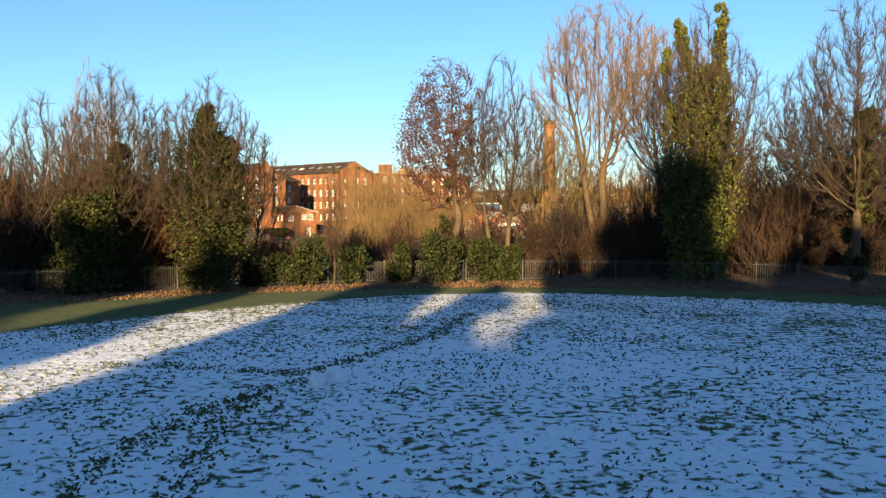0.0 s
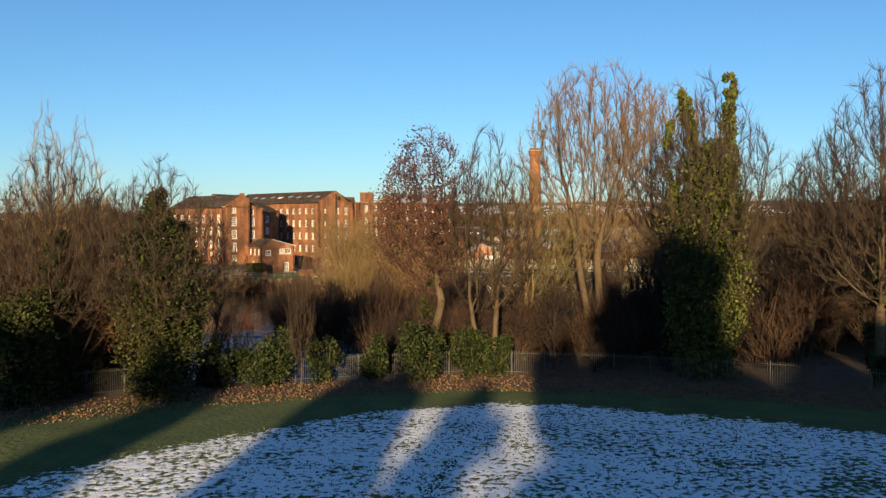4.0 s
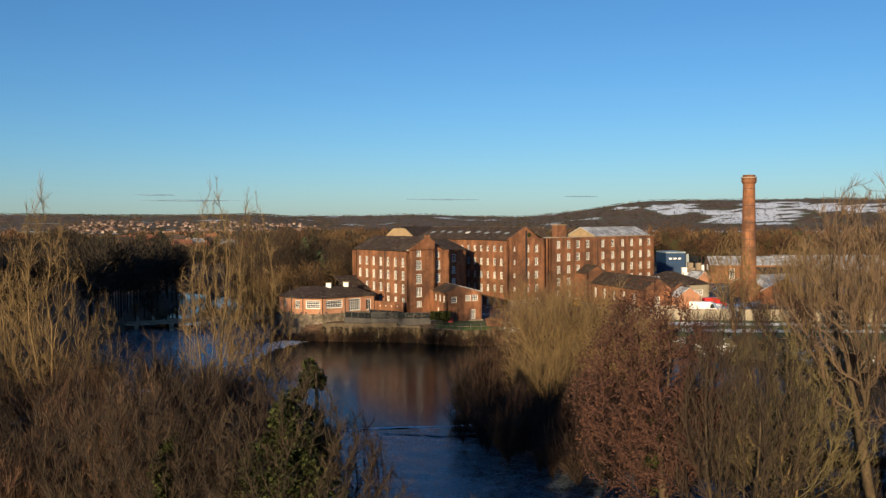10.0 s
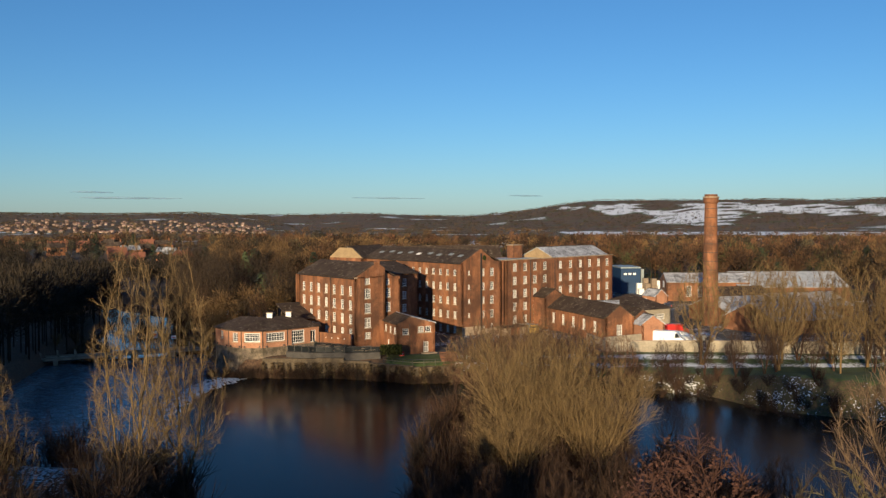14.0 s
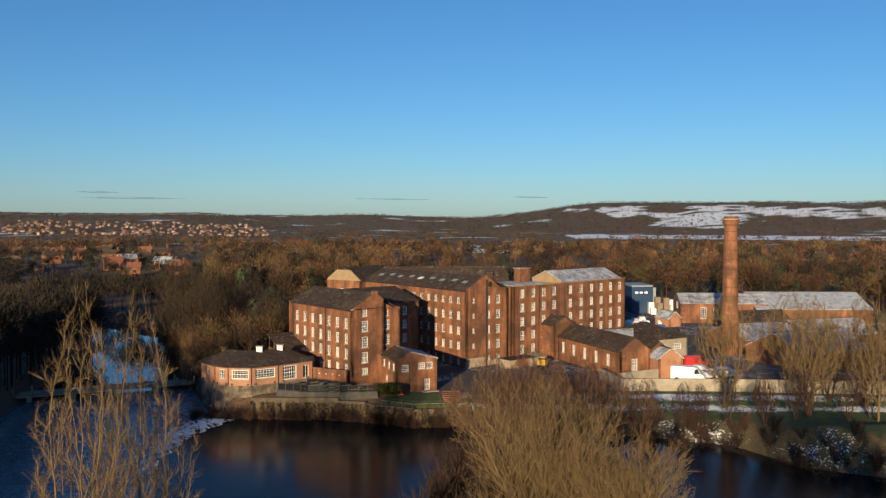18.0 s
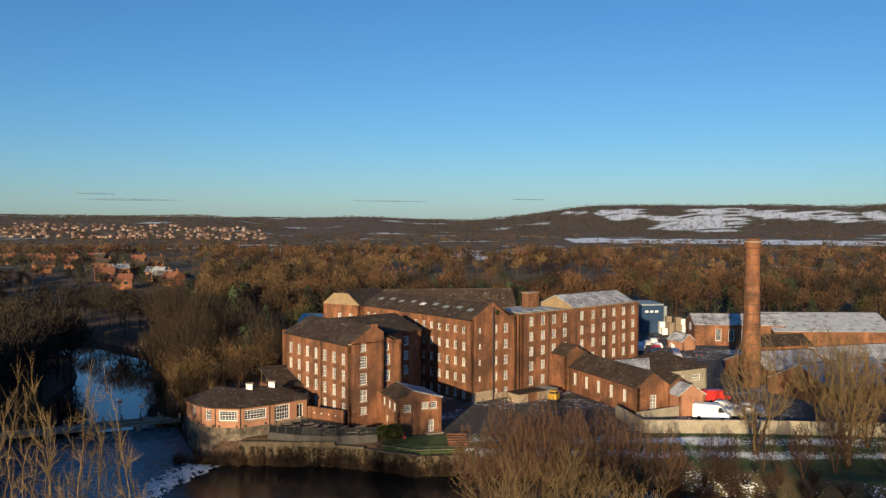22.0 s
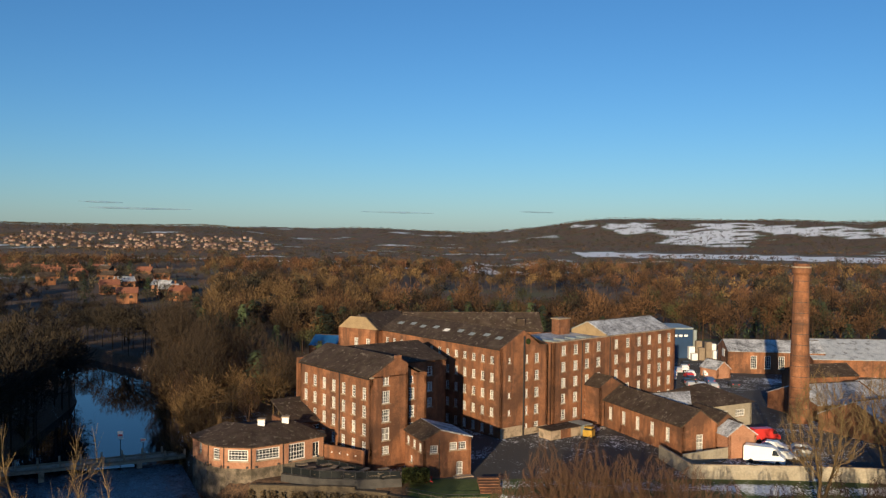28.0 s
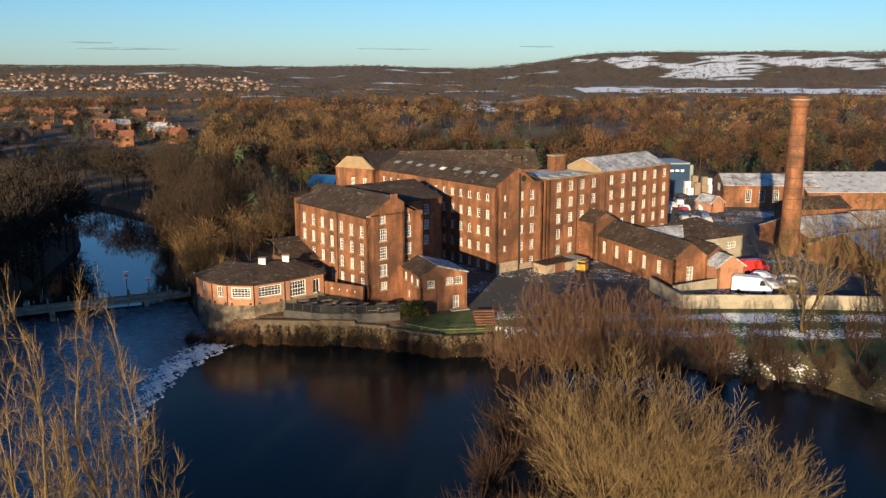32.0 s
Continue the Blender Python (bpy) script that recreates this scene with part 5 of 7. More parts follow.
def grow(seed, height, radius, levels=4, kids=(9, 6, 5, 4), angle=(45, 40, 40, 35), ratio=(0.5, 0.55, 0.5, 0.5), start=0.25, up=0.25, wander=0.12, thin=0.6, stems=1, lean=0.08, droop=0.0, shape=None, tip=0.02):
    """Limbs of a bare tree: thick ones and twigs apart."""
    rng = random.Random(seed)
    thick, twigs, fine = [], [], []
    bend = (0.4, 1.0, 1.4)

    def limb(p, d, length, r, level):
        n = 7 if level == 0 else (5 if level == 1 else (2 if level == levels - 1 else 3))
        step = length / n
        pts = [(p.copy(), r)]
        for i in range(n):
            d = (d + Vector((rng.gauss(0, wander * bend[min(level, 2)]), rng.gauss(0, wander * bend[min(level, 2)]), rng.gauss(0, wander * bend[min(level, 2)]) + (up * 0.22 if level else 0.03) - droop * level * 0.08))).normalized()
            q = p + d * step
            r2 = max(tip, r * (1 - (0.85 if level else 0.8) * (i + 1) / n)) if level < levels else tip
            (fine if level > 1 and (level == levels - 1 or r < 0.03) else thick if r > 0.045 else twigs).append((*p, *q, pts[-1][1], r2))
            p = q
            pts.append((p.copy(), r2))
        if level >= levels - 1:
            return
        k = kids[level]
        for i in range(k):
            t = start + (1 - start) * (i + rng.random() * 0.8) / k if level == 0 else 0.2 + 0.8 * (i + rng.random()) / k
            x = min(t, 0.999) * n
            a = int(x)
            base = pts[a][0].lerp(pts[a + 1][0], x - a)
            br = max(tip, (pts[a][1] * (1 - (x - a)) + pts[a + 1][1] * (x - a)) * thin)
            ax = Vector((rng.gauss(0, 1), rng.gauss(0, 1), rng.gauss(0, 1))).cross(d)
            if ax.length < 1e-3:
                continue
            an = radians(angle[level] * rng.uniform(0.7, 1.3))
            nd = (Matrix.Rotation(an, 3, ax.normalized()) @ d)
            nd = (nd + Vector((0, 0, up * (0.6 if level else 0.2)))).normalized()
            ln = length * ratio[level] * rng.uniform(0.7, 1.15)
            if level == 0 and shape:
                ln *= shape(t)
            limb(base, nd, ln, br, level + 1)

    for s in range(stems):
        a = 2 * math.pi * (s + rng.random() * 0.5) / max(1, stems)
        k = lean if stems > 1 else 0.03
        d = Vector((math.cos(a) * k, math.sin(a) * k, 1)).normalized()
        h = height * (1.0 if stems == 1 else rng.uniform(0.75, 1.05))
        limb(Vector((math.cos(a) * radius * 1.5 * (stems > 1), math.sin(a) * radius * 1.5 * (stems > 1), -0.4)), d, h, radius, 0)
    return np.array(thick).reshape(-1, 8), np.array(twigs).reshape(-1, 8), np.array(fine).reshape(-1, 8)


def tree_template(name, bark, twig, **kw):
    """Meshes for the trunk with limbs, and for the crown of twigs."""
    thick, tw, fine = grow(**kw)
    v, f = tubes(thick, 6)
    trunk = fast_mesh("trunk", v, f, bark, smooth=True)
    v, f = tubes(tw, 3)
    w, g = blades(fine, kw["seed"])
    crown = fast_mesh("crown", np.concatenate([v, w]), np.concatenate([f, g + len(v)]), twig)
    return trunk, crown


def plant(name, meshes, x, y, rz=0.0, s=1.0, label="", group="", z=None, sz=None):
    ob = tagged(empty(name, x, y, on_ground(x, y) - 0.05 if z is None else z, rz), label, "tree", group)
    ob.scale = (s, s, sz or s)
    for me in meshes:
        if me is None:
            continue
        p = new(me.name.split(".")[0], me)
        p.parent = ob
    return ob


def leaves(seed, pts, size, mat, name, up=0.3):
    """Small folded leaves at points, two triangles each, randomly turned."""
    rng = np.random.default_rng(seed)
    n = len(pts)
    a = rng.normal(0, 1, (n, 3))
    a /= np.linalg.norm(a, axis=1, keepdims=True)
    b = rng.normal(0, 1, (n, 3))
    b -= a * (a * b).sum(1, keepdims=True)
    b /= np.linalg.norm(b, axis=1, keepdims=True)
    s = size * rng.uniform(0.6, 1.3, (n, 1))
    c = np.cross(a, b) * s * 0.25
    v = np.stack([pts - a * s, pts + b * s * 0.55 + c, pts + a * s, pts - b * s * 0.55 + c], 1).reshape(-1, 3)
    f = np.arange(n * 4).reshape(n, 4)
    return fast_mesh(name, v, f, mat)


def ivy_points(seed, n, z0, z1, radius, path=lambda z: (0, 0), lumps=14):
    """Points in lumps along an upright column whose radius is a function of height."""
    rng = np.random.default_rng(seed)
    lz = rng.uniform(z0, z1, lumps)
    la = rng.uniform(0, 2 * np.pi, lumps)
    out = []
    for z, a in zip(lz, la):
        r = radius(z)
        cx, cy = path(z)
        q = rng.uniform(0.3, 0.68)
        o = r * rng.uniform(0.3, 1.12 - 0.55 * q)
        c = np.array([cx + np.cos(a) * o, cy + np.sin(a) * o, z])
        m = max(8, int(n / lumps * (q / 0.48) ** 2))
        d = rng.normal(0, 1, (m, 3))
        d /= np.linalg.norm(d, axis=1, keepdims=True)
        out.append(c + d * (rng.uniform(0.2, 1.0, (m, 1)) ** 0.5) * np.array([r * q, r * q, r * q * 1.3]))
    return np.concatenate(out)


def limb_ivy(seed, trunk, n, z0, z1, reach, jitter):
    """Ragged ivy clinging to the trunk and the limbs that rise from it."""
    rng = np.random.default_rng(seed)
    co = np.zeros(len(trunk.vertices) * 3, np.float32)
    trunk.vertices.foreach_get("co", co)
    co = co.reshape(-1, 3)
    r = np.hypot(co[:, 0], co[:, 1])
    co = co[(co[:, 2] > z0) & (co[:, 2] < z1) & (r < reach)]
    lump = co[rng.integers(0, len(co), n // 45)]
    size = jitter * rng.uniform(0.5, 1.3, (len(lump), 1)) * (1.15 - 0.6 * (lump[:, 2:3] - z0) / (z1 - z0))
    i = rng.integers(0, len(lump), n)
    return lump[i] + rng.normal(0, 0.55, (n, 3)) * size[i]


TRNG = random.Random(11)

# templates
def crown_points(rng, n, z0, z1, radius, profile, centre=(0, 0)):
    """Points filling a crown whose half-width over its height is a profile, thicker towards the outside."""
    u = rng.uniform(0, 1, n * 3)
    k = rng.uniform(0, 1, n * 3) < profile(u) ** 2 / max(1e-6, np.max(profile(u) ** 2))
    u = u[k][:n]
    a = rng.uniform(0, 2 * np.pi, len(u))
    lobes = 1 + 0.16 * np.sin(3 * a + 5 * u) + 0.12 * np.sin(5 * a - 7 * u + 1)
    r = radius * profile(u) * lobes * rng.uniform(0, 1, len(u)) ** 0.42
    return np.stack([centre[0] + np.cos(a) * r, centre[1] + np.sin(a) * r, z0 + (z1 - z0) * u], 1)


def winter_tree(seed, bark, twig, height, z0, radius, profile, points=900, stems=1, lean=0.0, step=0.4, reach=2.8, near=0.5, up=0.12, trunk_r=0.3, twigs=4, twig_len=0.7, sliver=0.013, tip=0.008, start=None):
    """A bare tree whose limbs grow towards points in its crown; meshes of the trunk with limbs, and of the twigs."""
    rng = np.random.default_rng(seed)
    goal = crown_points(rng, points, z0, height, radius, profile)
    pos, par, axis = [], [], []
    for s in range(stems):
        a = 2 * np.pi * (s + 0.3 * rng.uniform()) / stems + seed
        d = np.array([np.cos(a) * lean, np.sin(a) * lean, 1.0])
        p, last = np.array([np.cos(a), np.sin(a), 0]) * 0.06 * (stems > 1) + np.array([0, 0, -0.5]), -1
        while p[2] < (start or z0 * 0.9):
            pos.append(p.copy())
            par.append(last)
            last = len(pos) - 1
            d = d + rng.normal(0, 0.06, 3) + np.array([0, 0, 0.03])
            p = p + d / np.linalg.norm(d) * step
    best, who = np.full(len(goal), 1e9), np.zeros(len(goal), int)
    fresh, buds = range(len(pos)), {}
    for it in range(90):
        for i in fresh:
            e = np.linalg.norm(goal - pos[i], axis=1)
            k = e < best
            best[k], who[k] = e[k], i
        alive = best > near
        goal, best, who = goal[alive], best[alive], who[alive]
        open_bud = np.array([buds.get(i, 0) < 3 for i in who], bool)
        goal, best, who = goal[open_bud], best[open_bud], who[open_bud]
        pull = best < (reach if it > 8 else 99)
        if not pull.any():
            break
        way = {}
        for i, g in zip(who[pull], goal[pull]):
            v = g - pos[i]
            way.setdefault(i, []).append(v / (np.linalg.norm(v) + 1e-6))
        fresh = []
        for i, vs in way.items():
            buds[i] = buds.get(i, 0) + 1
            if buds[i] > 3:
                continue
            d = np.sum(vs, axis=0) / len(vs) + rng.normal(0, 0.10, 3) + np.array([0, 0, up])
            if par[i] >= 0:
                w = pos[i] - pos[par[i]]
                d = d + 0.3 * w / (np.linalg.norm(w) + 1e-6)
            pos.append(pos[i] + d / np.linalg.norm(d) * step)
            par.append(i)
            fresh.append(len(pos) - 1)
        if len(pos) > 9000:
            break
    pos, par = np.array(pos), np.array(par)
    n = len(pos)
    load, kids = np.zeros(n), np.zeros(n, int)
    for i in range(n - 1, -1, -1):
        load[i] = max(load[i], 1.0)
        if par[i] >= 0:
            load[par[i]] += load[i]
            kids[par[i]] += 1
    r = tip + (trunk_r - tip) * (load / load.max()) ** 0.68
    soft = pos.copy()
    soft[par >= 0] = 0.7 * pos[par >= 0] + 0.3 * pos[par[par >= 0]]
    pos = np.where(kids[:, None] > 0, soft, pos)
    c = np.where(par >= 0)[0]
    segs = np.concatenate([pos[par[c]], pos[c], np.minimum(r[par[c]], r[c] * 1.35)[:, None], r[c][:, None]], 1)
    big = r[c] > 0.05
    v, f = tubes(segs[big], 6)
    trunk = fast_mesh("trunk", v, f, bark, smooth=True)
    v, f = tubes(segs[~big], 3)
    e = c[r[c] < 0.035]
    e = np.repeat(e, twigs)
    d = pos[e] - pos[par[e]]
    d = d / (np.linalg.norm(d, axis=1, keepdims=True) + 1e-6) * 0.9 + rng.normal(0, 0.5, (len(e), 3)) + np.array([0, 0, up + 0.35])
    d = d / np.linalg.norm(d, axis=1, keepdims=True) * twig_len * rng.uniform(0.5, 1.4, (len(e), 1))
    q = pos[e] - (pos[e] - pos[par[e]]) * rng.uniform(0, 1, (len(e), 1))
    w, g = blades(np.concatenate([q, q + d, np.full((len(e), 1), sliver), np.full((len(e), 1), sliver * 0.5)], 1), seed)
    crown = fast_mesh("crown", np.concatenate([v, w]), np.concatenate([f, g + len(v)]), twig)
    return trunk, crown


dome = lambda u: np.minimum(1.0, 0.25 + 1.5 * u) * np.sqrt(np.clip(1.02 - u ** 3, 0, 1))  # noqa: E731
oval = lambda u: np.clip(np.sin(np.pi * (0.08 + 0.87 * u) ** 0.9), 0.05, 1)  # noqa: E731
spire = lambda u: np.clip(np.sin(np.pi * (0.12 + 0.85 * u) ** 0.62), 0.05, 1)  # noqa: E731
T_SPREAD = winter_tree(3, BARK, TWIG_BROWN, 19, 4.5, 5.6, oval, 2400, step=0.45, trunk_r=0.34, twigs=7, twig_len=0.75, up=0.32)
T_FAN = winter_tree(8, BARK, BARK_PINK, 17.0, 6.4, 5.4, dome, 3000, stems=2, lean=0.10, trunk_r=0.27, twigs=6, twig_len=0.6, up=0.35, start=6.0)
T_ALDER = winter_tree(5, BARK, TWIG_RED, 18, 5.5, 3.3, oval, 1900, step=0.36, trunk_r=0.24, up=-0.03, twigs=7, twig_len=0.5, near=0.45, sliver=0.015)
T_POPLAR = winter_tree(6, BARK_GOLD, BARK_GOLD, 27, 3.5, 4.6, spire, 1500, stems=2, lean=0.08, step=0.5, trunk_r=0.3, up=0.45, twigs=4, twig_len=1.0, sliver=0.014, tip=0.012, start=5)
T_PALE = winter_tree(29, BARK_GOLD, BARK_MOSS, 16.5, 4.0, 4.6, oval, 2000, stems=1, trunk_r=0.32, up=0.15, twigs=5, twig_len=0.6, tip=0.012)
T_WILLOW = tree_template("willow", BARK_GOLD, BARK_GOLD, seed=7, height=13.5, radius=0.18, levels=4, kids=(15, 9, 7), angle=(36, 34, 36), ratio=(0.46, 0.5, 0.5), start=0.10, up=0.22, stems=11, lean=0.62, wander=0.05, tip=0.012, shape=lambda t: 1.3 - 0.6 * t)
T_YOUNG = winter_tree(12, BARK, TWIG_BROWN, 13, 2.4, 2.8, oval, 1100, trunk_r=0.15, up=0.3, twigs=6)
T_YOUNG2 = winter_tree(14, BARK_RED, TWIG_RUSSET, 12, 1.6, 3.1, oval, 1200, stems=3, lean=0.16, trunk_r=0.13, up=0.3, twigs=6)
SAP_TWIG = material("sapling_twigs", (0.050, 0.026, 0.012), (0.150, 0.082, 0.040), 0.9, 0.9, 0.1)
T_SAP = winter_tree(23, BARK_RED, SAP_TWIG, 12, 1.0, 3.5, oval, 1300, stems=4, lean=0.22, trunk_r=0.1, up=0.28, twigs=6, twig_len=0.8)
T_GOLD = winter_tree(21, BARK_GOLD, BARK_GOLD, 15, 2.6, 4.2, oval, 1500, stems=2, lean=0.1, trunk_r=0.2, up=0.35, twigs=4)
T_ASH = winter_tree(18, BARK, TWIG_BROWN, 17, 4.0, 3.6, oval, 1700, stems=2, lean=0.08, trunk_r=0.2, up=0.4, twigs=6, start=4)


def bank_plant(name, meshes, x, y, rz=0.0, s=1.0, label="", group="", sz=None):
    """A plant of the near bank, placed on the bank's own grid."""
    return plant(name, meshes, *near_bank(x, y), rz, s * 0.9, label, group, sz=(sz or s) * 0.9)


# near bank, along the railing
bank_plant("tree", T_ALDER, 23.9, -124.6, 20, 1.32, "slender alder with reddish twigs and ivy on its trunk", sz=1.06)
rng = np.random.default_rng(2)
cones = []
tw = T_ALDER[1]
co = np.zeros(len(tw.vertices) * 3, np.float32)
tw.vertices.foreach_get("co", co)
co = co.reshape(-1, 3)
pick = co[rng.integers(0, len(co), 15000)]
pick = pick[np.hypot(pick[:, 0], pick[:, 1]) > 0.6] + rng.normal(0, 0.12, (1, 3))
alder = bpy.data.objects["tree"]
cm = tagged(new("twig_mass", leaves(4, pick, 0.075, TWIG_RED, "twig_mass")), kind="stuff")
cm.parent = alder
iv = new("ivy", leaves(5, ivy_points(5, 1500, 0.5, 9.5, lambda z: 0.55 + 0.15 * math.sin(z * 2)), 0.16, LEAF, "ivy"))
iv.parent = alder
bank_plant("tree", T_FAN, 38.0, -123.4, 20, 1.22, "tall bare tree with wide fan-shaped crown", sz=1.40)
bank_plant("tree", T_FAN, 46.5, -118.5, 140, 1.2, "rounded bare tree on the river bank", sz=1.42)
bank_plant("tree", T_PALE, 36.2, -118.4, 60, 0.82, "pale-barked bare tree leaning over the river", sz=0.92)
bank_plant("tree", T_ASH, 27.6, -128.6, 10, 1.05, "slender many-stemmed ash on the river bank", sz=1.06)
bank_plant("tree", T_PALE, 32.5, -121.7, 200, 1.05, "pale mossy bare tree with forked limbs on the river bank", sz=1.0)

it = bank_plant("ivy_tree", T_SPREAD, 42.8, -132.6, 150, 0.95, "tall tree wrapped in thick sunlit ivy", sz=1.12)
ivy_r = lambda z: 1.2 * (1.4 + 1.4 * math.sin(min(1, z / 11) * math.pi * 0.8)) * (1 + 0.18 * math.sin(z * 2.1)) * (1 if z < 11 else max(0.3, 1 - (z - 11) / 8))  # noqa: E731
ip = np.concatenate([ivy_points(21, 17000, 1.0, 14.5, ivy_r, lambda z: (0.12 * math.sin(z), 0), 80), ivy_points(22, 2600, 12, 19.0, lambda z: 0.95 - 0.05 * (z - 9), lambda z: (-1.2 - (z - 12) * 0.04, 0.2), 46), ivy_points(23, 2600, 12, 18.4, lambda z: 0.95 - 0.055 * (z - 9), lambda z: (0.9 + (z - 12) * 0.16, -0.2), 46), ivy_points(25, 1500, 11, 16.0, lambda z: 0.6, lambda z: (2.6 + (z - 11) * 0.1, 0.4), 10)])
ip = np.concatenate([ip, limb_ivy(24, T_SPREAD[0], 5000, 2.0, 17, 2.6, 0.8)])
p = new("ivy", leaves(6, ip, 0.145, IVY_LIT, "ivy"))
p.parent = it
p["label"] = "dense glossy green ivy in a sun-brightened leaf colour"

lt1 = bank_plant("ivy_tree", T_SPREAD, 4.6, -131.6, 250, 0.86, "dark ivy-clad tree with bare branches above the railing", sz=0.80)
ip = np.concatenate([ivy_points(33, 17000, 0.8, 16.5, lambda z: (3.7 + 0.7 * math.sin(z * 1.7)) * max(0.25, 1 - (abs(z - 7) / 10.5) ** 1.4), lambda z: (0.3 * math.sin(z * 0.6) - 0.03 * z, 0), 120), ivy_points(34, 3600, 7.5, 13.5, lambda z: 1.0, lambda z: (-2.4 - 0.1 * (z - 8), 0.4), 18), limb_ivy(31, T_SPREAD[0], 3500, 2.0, 14, 2.4, 0.7)])
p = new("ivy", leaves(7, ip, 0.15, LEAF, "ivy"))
p.parent = lt1
lt2 = bank_plant("ivy_tree", T_SPREAD, -2.2, -130.6, 80, 0.84, "tall bare tree with an ivy-covered trunk", sz=0.84)
ip = np.concatenate([ivy_points(43, 6500, 0.8, 12.5, lambda z: (1.5 + 0.35 * math.sin(z * 1.9)) * max(0.3, 1 - abs(z - 5) / 12), lambda z: (0.4 * math.sin(z * 0.5), 0), 60), ivy_points(42, 5200, 0.3, 7.5, lambda z: 2.2, lambda z: (-3.0, 1.0), 30), ivy_points(44, 2600, 5.5, 12.5, lambda z: 0.8, lambda z: (1.5 + 0.1 * (z - 6), 0.3), 16)])
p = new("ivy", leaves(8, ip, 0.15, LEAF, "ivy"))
p.parent = lt2
st1 = bank_plant("ivy_stump", (None,), 3.4, -117.7, 0, 1, "dead trunk wholly covered in dark ivy")
p = new("ivy", leaves(9, ivy_points(51, 2600, 0.0, 15.6, lambda z: 0.75 + 0.2 * math.sin(z), lambda z: (0.2 * math.sin(z * 0.4), 0), 22), 0.22, LEAF, "ivy"))
p.parent = st1
v, f = tubes([(0, 0, -0.5, 0.1, 0, 8, 0.3, 0.22), (0.1, 0, 8, 0, 0, 15.2, 0.22, 0.1)], 8)
p = new("trunk", fast_mesh("trunk", v, f, BARK, True))
p.parent = st1
big = bank_plant("tree", T_SPREAD, 52.4, -137.6, 30, 1.05, "large bare tree with low arching limbs", sz=1.12)
p = new("ivy", leaves(10, ivy_points(61, 3000, 1.0, 11, lambda z: 1.0, lambda z: (0.1 * z, 0), 20), 0.24, LEAF, "ivy"))
p.parent = big

# row of bare trees filling the banks and the island: name, template, x, y, turn, size
NEAR_ROW = [
    (T_YOUNG2, 1.2, -127.0, 20, 1.2), (T_SAP, -4.6, -126.4, 160, 1.15), (T_YOUNG2, 7.2, -127.4, 250, 0.95), (T_YOUNG, -8.2, -127.2, 70, 1.15), (T_SAP, -12.4, -130.0, 300, 1.0), (T_YOUNG2, -9.5, -128, 0, 0.9),
    (T_SPREAD, -14.0, -126, 40, 0.62), (T_SAP, -12.0, -121, 90, 0.95), (T_YOUNG, -6.0, -122, 30, 0.9), (T_SPREAD, -20.0, -118, 10, 0.62), (T_YOUNG2, -26, -112, 200, 1.0), (T_SAP, -17, -108, 120, 0.9),
    (T_YOUNG, -30, -104, 20, 1.0), (T_YOUNG2, 0.5, -121, 140, 0.8), (T_SAP, 9.0, -122.5, 60, 0.55), (T_YOUNG2, 26.5, -120.5, 140, 0.62),
]
EAST_ROW = [
    (T_YOUNG, 38.5, -119, 70, 1.0), (T_YOUNG2, 41.5, -122, 10, 0.85), (T_SPREAD, 47, -124, 210, 0.72), (T_YOUNG2, 46, -119, 90, 0.95), (T_SPREAD, 56, -126, 300, 0.85), (T_YOUNG2, 52, -130, 10, 0.7),
    (T_SPREAD, 62, -134, 130, 0.95), (T_YOUNG, 66, -126, 60, 1.1), (T_SPREAD, 73, -130, 20, 0.9), (T_SPREAD, 84, -136, 240, 0.95), (T_YOUNG2, 60, -121, 33, 0.9), (T_SPREAD, 70, -118, 77, 0.8),
    (T_SPREAD, 96, -128, 0, 0.9), (T_SPREAD, 58, -113, 10, 0.7), (T_YOUNG2, 50, -114, 0, 0.8), (T_SPREAD, 46, -108, 170, 0.62),
]
WEST_ROW = [
    (T_ALDER, 40, -105, 0, 0.6), (T_YOUNG2, 53, -103, 0, 0.75), (T_SPREAD, 66, -98, 10, 0.6), (T_SPREAD, 80, -104, 99, 0.75), (T_SPREAD, 92, -98, 190, 0.75), (T_YOUNG, 74, -90, 0, 0.9),
    (T_SPREAD, 104, -90, 120, 0.8), (T_SPREAD, 116, -100, 20, 0.85), (T_SPREAD, -40, -124, 0, 0.8), (T_SPREAD, -34, -132, 0, 0.75), (T_YOUNG2, -28, -128, 60, 0.9), (T_SPREAD, -48, -112, 90, 0.8),
    (T_YOUNG2, -42, -98, 10, 0.95), (T_SPREAD, -58, -100, 200, 0.85), (T_YOUNG2, -22, -132, 10, 0.7),
]
for k, (tp, x, y, a, s) in enumerate(NEAR_ROW + EAST_ROW + WEST_ROW):
    bank_plant("bank_tree", tp, x, y, a, s, "bare winter tree in the riverside thicket", "riverside trees", sz=s * TRNG.uniform(0.92, 1.06))

# golden poplars by the weir
for x, y, a, s, sz in ((-16.6, -76.0, 0, 0.9, 1.06), (-13.6, -70.6, 130, 0.86, 1.02), (-30.4, -86, 50, 1.0, 1.04), (-34.6, -83, 200, 0.85, 0.80), (-27.0, -80, 280, 0.62, 0.6)):
    plant("poplar", T_POPLAR, x, y, a, s, "tall golden bare poplar with upright branches", "poplars by the weir", z=-5.4, sz=sz)
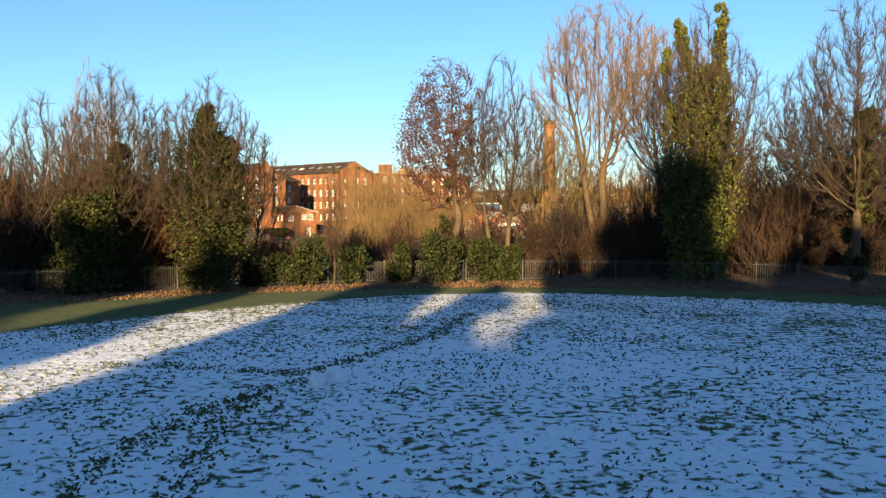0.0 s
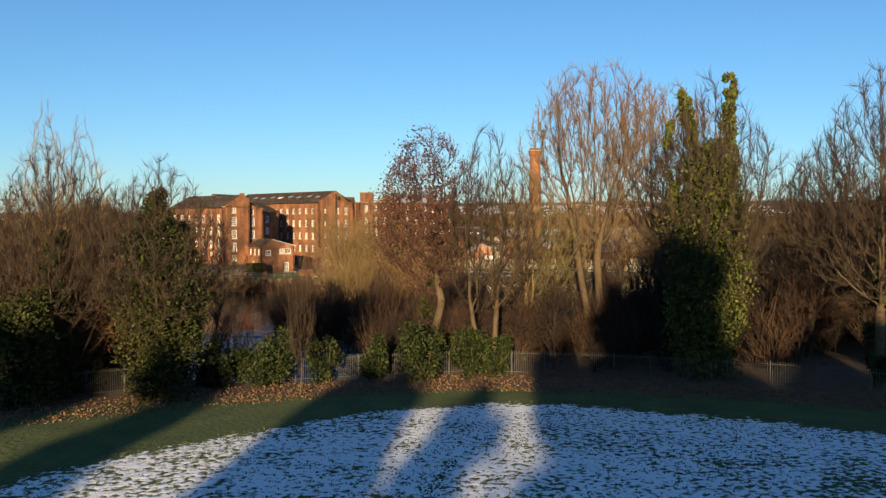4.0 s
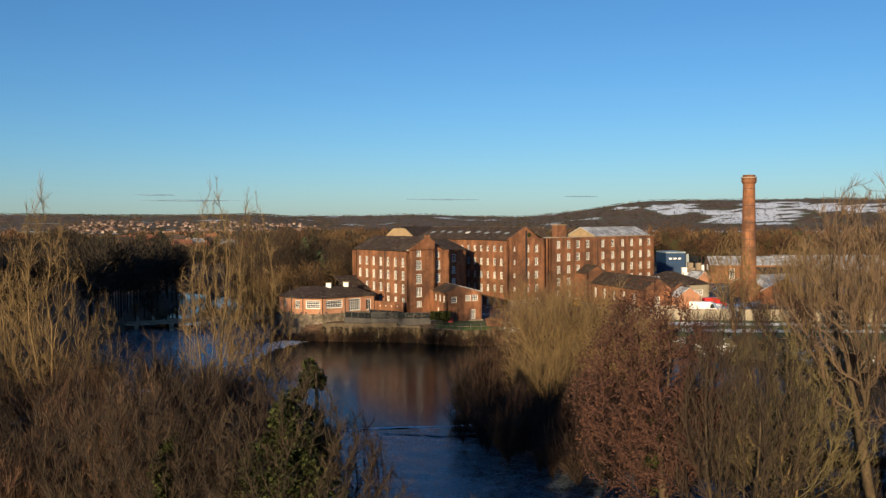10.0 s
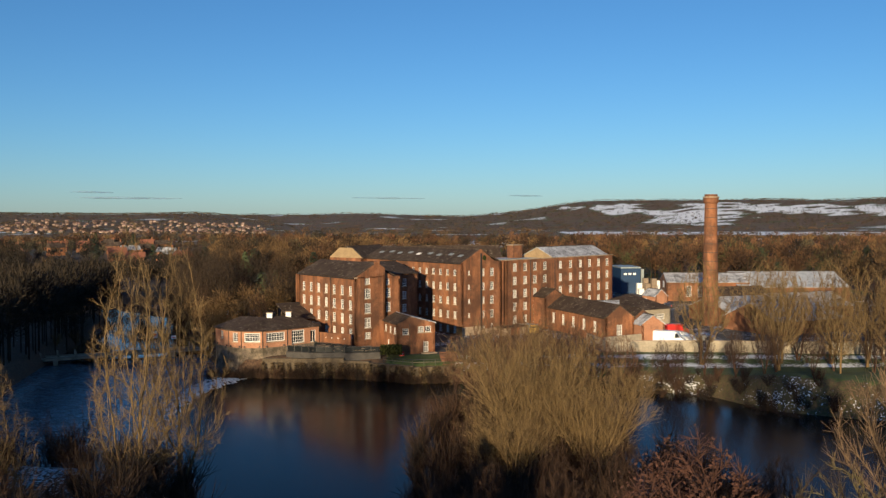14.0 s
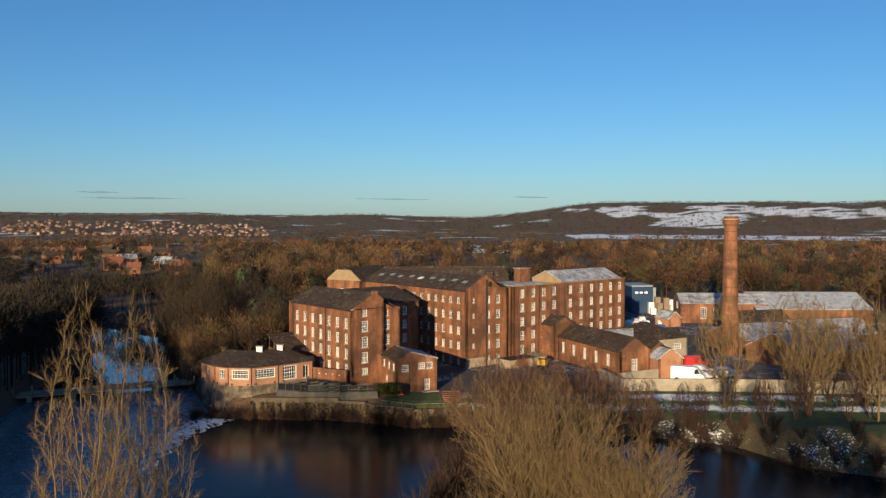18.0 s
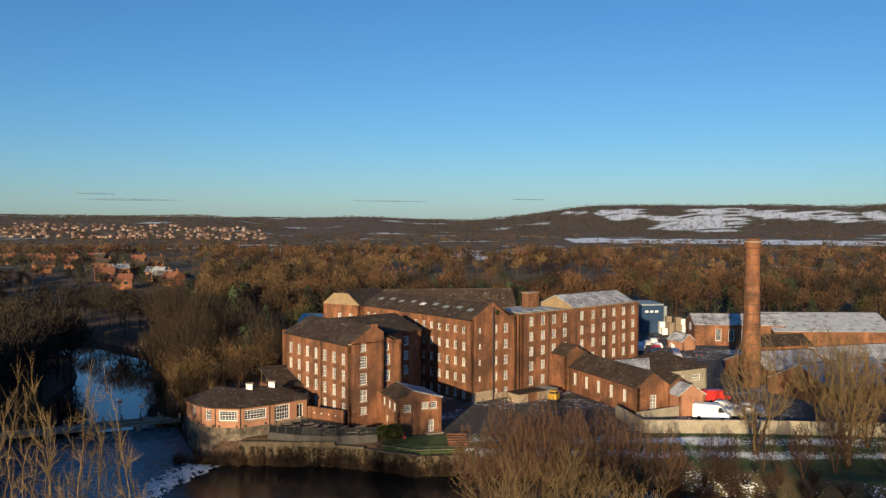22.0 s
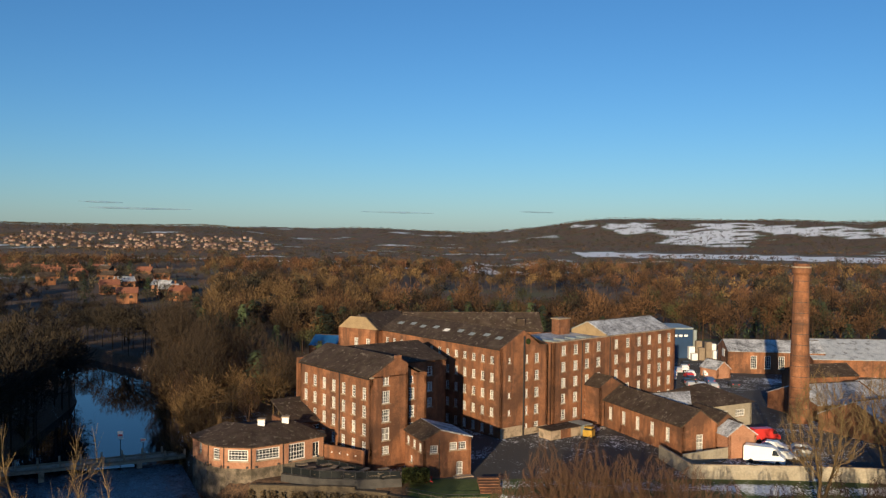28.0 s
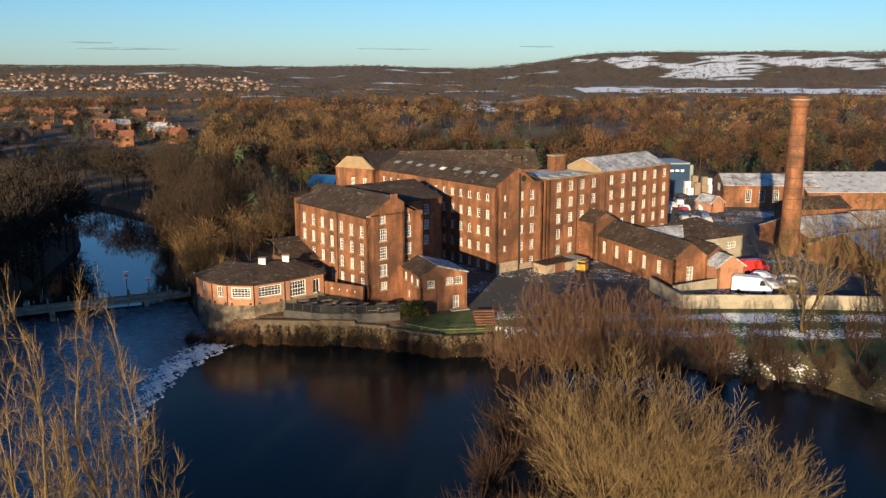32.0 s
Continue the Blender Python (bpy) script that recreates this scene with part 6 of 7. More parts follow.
# willow on the island and the bushes round it
plant("willow", T_WILLOW, 22.5, -60.5, 0, 0.98, "broad golden bare willow on the island", z=-5.4, sz=1.08)
plant("willow", T_WILLOW, 28.5, -66.0, 120, 0.85, "broad golden bare willow on the island", z=-5.4, sz=0.86)
plant("willow", T_WILLOW, 19.5, -69.0, 200, 0.6, "smaller golden willow at the island's edge", z=-5.6, sz=0.62)
for x, y, s in ((16, -84, 0.6), (21, -88, 0.72), (26, -92, 0.66), (31, -88, 0.75), (37, -90, 0.7), (41, -84, 0.62), (28, -82, 0.68), (34, -76, 0.6), (22, -78, 0.6)):
    plant("island_tree", T_YOUNG2, x, y, x * 41, s, "dark bare sapling on the low island", "island trees", z=-5.5)
for x, y, s, sz in ((27.6, -17.0, 0.9, 0.95), (31.6, -15.2, 0.95, 0.9), (35.4, -17.2, 0.9, 0.95), (39.5, -19.4, 0.9, 0.9), (23.4, -16.2, 0.85, 0.9), (43.0, -22.0, 0.85, 0.8), (24.0, -22.0, 0.80, 0.95), (19.2, -20.5, 0.62, 0.78), (29.0, -22.5, 0.75, 0.8), (33.5, -24.5, 0.6, 0.62), (21.6, -19.0, 0.9, 1.15), (26.6, -20.4, 0.95, 1.2), (31.0, -21.0, 0.85, 1.05), (36.0, -22.6, 0.8, 0.95), (16.8, -18.6, 0.6, 0.8)):
    plant("willow_sapling", T_SAP, x, y, x * 30, s, "thin reddish sapling on the mill bank", "mill bank saplings", z=-5.6, sz=sz)
for x, y, s in ((46, -16.5, 0.5), (50.5, -17.5, 0.62), (54, -15.5, 0.45), (57.5, -18, 0.6), (63, -17, 0.55), (67, -19, 0.7), (70, -16.5, 0.6), (75, -19, 0.65), (80, -16, 0.6), (85, -19.5, 0.7), (52, -21, 0.6), (61, -22, 0.65)):
    plant("bank_shrub", T_YOUNG2, x, y, x * 53, s, "dark bare shrub at the lawn's river edge", "lawn edge shrubs")
plant("tree", T_GOLD, 60.3, -8.6, 0, 1.3, "bare golden ash tree beside the yard wall", sz=1.28)
for x, y, s in ((74.5, -8, 1.15), (78.5, -6, 1.05), (83, -9, 1.2), (88, -12, 1.15), (93, -8, 1.2), (98, -14, 1.1), (104, -18, 1.2), (79, -20, 0.9), (110, -12, 1.2), (86, -24, 1.0), (71.5, -14, 1.0), (76, 4, 1.1), (82, 6, 1.0), (90, 4, 1.15), (96, 2, 1.1), (101, -4, 1.15), (107, 2, 1.1), (92, -18, 1.0)):
    plant("park_tree", T_GOLD if int(x) % 3 else T_YOUNG2, x, y, x * 17, s * 1.05, "bare young tree on the snowy river lawn", "lawn trees")
for x, y, s in ((-34, 31, 1.0), (-39, 40, 1.1), (-33, 39, 1.0), (-42, 50, 1.2), (-36, 52, 1.1), (-28, 47, 1.0), (-44, 62, 1.25), (-36, 64, 1.2), (-27, 58, 1.1), (-46, 74, 1.3), (-18, 34, 0.95), (-22, 27, 0.85), (-17, 44, 1.0), (-48, 84, 1.2), (-54, 96, 1.2)):
    plant("riverside_tree", T_SPREAD if int(x) % 3 == 0 else T_YOUNG2, x, y, x * 23, s * 0.8, "dense bare tree between river and mill", "trees by the bridge")

# evergreen laurels along the railing
for i, (x, y, w, h) in enumerate(((8.0, -128.6, 1.5, 2.9), (11.8, -128.9, 1.7, 3.5), (15.4, -128.8, 1.4, 3.3), (18.9, -128.9, 1.2, 3.0), (22.4, -129.2, 1.9, 3.7), (25.6, -128.9, 1.5, 3.2), (28.0, -128.6, 1.4, 2.9), (9.6, -127.6, 1.2, 2.4), (-0.5, -129.2, 1.5, 2.4), (-6.0, -130.6, 1.6, 2.6))):
    x, y = near_bank(x, y)
    ob = tagged(empty("laurel_bush", x, y, on_ground(x, y)), "glossy evergreen laurel bush in front of the railing", "bush", "laurel bushes")
    q = ivy_points(70 + i, 2300, 0.5, h * 0.8, lambda z, w=w: w * 0.72, lambda z: (0, 0), 20)
    p = new("foliage", leaves(70 + i, q, 0.12, LAUREL, "foliage"))
    p.parent = ob
    for k in range(6):
        v, f = tubes([(0.1 * k, 0, -0.3, math.cos(k * 1.7) * w * 0.6, math.sin(k * 1.7) * w * 0.6, h * 0.7, 0.05, 0.02)], 5)
        p = new("stem", fast_mesh("stem", v, f, BARK))
        p.parent = ob
sp = tagged(empty("sapling", 10.1, -133.6, on_ground(10.1, -133.6)), "thin staked sapling beside the railing", "tree")
for me in T_YOUNG:
    p = new(me.name.split(".")[0], me)
    p.parent = sp
sp.scale = (0.3, 0.3, 0.62)
hedge = tagged(empty("hedge", 4.6, -1.6, -2.0), "clipped dark green hedge beside the terrace", "hedge")
q = np.random.default_rng(3).uniform((-0.2, -1.6, 0), (3.6, 1.4, 1.5), (3600, 3))
p = new("foliage", leaves(99, q, 0.16, LEAF, "foliage"))
p.parent = hedge

# railings along the near bank
fence = tagged(empty("metal_fence", 0, 0, 0), "grey steel vertical-bar fence along the bank", "fence")
bar = bmesh.new()
add_box(bar, -0.012, -0.012, 0, 0.012, 0.012, 1.55)
bar_me = bpy.data.meshes.new("bar")
bar.to_mesh(bar_me)
bar.free()
STEEL = material("galvanised_steel", (0.06, 0.06, 0.055), (0.11, 0.11, 0.10), 3.0, 0.5, 0.05, metal=0.5)
bar_me.materials.append(STEEL)
bx = -34.0
far_v, far_f = [], []
count = 0
while bx < 66:
    by = float(fence_line(np.array(bx))) + 3.6
    bz = on_ground(bx, by)
    if (40 < bx < 56 or 12 < bx < 26) and count < 290:
        b = new("bar", bar_me)
        b.parent = fence
        b.location = (bx, by, bz)
        count += 1
    else:
        far_v.append((bx, by, bz, bx, by, bz + 1.55, 0.013, 0.013))
    bx += 0.115
v, f = tubes(far_v, 4)
p = new("infill", fast_mesh("infill", v, f, STEEL))
p.parent = fence
tagged(p, kind="stuff")
rails, posts = [], []
for i in range(-17, 33):
    a, b = i * 2.0, i * 2.0 + 2.0
    ya, yb = float(fence_line(np.array(a))) + 3.6, float(fence_line(np.array(b))) + 3.6
    za, zb = on_ground(a, ya), on_ground(b, yb)
    v, f = tubes([(a, ya, za, a, ya, za + 1.6, 0.04, 0.04)], 4)
    p = new("post", fast_mesh("post", v, f, STEEL))
    p.parent = fence
    for h in (0.18, 1.4):
        v, f = tubes([(a, ya, za + h, b, yb, zb + h, 0.022, 0.022)], 4)
        p = new("rail", fast_mesh("rail", v, f, STEEL))
        p.parent = fence


# ---- undergrowth and woods (stuff) ----
def mesh_arrays(me):
    v = np.zeros(len(me.vertices) * 3, np.float32)
    me.vertices.foreach_get("co", v)
    f = np.zeros(len(me.loops), np.int32)
    me.loops.foreach_get("vertex_index", f)
    return v.reshape(-1, 3), f.reshape(-1, 4)


def scatter(name, meshes, xs, ys, scales, mat, label, category, seed=0, zs=None, zscale=1.0):
    """One joined object of many turned and scaled copies."""
    rng = np.random.default_rng(seed)
    vs, fs, n = [], [], 0
    arrays = [mesh_arrays(m) if not isinstance(m, tuple) else m for m in meshes]
    zz = ground_height(np.array(xs), np.array(ys)) if zs is None else zs
    for i, (x, y, s, z) in enumerate(zip(xs, ys, scales, zz)):
        v, f = arrays[i % len(arrays)]
        a = rng.uniform(0, 2 * np.pi)
        c, d = np.cos(a) * s, np.sin(a) * s
        w = np.stack([v[:, 0] * c - v[:, 1] * d + x, v[:, 0] * d + v[:, 1] * c + y, v[:, 2] * s * zscale * rng.uniform(0.85, 1.15) + z], 1)
        vs.append(w)
        fs.append(f + n)
        n += len(v)
    me = fast_mesh(name, np.concatenate(vs), np.concatenate(fs), mat)
    tone = np.repeat(np.random.default_rng(seed + 500).uniform(0, 1, len(vs)), [len(w) for w in vs])
    me.attributes.new("tone", "FLOAT", "POINT").data.foreach_set("value", tone.astype(np.float32))
    return tagged(new(name, me), label, category, kind="stuff")


def tone_variation(m, lo=0.12, hi=1.75):
    """Let each plant of a joined wood differ in tone."""
    n, l = m.node_tree.nodes, m.node_tree.links
    b = n["Principled BSDF"]
    src = b.inputs["Base Color"].links[0].from_socket
    at, mr, mx = n.new("ShaderNodeAttribute"), n.new("ShaderNodeMapRange"), n.new("ShaderNodeMix")
    at.attribute_name = "tone"
    mr.inputs[3].default_value, mr.inputs[4].default_value = lo, hi
    l.new(at.outputs["Fac"], mr.inputs[0])
    mx.data_type, mx.blend_type = "RGBA", "MULTIPLY"
    mx.inputs[0].default_value = 1.0
    l.new(src, mx.inputs[6])
    l.new(mr.outputs[0], mx.inputs[7])
    l.new(mx.outputs[2], b.inputs["Base Color"])
    return m


def island_variation(m, lo=0.7, hi=1.35):
    """Let separate islands of a joined mesh differ in tone."""
    n, l = m.node_tree.nodes, m.node_tree.links
    b = n["Principled BSDF"]
    src = b.inputs["Base Color"].links[0].from_socket
    geo = n.new("ShaderNodeNewGeometry")
    mr = n.new("ShaderNodeMapRange")
    mr.inputs[3].default_value, mr.inputs[4].default_value = lo, hi
    l.new(geo.outputs["Random Per Island"], mr.inputs[0])
    mx = n.new("ShaderNodeMix")
    mx.data_type, mx.blend_type = "RGBA", "MULTIPLY"
    mx.inputs[0].default_value = 1.0
    l.new(src, mx.inputs[6])
    l.new(mr.outputs[0], mx.inputs[7])
    l.new(mx.outputs[2], b.inputs["Base Color"])
    return m


island_variation(LEAF, 0.45, 1.5)
island_variation(LAUREL, 0.45, 1.5)
island_variation(IVY_LIT, 0.45, 1.5)
WOOD_BROWN = material("winter_wood", (0.030, 0.015, 0.005), (0.098, 0.049, 0.017), 0.03, 0.95, 0.0, fine=20)
# Near-black copy of the wood colour: shade on the banks is painted in.
WOOD_SHADE = material("shade_toned_wood", (0.008, 0.006, 0.003), (0.030, 0.020, 0.009), 0.03, 0.95, 0.0, fine=20)
WOOD_GOLD = material("golden_wood", (0.056, 0.032, 0.011), (0.140, 0.086, 0.030), 0.03, 0.95, 0.0, fine=20)
EVERGREEN = material("evergreen_wood", (0.022, 0.034, 0.012), (0.06, 0.075, 0.026), 0.05, 0.9, 0.0, fine=20)
UNDER = material("bramble_stems", (0.012, 0.0065, 0.0035), (0.048, 0.024, 0.010), 0.5, 0.95, 0.0)

for wood_mat in (WOOD_BROWN, WOOD_SHADE, WOOD_GOLD, EVERGREEN, UNDER):
    tone_variation(wood_mat)


def wood_tree(seed, twigs, spread=3.4, height=12.0, ribbon=0.05, up=0.5, boughs=9, low=0.62):
    """A light woodland tree: a trunk, limbs and a cloud of upward twigs as thin blades."""
    rng = np.random.default_rng(seed)
    segs = [(0, 0, -0.5, 0, 0, height * 0.6, 0.16, 0.10)]
    n = 7 + boughs
    d = rng.normal(0, 1, (n, 3))
    d[:, 2] = np.abs(d[:, 2]) - 0.45
    d /= np.linalg.norm(d, axis=1, keepdims=True)
    size = np.array([spread, spread, height * (1.0 - low)])
    knot = np.array([0, 0, height * low]) + d * rng.uniform(0.35, 0.8, (n, 1)) * size
    for e in knot if boughs else ():
        segs.append((0, 0, max(0.5, e[2] - height * 0.22), *e, 0.08, 0.03))
    v, f = tubes(segs, 3)
    k = rng.integers(0, n, twigs)
    puff = rng.normal(0, 1, (twigs, 3))
    puff /= np.linalg.norm(puff, axis=1, keepdims=True)
    c = knot[k] + puff * rng.uniform(0.15, 1, (twigs, 1)) ** 0.5 * size * rng.uniform(0.26, 0.46, n)[k][:, None]
    w = puff * 0.7 + d[k] * 0.5 + np.array([0, 0, up]) + rng.normal(0, 0.3, (twigs, 3))
    w /= np.linalg.norm(w, axis=1, keepdims=True)
    ln = rng.uniform(0.45, 1.2, (twigs, 1))
    side = np.cross(w, rng.normal(0, 1, (twigs, 3)))
    side /= np.linalg.norm(side, axis=1, keepdims=True)
    q = np.stack([c - side * ribbon, c + side * ribbon, c + w * ln + side * ribbon * 0.3, c + w * ln - side * ribbon * 0.3], 1).reshape(-1, 3)
    g = np.arange(twigs * 4).reshape(-1, 4) + len(v)
    return np.concatenate([v, q]).astype(np.float32), np.concatenate([f, g]).astype(np.int32)


wr = np.random.default_rng(77)


def region(n, x0, x1, y0, y1, keep):
    x, y = wr.uniform(x0, x1, n), wr.uniform(y0, y1, n)
    k = keep(x, y)
    return x[k], y[k]


river_clear = lambda x, y, d: poly_dist(x, y, RIVER) > d  # noqa: E731
# wood edge behind the works, nearest
MID = [wood_tree(i, 420, 4.6, 13, 0.095) for i in range(6)]
x, y = region(1500, -45, 330, 120, 230, lambda x, y: river_clear(x, y, 4) & (y > 128 - 0.02 * x + 8 * np.sin(x * 0.07)) & ((x < 62) | (x > 96) | (y > 150)))
scatter("woodland", MID, x[:430], y[:430], wr.uniform(0.6, 1.25, 430), WOOD_BROWN, "brown leafless woodland behind the mills", "woodland", 1)
def settled(x, y):
    """Where the hillside houses stand."""
    t = np.clip(((x + 105) * -195 + (y - 265) * 300) / (195 ** 2 + 300 ** 2), 0, 1)
    return np.hypot(x + 105 + 195 * t, y - 265 - 300 * t) < 38


def low_growth(x, y):
    """Young trees in front of the houses."""
    az = np.degrees(np.arctan2(x - 6, y + 123))
    return 1 - 0.6 * smoothstep(125, 175, y) * smoothstep(-26, -24, az) * smoothstep(-12, -14, az)


OLIVE = tone_variation(material("ivied_wood", (0.020, 0.022, 0.006), (0.062, 0.060, 0.018), 0.05, 0.95, 0.0, fine=20))
scatter("woodland_ivied", MID, x[430:620], y[430:620], wr.uniform(0.55, 1.1, len(x[430:620])), OLIVE, "olive ivy-clad trees in the wood behind the mills", "woodland", 26)
# left bank wood
x, y = region(1600, -190, -60, -60, 330, lambda x, y: river_clear(x, y, 1.5) & ~settled(x, y))
m = min(460, len(x))
scatter("woodland_west", MID, x[:m], y[:m], wr.uniform(0.75, 1.15, m) * low_growth(x[:m], y[:m]), WOOD_SHADE, "leafless wood along the far river bank, shade put into its colour", "woodland", 2)
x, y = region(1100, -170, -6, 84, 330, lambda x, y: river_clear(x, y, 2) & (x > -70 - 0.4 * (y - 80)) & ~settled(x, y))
# Trees left of this bearing take the wood colour with shade painted in.
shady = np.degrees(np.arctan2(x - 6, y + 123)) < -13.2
scatter("woodland_bend", MID, x[shady], y[shady], wr.uniform(0.7, 1.1, shady.sum()) * low_growth(x[shady], y[shady]), WOOD_SHADE, "trees round the river bend, coloured dark as if shaded", "woodland", 22)
x, y = x[~shady], y[~shady]
k = ~((x > -60) & (y < 125))
x, y = x[k], y[k]
m = min(150, len(x))
scatter("woodland_river", MID, x[:m], y[:m], wr.uniform(0.8, 1.2, m) * low_growth(x[:m], y[:m]), WOOD_GOLD, "golden-brown trees along the river bend", "woodland", 3)
x, y = region(700, -60, -14, 26, 120, lambda x, y: river_clear(x, y, 0.8) & (x < -17 - 0.05 * (y - 30)) & (x > -66))
k = ~((x > -40) & (y > 66))
x, y = x[k], y[k]
m = min(120, len(x))
BUSHY = [wood_tree(70 + i, 620, 3.4, 9.5, 0.05, 0.45, low=0.52) for i in range(3)]
scatter("riverside_thicket", BUSHY, x[:m], y[:m], wr.uniform(0.7, 1.05, m), WOOD_GOLD, "rounded golden-brown thicket along the upper river", "woodland", 21)
# right-hand woods
x, y = region(700, 118, 300, -60, 130, lambda x, y: river_clear(x, y, 4) & (x > 128 + 0.1 * y))
m = min(230, len(x))
scatter("woodland_east", MID, x[:m], y[:m], wr.uniform(0.7, 1.15, m), WOOD_GOLD, "bare golden trees beyond the works", "woodland", 4)
# middle distance
LOW = [wood_tree(20 + i, 110, 3.9, 11, 0.28, boughs=3) for i in range(5)]
x, y = region(6500, -520, 760, 225, 760, lambda x, y: river_clear(x, y, 6) & (np.abs(x) < 130 + 0.55 * (y + 120)) & (fbm(x, y, 90) > -0.35) & ((np.hypot(x, y + 120) < 400) | (ground_cover(x, y)[0] < 0.4)) & ~settled(x, y))
m = min(2300, len(x))
WOOD_RED = material("russet_wood", (0.052, 0.024, 0.011), (0.125, 0.060, 0.026), 0.03, 0.95, 0.0, fine=20)
WOOD_DARK = material("dark_wood", (0.022, 0.019, 0.010), (0.058, 0.046, 0.023), 0.03, 0.95, 0.0, fine=20)
tone_variation(WOOD_RED)
tone_variation(WOOD_DARK)
vs = wr.uniform(0.6, 1.3, m)
vs *= low_growth(x[:m], y[:m]) ** (y[:m] < 570)
tone = (fbm(x[:m], y[:m], 60, 3) + wr.normal(0, 0.35, m))
for nm, mt, lo, hi, what in (("valley_wood", WOOD_BROWN, -0.15, 0.3, "brown leafless"), ("valley_wood_golden", WOOD_GOLD, 0.3, 9, "golden bare"), ("valley_wood_russet", WOOD_RED, -0.5, -0.15, "russet bare"), ("valley_wood_dark", WOOD_DARK, -9, -0.5, "dark evergreen")):
    k = (tone >= lo) & (tone < hi)
    scatter(nm, LOW, x[:m][k], y[:m][k], vs[k], mt, f"{what} valley trees in the middle distance", "woodland", 5)
FAR = [wood_tree(40 + i, 24, 5.0, 8, 0.75, boughs=0) for i in range(4)]
x, y = region(26000, -1500, 1900, 700, 3300, lambda x, y: (np.abs(x) < 130 + 0.55 * (y + 120)) & (ground_cover(x, y)[0] < 0.35) & (fbm(x, y, 75) + 0.5 * fbm(x, y, 31, 2) > -0.25))
m = min(8000, len(x))
CLUMP = [wood_tree(44 + i, 34, 12.0, 8, 1.0, boughs=0) for i in range(3)]
fs = wr.uniform(0.6, 1.3, m) * (1 - 0.25 * smoothstep(1100, 2000, y[:m]))
tone = fbm(x[:m], y[:m], 55, 4) + wr.normal(0, 0.5, m)
for nm, mt, lo, hi, what in (("far_woods", WOOD_BROWN, -0.1, 0.55, "brown"), ("far_woods_dark", WOOD_DARK, -9, -0.1, "dark"), ("far_woods_golden", WOOD_GOLD, 0.55, 9, "golden")):
    k = (tone >= lo) & (tone < hi)
    scatter(nm, FAR + CLUMP, x[:m][k], y[:m][k], fs[k], mt, f"{what} far hedgerows and woods across the valley", "woodland", 6)

r_, a_ = wr.uniform(2250, 3250, 2400), np.radians(wr.uniform(1, 33, 2400))
scatter("hill_copses", FAR, np.sin(a_) * r_, np.cos(a_) * r_ - 120, wr.uniform(0.5, 1.25, 2400), WOOD_DARK, "dark copses and hedgerow trees on the far hill", "woodland", 36)


def conifer(seed, n):
    rng = np.random.default_rng(seed)
    z = rng.uniform(0.08, 1, n) ** 0.8
    a = rng.uniform(0, 2 * np.pi, n)
    r = (1 - z) * 0.34 * rng.uniform(0.5, 1.1, n) + 0.02
    c = np.stack([np.cos(a) * r, np.sin(a) * r, z], 1) * 11
    d = np.stack([np.cos(a), np.sin(a), np.full(n, -0.35)], 1) + rng.normal(0, 0.3, (n, 3))
    s = np.cross(d, [0, 0, 1.0]) * 0.32
    d *= 0.75
    q = np.stack([c - s, c + s, c + d + s * 0.3, c + d - s * 0.3], 1).reshape(-1, 3)
    v, f = tubes([(0, 0, -0.3, 0, 0, 9, 0.16, 0.04)], 4)
    return np.concatenate([v, q]).astype(np.float32), np.concatenate([f, np.arange(n * 4).reshape(-1, 4) + len(v)]).astype(np.int32)


CON = [conifer(60 + i, 240) for i in range(3)]
x, y = region(500, -60, 330, 122, 190, lambda x, y: (y > 124) & ((x < 62) | (x > 100)))
ex, ey = region(200, -62, 60, 121, 136, lambda x, y: river_clear(x, y, 5))
x, y = np.r_[ex[:55], x[:65]], np.r_[ey[:55], y[:65]]
x = np.r_[x[:120], -19, -14, -23, -150, -128, -96, -190, -160, -250, -120]
y = np.r_[y[:120], 58, 66, 40, 300, 240, 330, 420, 400, 500, 300]
scatter("evergreens", CON, x, y, wr.uniform(0.7, 1.2, len(x)), EVERGREEN, "dark green conifers at the wood edge", "trees", 7)

# tall wood left of the weir
x, y = region(600, -130, -52, -128, -58, lambda x, y: river_clear(x, y, 2) & (x < -50 - 0.15 * (y + 60)))
m = min(210, len(x))
scatter("woodland_spit", MID, x[:m], y[:m], wr.uniform(0.75, 1.15, m), WOOD_BROWN, "tall bare wood beside the weir", "woodland", 14)
# Unseen wood added out of view so its shadow darkens the far bank.
x, y = region(900, -150, -40, -112, -42, lambda x, y: river_clear(x, y, 2) & (x < -12 - 0.54 * (y + 165)))
m = min(170, len(x))
tall = wr.uniform(1.5, 1.9, m)
# A strip is left clear so sun still reaches the pavilion.
sun_gap = np.abs(x[:m] + 16 - 0.325 * y[:m]) > 8.5
scatter("shade_wood_southwest", MID, x[:m][sun_gap], y[:m][sun_gap], tall[sun_gap], WOOD_SHADE, "unseen tall dark wood added to shade the far bank", "woodland", 34)
# Unseen trees added off to the right, only to shade the river lawn.
for k in range(13):
    plant("bank_tree", T_SPREAD, 46 + k * 5.0, -112 + 5 * math.sin(k * 2.3), k * 77, 0.95 + 0.08 * math.sin(k * 1.7), "unseen tall bare tree added to shade the river lawn", "riverside trees")
by = np.arange(-12, 118, 1.5)
bx = np.interp(by, [-12, 8, 50, 64, 80, 98, 118], [-55, -57.5, -62, -64.5, -71.5, -96, -140]) - wr.uniform(0, 5, len(by))
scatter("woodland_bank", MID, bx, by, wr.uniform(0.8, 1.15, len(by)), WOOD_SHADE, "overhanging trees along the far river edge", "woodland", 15)
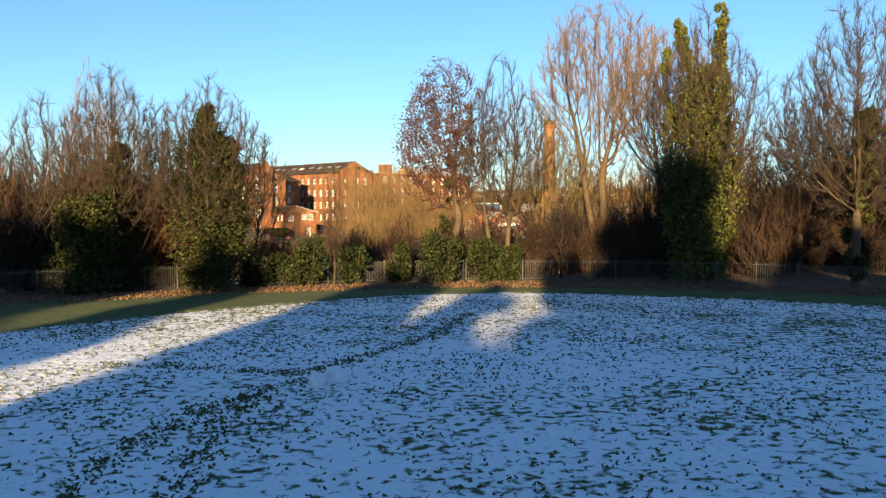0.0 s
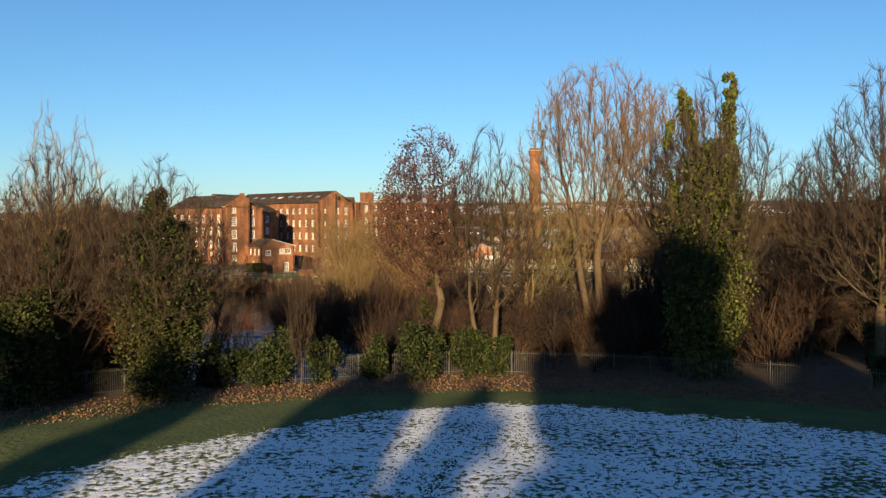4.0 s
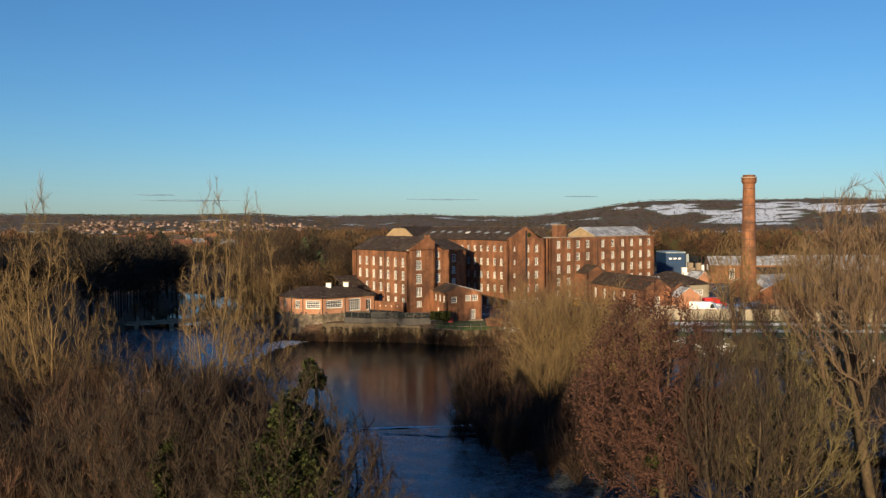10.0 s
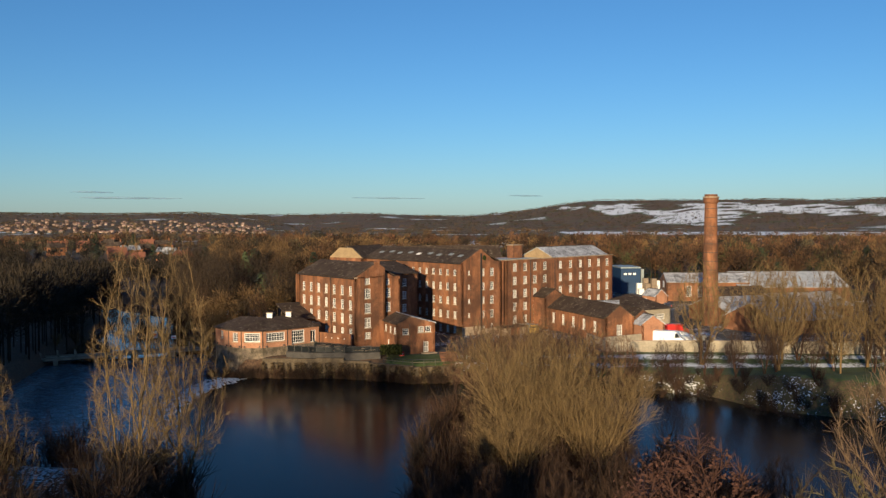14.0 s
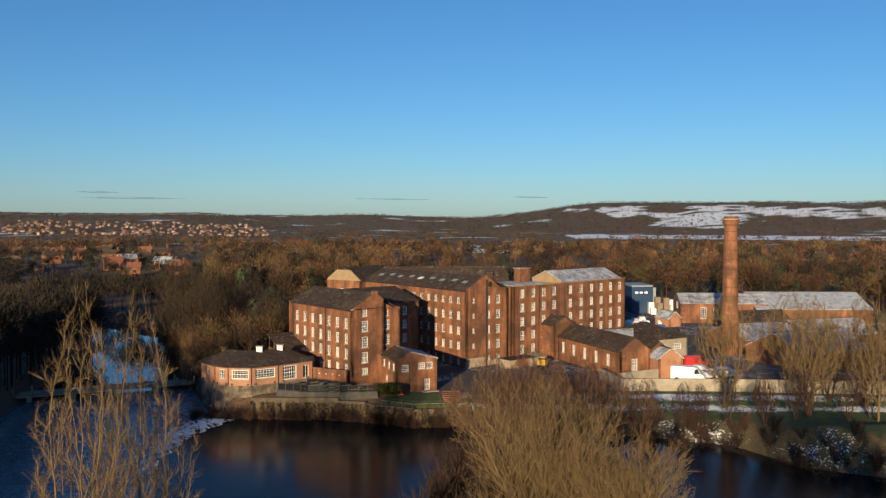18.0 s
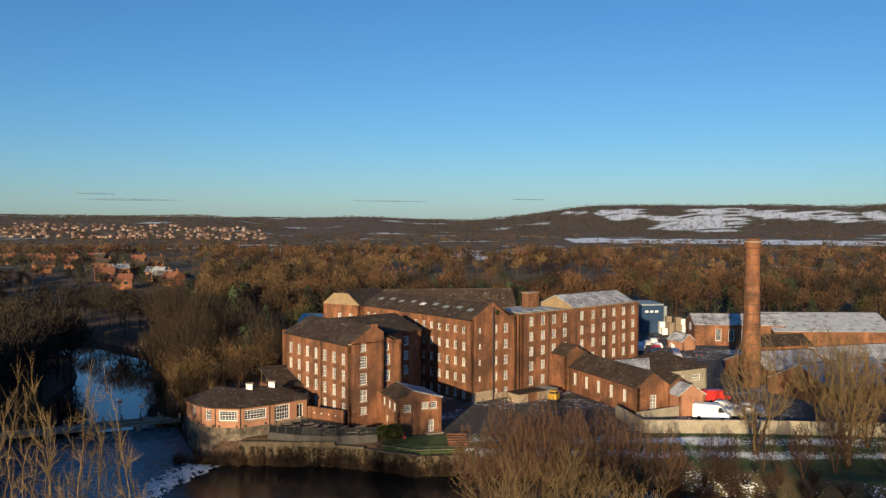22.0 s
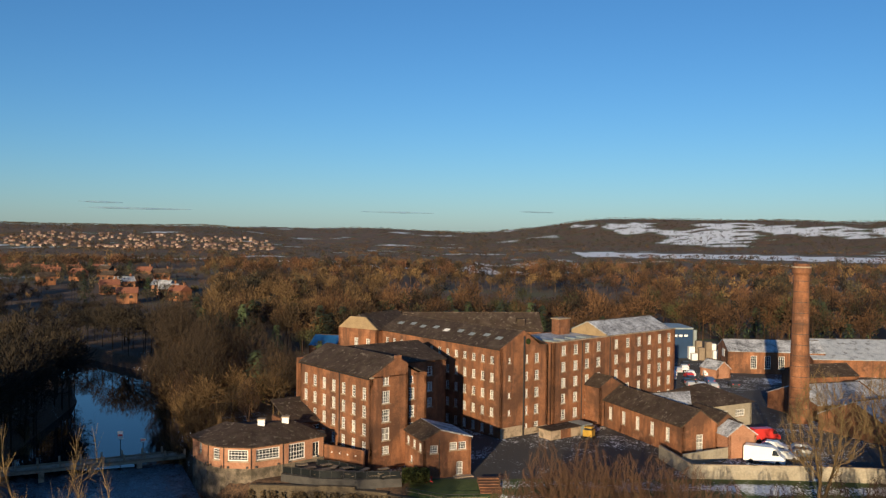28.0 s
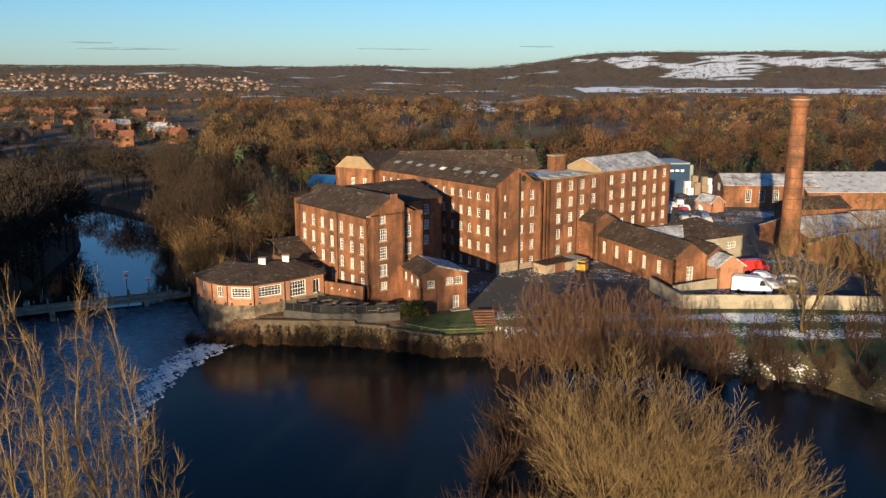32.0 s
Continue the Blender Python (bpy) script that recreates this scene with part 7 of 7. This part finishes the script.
# undergrowth on the banks and island
def shrub(seed, n):
    """A thicket clump: arching stems and thin shoots as blades."""
    rng = np.random.default_rng(seed)
    a, k = rng.uniform(0, 2 * np.pi, 9), rng.uniform(0.5, 1.6, 9)
    stems = np.stack([0 * a, 0 * a, 0 * a - 0.2, np.cos(a) * k, np.sin(a) * k, rng.uniform(1.6, 2.6, 9), 0 * a + 0.035, 0 * a + 0.02], 1)
    v, f = tubes(stems, 3)
    i = rng.integers(0, 9, n)
    t = rng.uniform(0.2, 1, (n, 1))
    p = stems[i, :3] * (1 - t) + stems[i, 3:6] * t + rng.normal(0, 0.12, (n, 3))
    d = rng.normal(0, 0.6, (n, 3)) + stems[i, 3:6] * 0.25 + np.array([0, 0, 0.55])
    w, g = blades(np.concatenate([p, p + d * rng.uniform(0.5, 1.2, (n, 1)), np.full((n, 1), 0.022), np.full((n, 1), 0.01)], 1), seed)
    return np.concatenate([v, w]).astype(np.float32), np.concatenate([f, g + len(v)]).astype(np.int32)


SHRUBS = [shrub(90 + i, 260) for i in range(4)]
x, y = region(1300, -60, 100, -131, -106, lambda x, y: (y > fence_line(x) + 4.3) & (poly_dist(x, y, RIVER) > -1) & ((x < 4) | (x > 29) | (y > -126)))
m = min(420, len(x))
scatter("undergrowth", SHRUBS, x[:m], y[:m], wr.uniform(0.6, 1.5, m), UNDER, "tangled brown brambles and saplings on the bank", "undergrowth", 8)
THICKET = [wood_tree(170 + i, 700, 2.3, 7.5, 0.022, 0.55, low=0.5) for i in range(4)]
x, y = region(900, 17, 62, -129, -113, lambda x, y: (y > fence_line(x) + 4.6) & (poly_dist(x, y, RIVER) > -0.5))
m = min(150, len(x))
scatter("bank_thicket", THICKET, x[:m], y[:m], wr.uniform(0.4, 0.85, m), UNDER, "tall brown sapling thicket on the shaded bank", "undergrowth", 31)
x, y = region(900, -44, 1, -130, -112, lambda x, y: (y > fence_line(x) + 4.6) & (poly_dist(x, y, RIVER) > -0.5))
m = min(120, len(x))
scatter("west_thicket", THICKET, x[:m], y[:m], wr.uniform(0.5, 1.05, m), WOOD_RED, "tall reddish sapling thicket by the ivied trees", "undergrowth", 32)
x, y = region(400, -34, -3, -131, -120, lambda x, y: y > fence_line(x) + 4.3)
m = min(110, len(x))
# Bramble colour carries the deep shade low on the left bank.
scatter("bramble_thicket", SHRUBS, x[:m], y[:m], wr.uniform(1.0, 2.2, m), WOOD_SHADE, "dark bramble thicket behind the railing, with shade put into its colour", "undergrowth", 27)
x, y = region(700, -62, 2, -128, -64, lambda x, y: poly_dist(x, y, RIVER) > 0.5)
m = min(240, len(x))
scatter("spit_scrub", SHRUBS, x[:m], y[:m], wr.uniform(0.7, 1.7, m), UNDER, "reddish scrub among the poplars", "undergrowth", 16)
x, y = region(900, 8, 60, -99, -28, lambda x, y: (poly_dist(x, y, ISLAND) < 1))
m = min(330, len(x))
scatter("island_scrub", SHRUBS, x[:m], y[:m], wr.uniform(0.6, 1.5, m), UNDER, "reddish scrub covering the low island", "undergrowth", 9, zs=np.full(m, -5.6))
x, y = region(600, -24, 66, -24, 0, lambda x, y: (poly_dist(x, y, RIVER) > -0.8) & (poly_dist(x, y, RIVER) < 2.6))
sx = wr.uniform(-26, 16, 150)
x, y = np.r_[x, sx], np.r_[y, np.interp(sx, [-26, -16.6, -2, 2.4, 10, 17], [-1.0, -1.9, -3.5, -5.0, -9.0, -8.4]) - wr.uniform(0, 0.9, 150)]
m = len(x)
scatter("bank_scrub", SHRUBS, x[:m], y[:m], wr.uniform(0.2, 0.75, m), UNDER, "ragged scrub hanging on the river wall", "undergrowth", 10, zs=np.full(m, -6.2))
x, y = region(900, 44, 120, -72, -14, lambda x, y: (poly_dist(x, y, RIVER) > -0.5) & (poly_dist(x, y, RIVER) < 8))
m = min(130, len(x))
scatter("right_bank_scrub", SHRUBS, x[:m], y[:m], wr.uniform(0.3, 0.9, m), UNDER, "dark scrub on the snowy river bank", "undergrowth", 28)
x, y = region(900, -60, -14, 14, 112, lambda x, y: (poly_dist(x, y, RIVER) > -0.6) & (poly_dist(x, y, RIVER) < 7))
m = min(150, len(x))
scatter("upper_scrub", SHRUBS, x[:m], y[:m], wr.uniform(0.7, 1.5, m), WOOD_GOLD, "golden scrub along the upper river edge", "undergrowth", 23)
# shrubs masking the wall foot and ivy on it
q = []
for a, b in zip(TW, TW[1:]):
    n = int((Vector(b) - Vector(a)).length * 170)
    t = wr.uniform(0, 1, n)
    lump = np.sin(t * 17 + a[0]) + np.sin(t * 41)
    k = lump > -0.3
    px, py = a[0] + (b[0] - a[0]) * t, a[1] + (b[1] - a[1]) * t
    q.append(np.stack([px, py - wr.uniform(0.05, 0.9, n), wr.uniform(-6.0, -3.2, n)], 1)[k])
LITTER_DARK = island_variation(material("creeper_leaves", (0.035, 0.026, 0.010), (0.10, 0.065, 0.025), 0.8, 0.9, 0.0), 0.4, 1.6)
p = new("wall_ivy", leaves(33, np.concatenate(q), 0.2, LITTER_DARK, "wall_ivy"))
tagged(p, "brown creepers and ivy on the river wall", "creeper", kind="stuff")

# grass blades through the snow, and fallen leaves by the railing
n = 110000
x, y = wr.uniform(-30, 60, n), -200 + 66 * wr.uniform(0, 1, n) ** 0.8
k = (ground_cover(x, y)[0] > 0.3) & (fbm(x, y, 2.2, 1) + 0.6 * wr.normal(0, 1, n) > 0.15)
x, y = x[k], y[k]
for trail in (((6.0, -181), (6.8, -177.6), (7.5, -173.1), (8.8, -169.4), (10.6, -166.5), (11.8, -165.4)), ((8.4, -181), (8.9, -177.5), (9.3, -173.4), (9.5, -169.9), (10.6, -167.5)), ((5.4, -161.6), (8.2, -162.7), (11.6, -164.5), (13.8, -161.3), (17, -157), (20, -150))):
    tp = np.array(trail) + np.array([-4.2, 1.0])
    s = np.r_[0, np.cumsum(np.hypot(*np.diff(tp, axis=0).T))]
    q = wr.uniform(0, s[-1], int(s[-1] * 60))
    q = q[np.sin(q * 4.2) + wr.normal(0, 0.5, len(q)) > -0.35]
    x = np.r_[x, np.interp(q, s, tp[:, 0]) + wr.normal(0, 0.26, len(q))]
    y = np.r_[y, np.interp(q, s, tp[:, 1]) + wr.normal(0, 0.26, len(q))]
z = ground_height(x, y)
n = len(x)
c = np.stack([x, y, z + 0.0], 1)
d = np.stack([wr.normal(0, 0.05, n), wr.normal(0, 0.03, n), wr.uniform(0.03, 0.075, n)], 1)
s = np.stack([wr.uniform(0.012, 0.06, n), wr.normal(0, 0.02, n), np.zeros(n)], 1)
v = np.stack([c - s, c + s, c + d + s * 0.3, c + d - s * 0.3], 1).reshape(-1, 3)
GRASS = material("grass_blades", (0.035, 0.05, 0.014), (0.085, 0.10, 0.032), 0.8, 0.9, 0.0)
p = new("grass_tufts", fast_mesh("grass_tufts", v, np.arange(n * 4).reshape(-1, 4), GRASS))
tagged(p, "dark grass tufts poking through thin snow", "grass", kind="stuff")
n = 14000
x = wr.uniform(-30, 60, n)
y = fence_line(x) + wr.uniform(-2.6, 3.0, n) - 1.4 * np.exp(-((x - 1) / 6.2) ** 2) * wr.uniform(0, 1, n)
LITTER = island_variation(material("fallen_leaves", (0.065, 0.036, 0.017), (0.19, 0.105, 0.045), 1.2, 0.9, 0.0))
p = new("fallen_leaves", leaves(44, np.stack([x, y, ground_height(x, y) + 0.04], 1), 0.075, LITTER, "fallen_leaves"))
tagged(p, "sunlit brown fallen leaves under the railing", "leaves", kind="stuff")

# melted snow lump on the field
sl = tagged(empty("snow_lump", 8.1, -165.0, on_ground(8.1, -165.0)), "collapsed heap of rolled snowballs on the field", "snow")
for i, (dx, dy, r) in enumerate(((-0.3, -0.22, 0.26), (0.2, 0.12, 0.32), (0.42, 0.08, 0.24), (0.04, 0.3, 0.2))):
    bm = bmesh.new()
    bmesh.ops.create_icosphere(bm, subdivisions=3, radius=r)
    for vv in bm.verts:
        vv.co *= 1 + 0.22 * noise.noise(vv.co * 4 + Vector((i * 5, 0, 0)))
        vv.co.z = max(vv.co.z, -r * 0.5)
        vv.co += Vector((dx, dy, r * 0.5))
    part("snowball", bm, SNOW, sl)


# ---- houses across the valley ----
ROOF_RED = material("orange_tiles", (0.16, 0.06, 0.032), (0.30, 0.12, 0.06), 0.3, 0.9, 0.2)


def house(x, y, z, a, w, d, h, roof, wall, label):
    ob = tagged(empty("house", x, y, z, a), label, "house", "hillside houses")
    box_part(ob, "wall", wall, 0, 0, -2, w, d, h)
    v = [(-0.4, -0.4, h), (w + 0.4, -0.4, h), (w + 0.4, d + 0.4, h), (-0.4, d + 0.4, h), (-0.4, d / 2, h + d * 0.38), (w + 0.4, d / 2, h + d * 0.38)]
    mesh_object("roof", v, [(0, 1, 5, 4), (2, 3, 4, 5), (3, 0, 4), (1, 2, 5), (3, 2, 1, 0)], roof, ob)
    for i in range(2):
        box_part(ob, "window", GLASS, w * (0.18 + 0.44 * i), -0.05, h * 0.45, w * (0.18 + 0.44 * i) + 1.4, 0.05, h * 0.45 + 1.3)
    box_part(ob, "chimney", BRICK, w * 0.8, d / 2 - 0.4, h + 1, w * 0.8 + 0.8, d / 2 + 0.4, h + d * 0.38 + 1.2)
    return ob


HRNG = random.Random(31)
for cx, cy, n in ((-262, 535, 3), (-225, 505, 3), (-176, 366, 3), (-205, 430, 3), (-117, 276, 2), (-106, 306, 2), (-140, 326, 3), (-292, 560, 2), (-158, 402, 2)):
    for k in range(n):
        x, y = cx + HRNG.uniform(-18, 18), cy + (k - n / 2) * 20 + HRNG.uniform(-4, 4)
        house(x, y, on_ground(x, y) + 0.4, HRNG.uniform(-45, 45), HRNG.uniform(8, 10), 6.4, 4.2, HRNG.choice((ROOF_RED, ROOF_RED, ROOF_RED, SLATE, SLATE, SLATE, ROOF_SNOW)), HRNG.choice((BRICK_PALE, BRICK, BRICK)), "brick hillside house with pitched roof")
hx, hy = region(1800, -310, -80, 240, 590, settled)
hm = min(300, len(hx))
scatter("garden_trees", LOW, hx[:hm], hy[:hm], wr.uniform(0.35, 0.8, hm), WOOD_DARK, "dark garden trees between the hillside houses", "woodland", 25)
# far town as one mass of small gabled houses
hv, hf = [], []
hn = 0
box_f = np.array([(0, 1, 5, 4), (1, 2, 6, 5), (2, 3, 7, 6), (3, 0, 4, 7), (4, 5, 9, 8), (6, 7, 8, 9), (5, 6, 9, 9), (7, 4, 8, 8)])
walls_v, walls_f, roofs_v, roofs_f = [], [], [], []
for i in range(280):
    yy = 1420 + 560 * wr.uniform(0, 1) ** 1.4
    xx = -(yy + 120) * (0.155 + 0.30 * wr.uniform(0, 1))
    zz = on_ground(xx, yy)
    w, d, h = wr.uniform(5, 8), 5.0, wr.uniform(2.2, 3.4)
    a = wr.uniform(-0.5, 0.5)
    pts = np.array([(0, 0, 0), (w, 0, 0), (w, d, 0), (0, d, 0), (0, 0, h), (w, 0, h), (w, d, h), (0, d, h), (0, d / 2, h + 2), (w, d / 2, h + 2)], float)
    c, s = math.cos(a), math.sin(a)
    pts = np.stack([pts[:, 0] * c - pts[:, 1] * s + xx, pts[:, 0] * s + pts[:, 1] * c + yy, pts[:, 2] + zz], 1)
    walls_v.append(pts)
    walls_f.append(box_f[:4] + 10 * i)
    roofs_f.append(np.array([(4, 5, 9, 8), (6, 7, 8, 9)]) + 10 * i)
TOWN_WALL = island_variation(material("town_walls", (0.16, 0.09, 0.06), (0.40, 0.32, 0.25), 0.01, 0.9, 0.0), 0.6, 1.3)
TOWN_ROOF = island_variation(material("town_roofs", (0.10, 0.06, 0.05), (0.26, 0.16, 0.12), 0.01, 0.9, 0.0), 0.5, 1.8)
wv = np.concatenate(walls_v)
me = fast_mesh("town", wv, np.concatenate(walls_f + roofs_f), [TOWN_WALL, TOWN_ROOF], mat_index=[0] * (4 * 280) + [1] * (2 * 280))
tagged(new("far_town", me), "distant hillside town of small brick houses", "town", kind="stuff")

x, y = region(5000, -1300, -180, 1350, 2900, lambda x, y: (x < -0.14 * (y + 120)) & (x > -0.5 * (y + 120)) & (fbm(x, y, 60) > -0.5))
m = min(1500, len(x))
scatter("town_trees", FAR, x[:m], y[:m], wr.uniform(0.5, 1.0, m), WOOD_DARK, "dark trees among the distant houses", "woodland", 24)

# thin cloud streaks low over the horizon
CLOUD = material("thin_cloud", (0.34, 0.45, 0.62), (0.40, 0.52, 0.70), 0.004, 1.0, 0.0)
cn, cl_ = CLOUD.node_tree.nodes, CLOUD.node_tree.links
veil, haze, clear = cn.new("ShaderNodeMixShader"), cn.new("ShaderNodeTexNoise"), cn.new("ShaderNodeBsdfTransparent")
ctc, cmr = cn.new("ShaderNodeTexCoord"), cn.new("ShaderNodeMapRange")
haze.inputs["Scale"].default_value, haze.inputs["Detail"].default_value = 0.012, 4
cmr.inputs[1].default_value, cmr.inputs[2].default_value, cmr.inputs[3].default_value, cmr.inputs[4].default_value = 0.35, 0.7, 0.05, 0.5
cl_.new(ctc.outputs["Object"], haze.inputs["Vector"])
cl_.new(haze.outputs[0], cmr.inputs[0])
cl_.new(cmr.outputs[0], veil.inputs[0])
cl_.new(clear.outputs[0], veil.inputs[1])
cl_.new(cn["Principled BSDF"].outputs[0], veil.inputs[2])
cl_.new(veil.outputs[0], cn["Material Output"].inputs["Surface"])
for x, z, w, h in ((-1360, 122, 270, 4.5), (-1540, 152, 110, 4.0), (-61, 118, 190, 3.5), (640, 128, 90, 2.5)):
    bm = bmesh.new()
    bmesh.ops.create_icosphere(bm, subdivisions=3, radius=1)
    for vv in bm.verts:
        vv.co.z *= 1 + 0.6 * noise.noise(Vector((vv.co.x * 3, x, 0)))
    cl = mesh_object("cloud", [(x + v.co.x * w, 4300 + v.co.y * 80, z + v.co.z * h + v.co.x * -h * 0.6) for v in bm.verts], [tuple(q.index for q in f.verts) for f in bm.faces], CLOUD, smooth=True)
    bm.free()
    tagged(cl, "thin grey cloud streak above the horizon", "cloud", kind="structure")

# park trees behind the field, out of view, that shade it
OAK_FOLIAGE = [leaves(300 + k, ivy_points(200 + k, 4600, 2, 20.5, lambda z: 4.2 * max(0.45, 1 - abs(z - 9) / 15), lambda z: (0, 0), 60), 0.72, LEAF, "foliage") for k in range(3)]
PARK = [(x, 1.05) for x in range(-95, -29, 6)] + [(-28.9, 1.0), (-18.2, 0.88), (-14.6, 0.87), (-11.4, 0.85), (-8.6, 0.8), (-4.8, 0.95), (-0.6, 1.24), (3.0, 1.2), (6.6, 0.95), (10.0, 0.95)] + [(x, 0.97 if x < 20 else 1.14) for x in range(14, 74, 5)]
for k, (x, s) in enumerate(PARK):
    bare = -9 < x < -8
    plant("park_oak", T_SPREAD if bare else (T_YOUNG[0], OAK_FOLIAGE[k % 3]), x, -230 + 2.5 * math.sin(k * 2.1), x * 31, s, "tall evergreen-clad tree at the park's edge", "park edge trees")
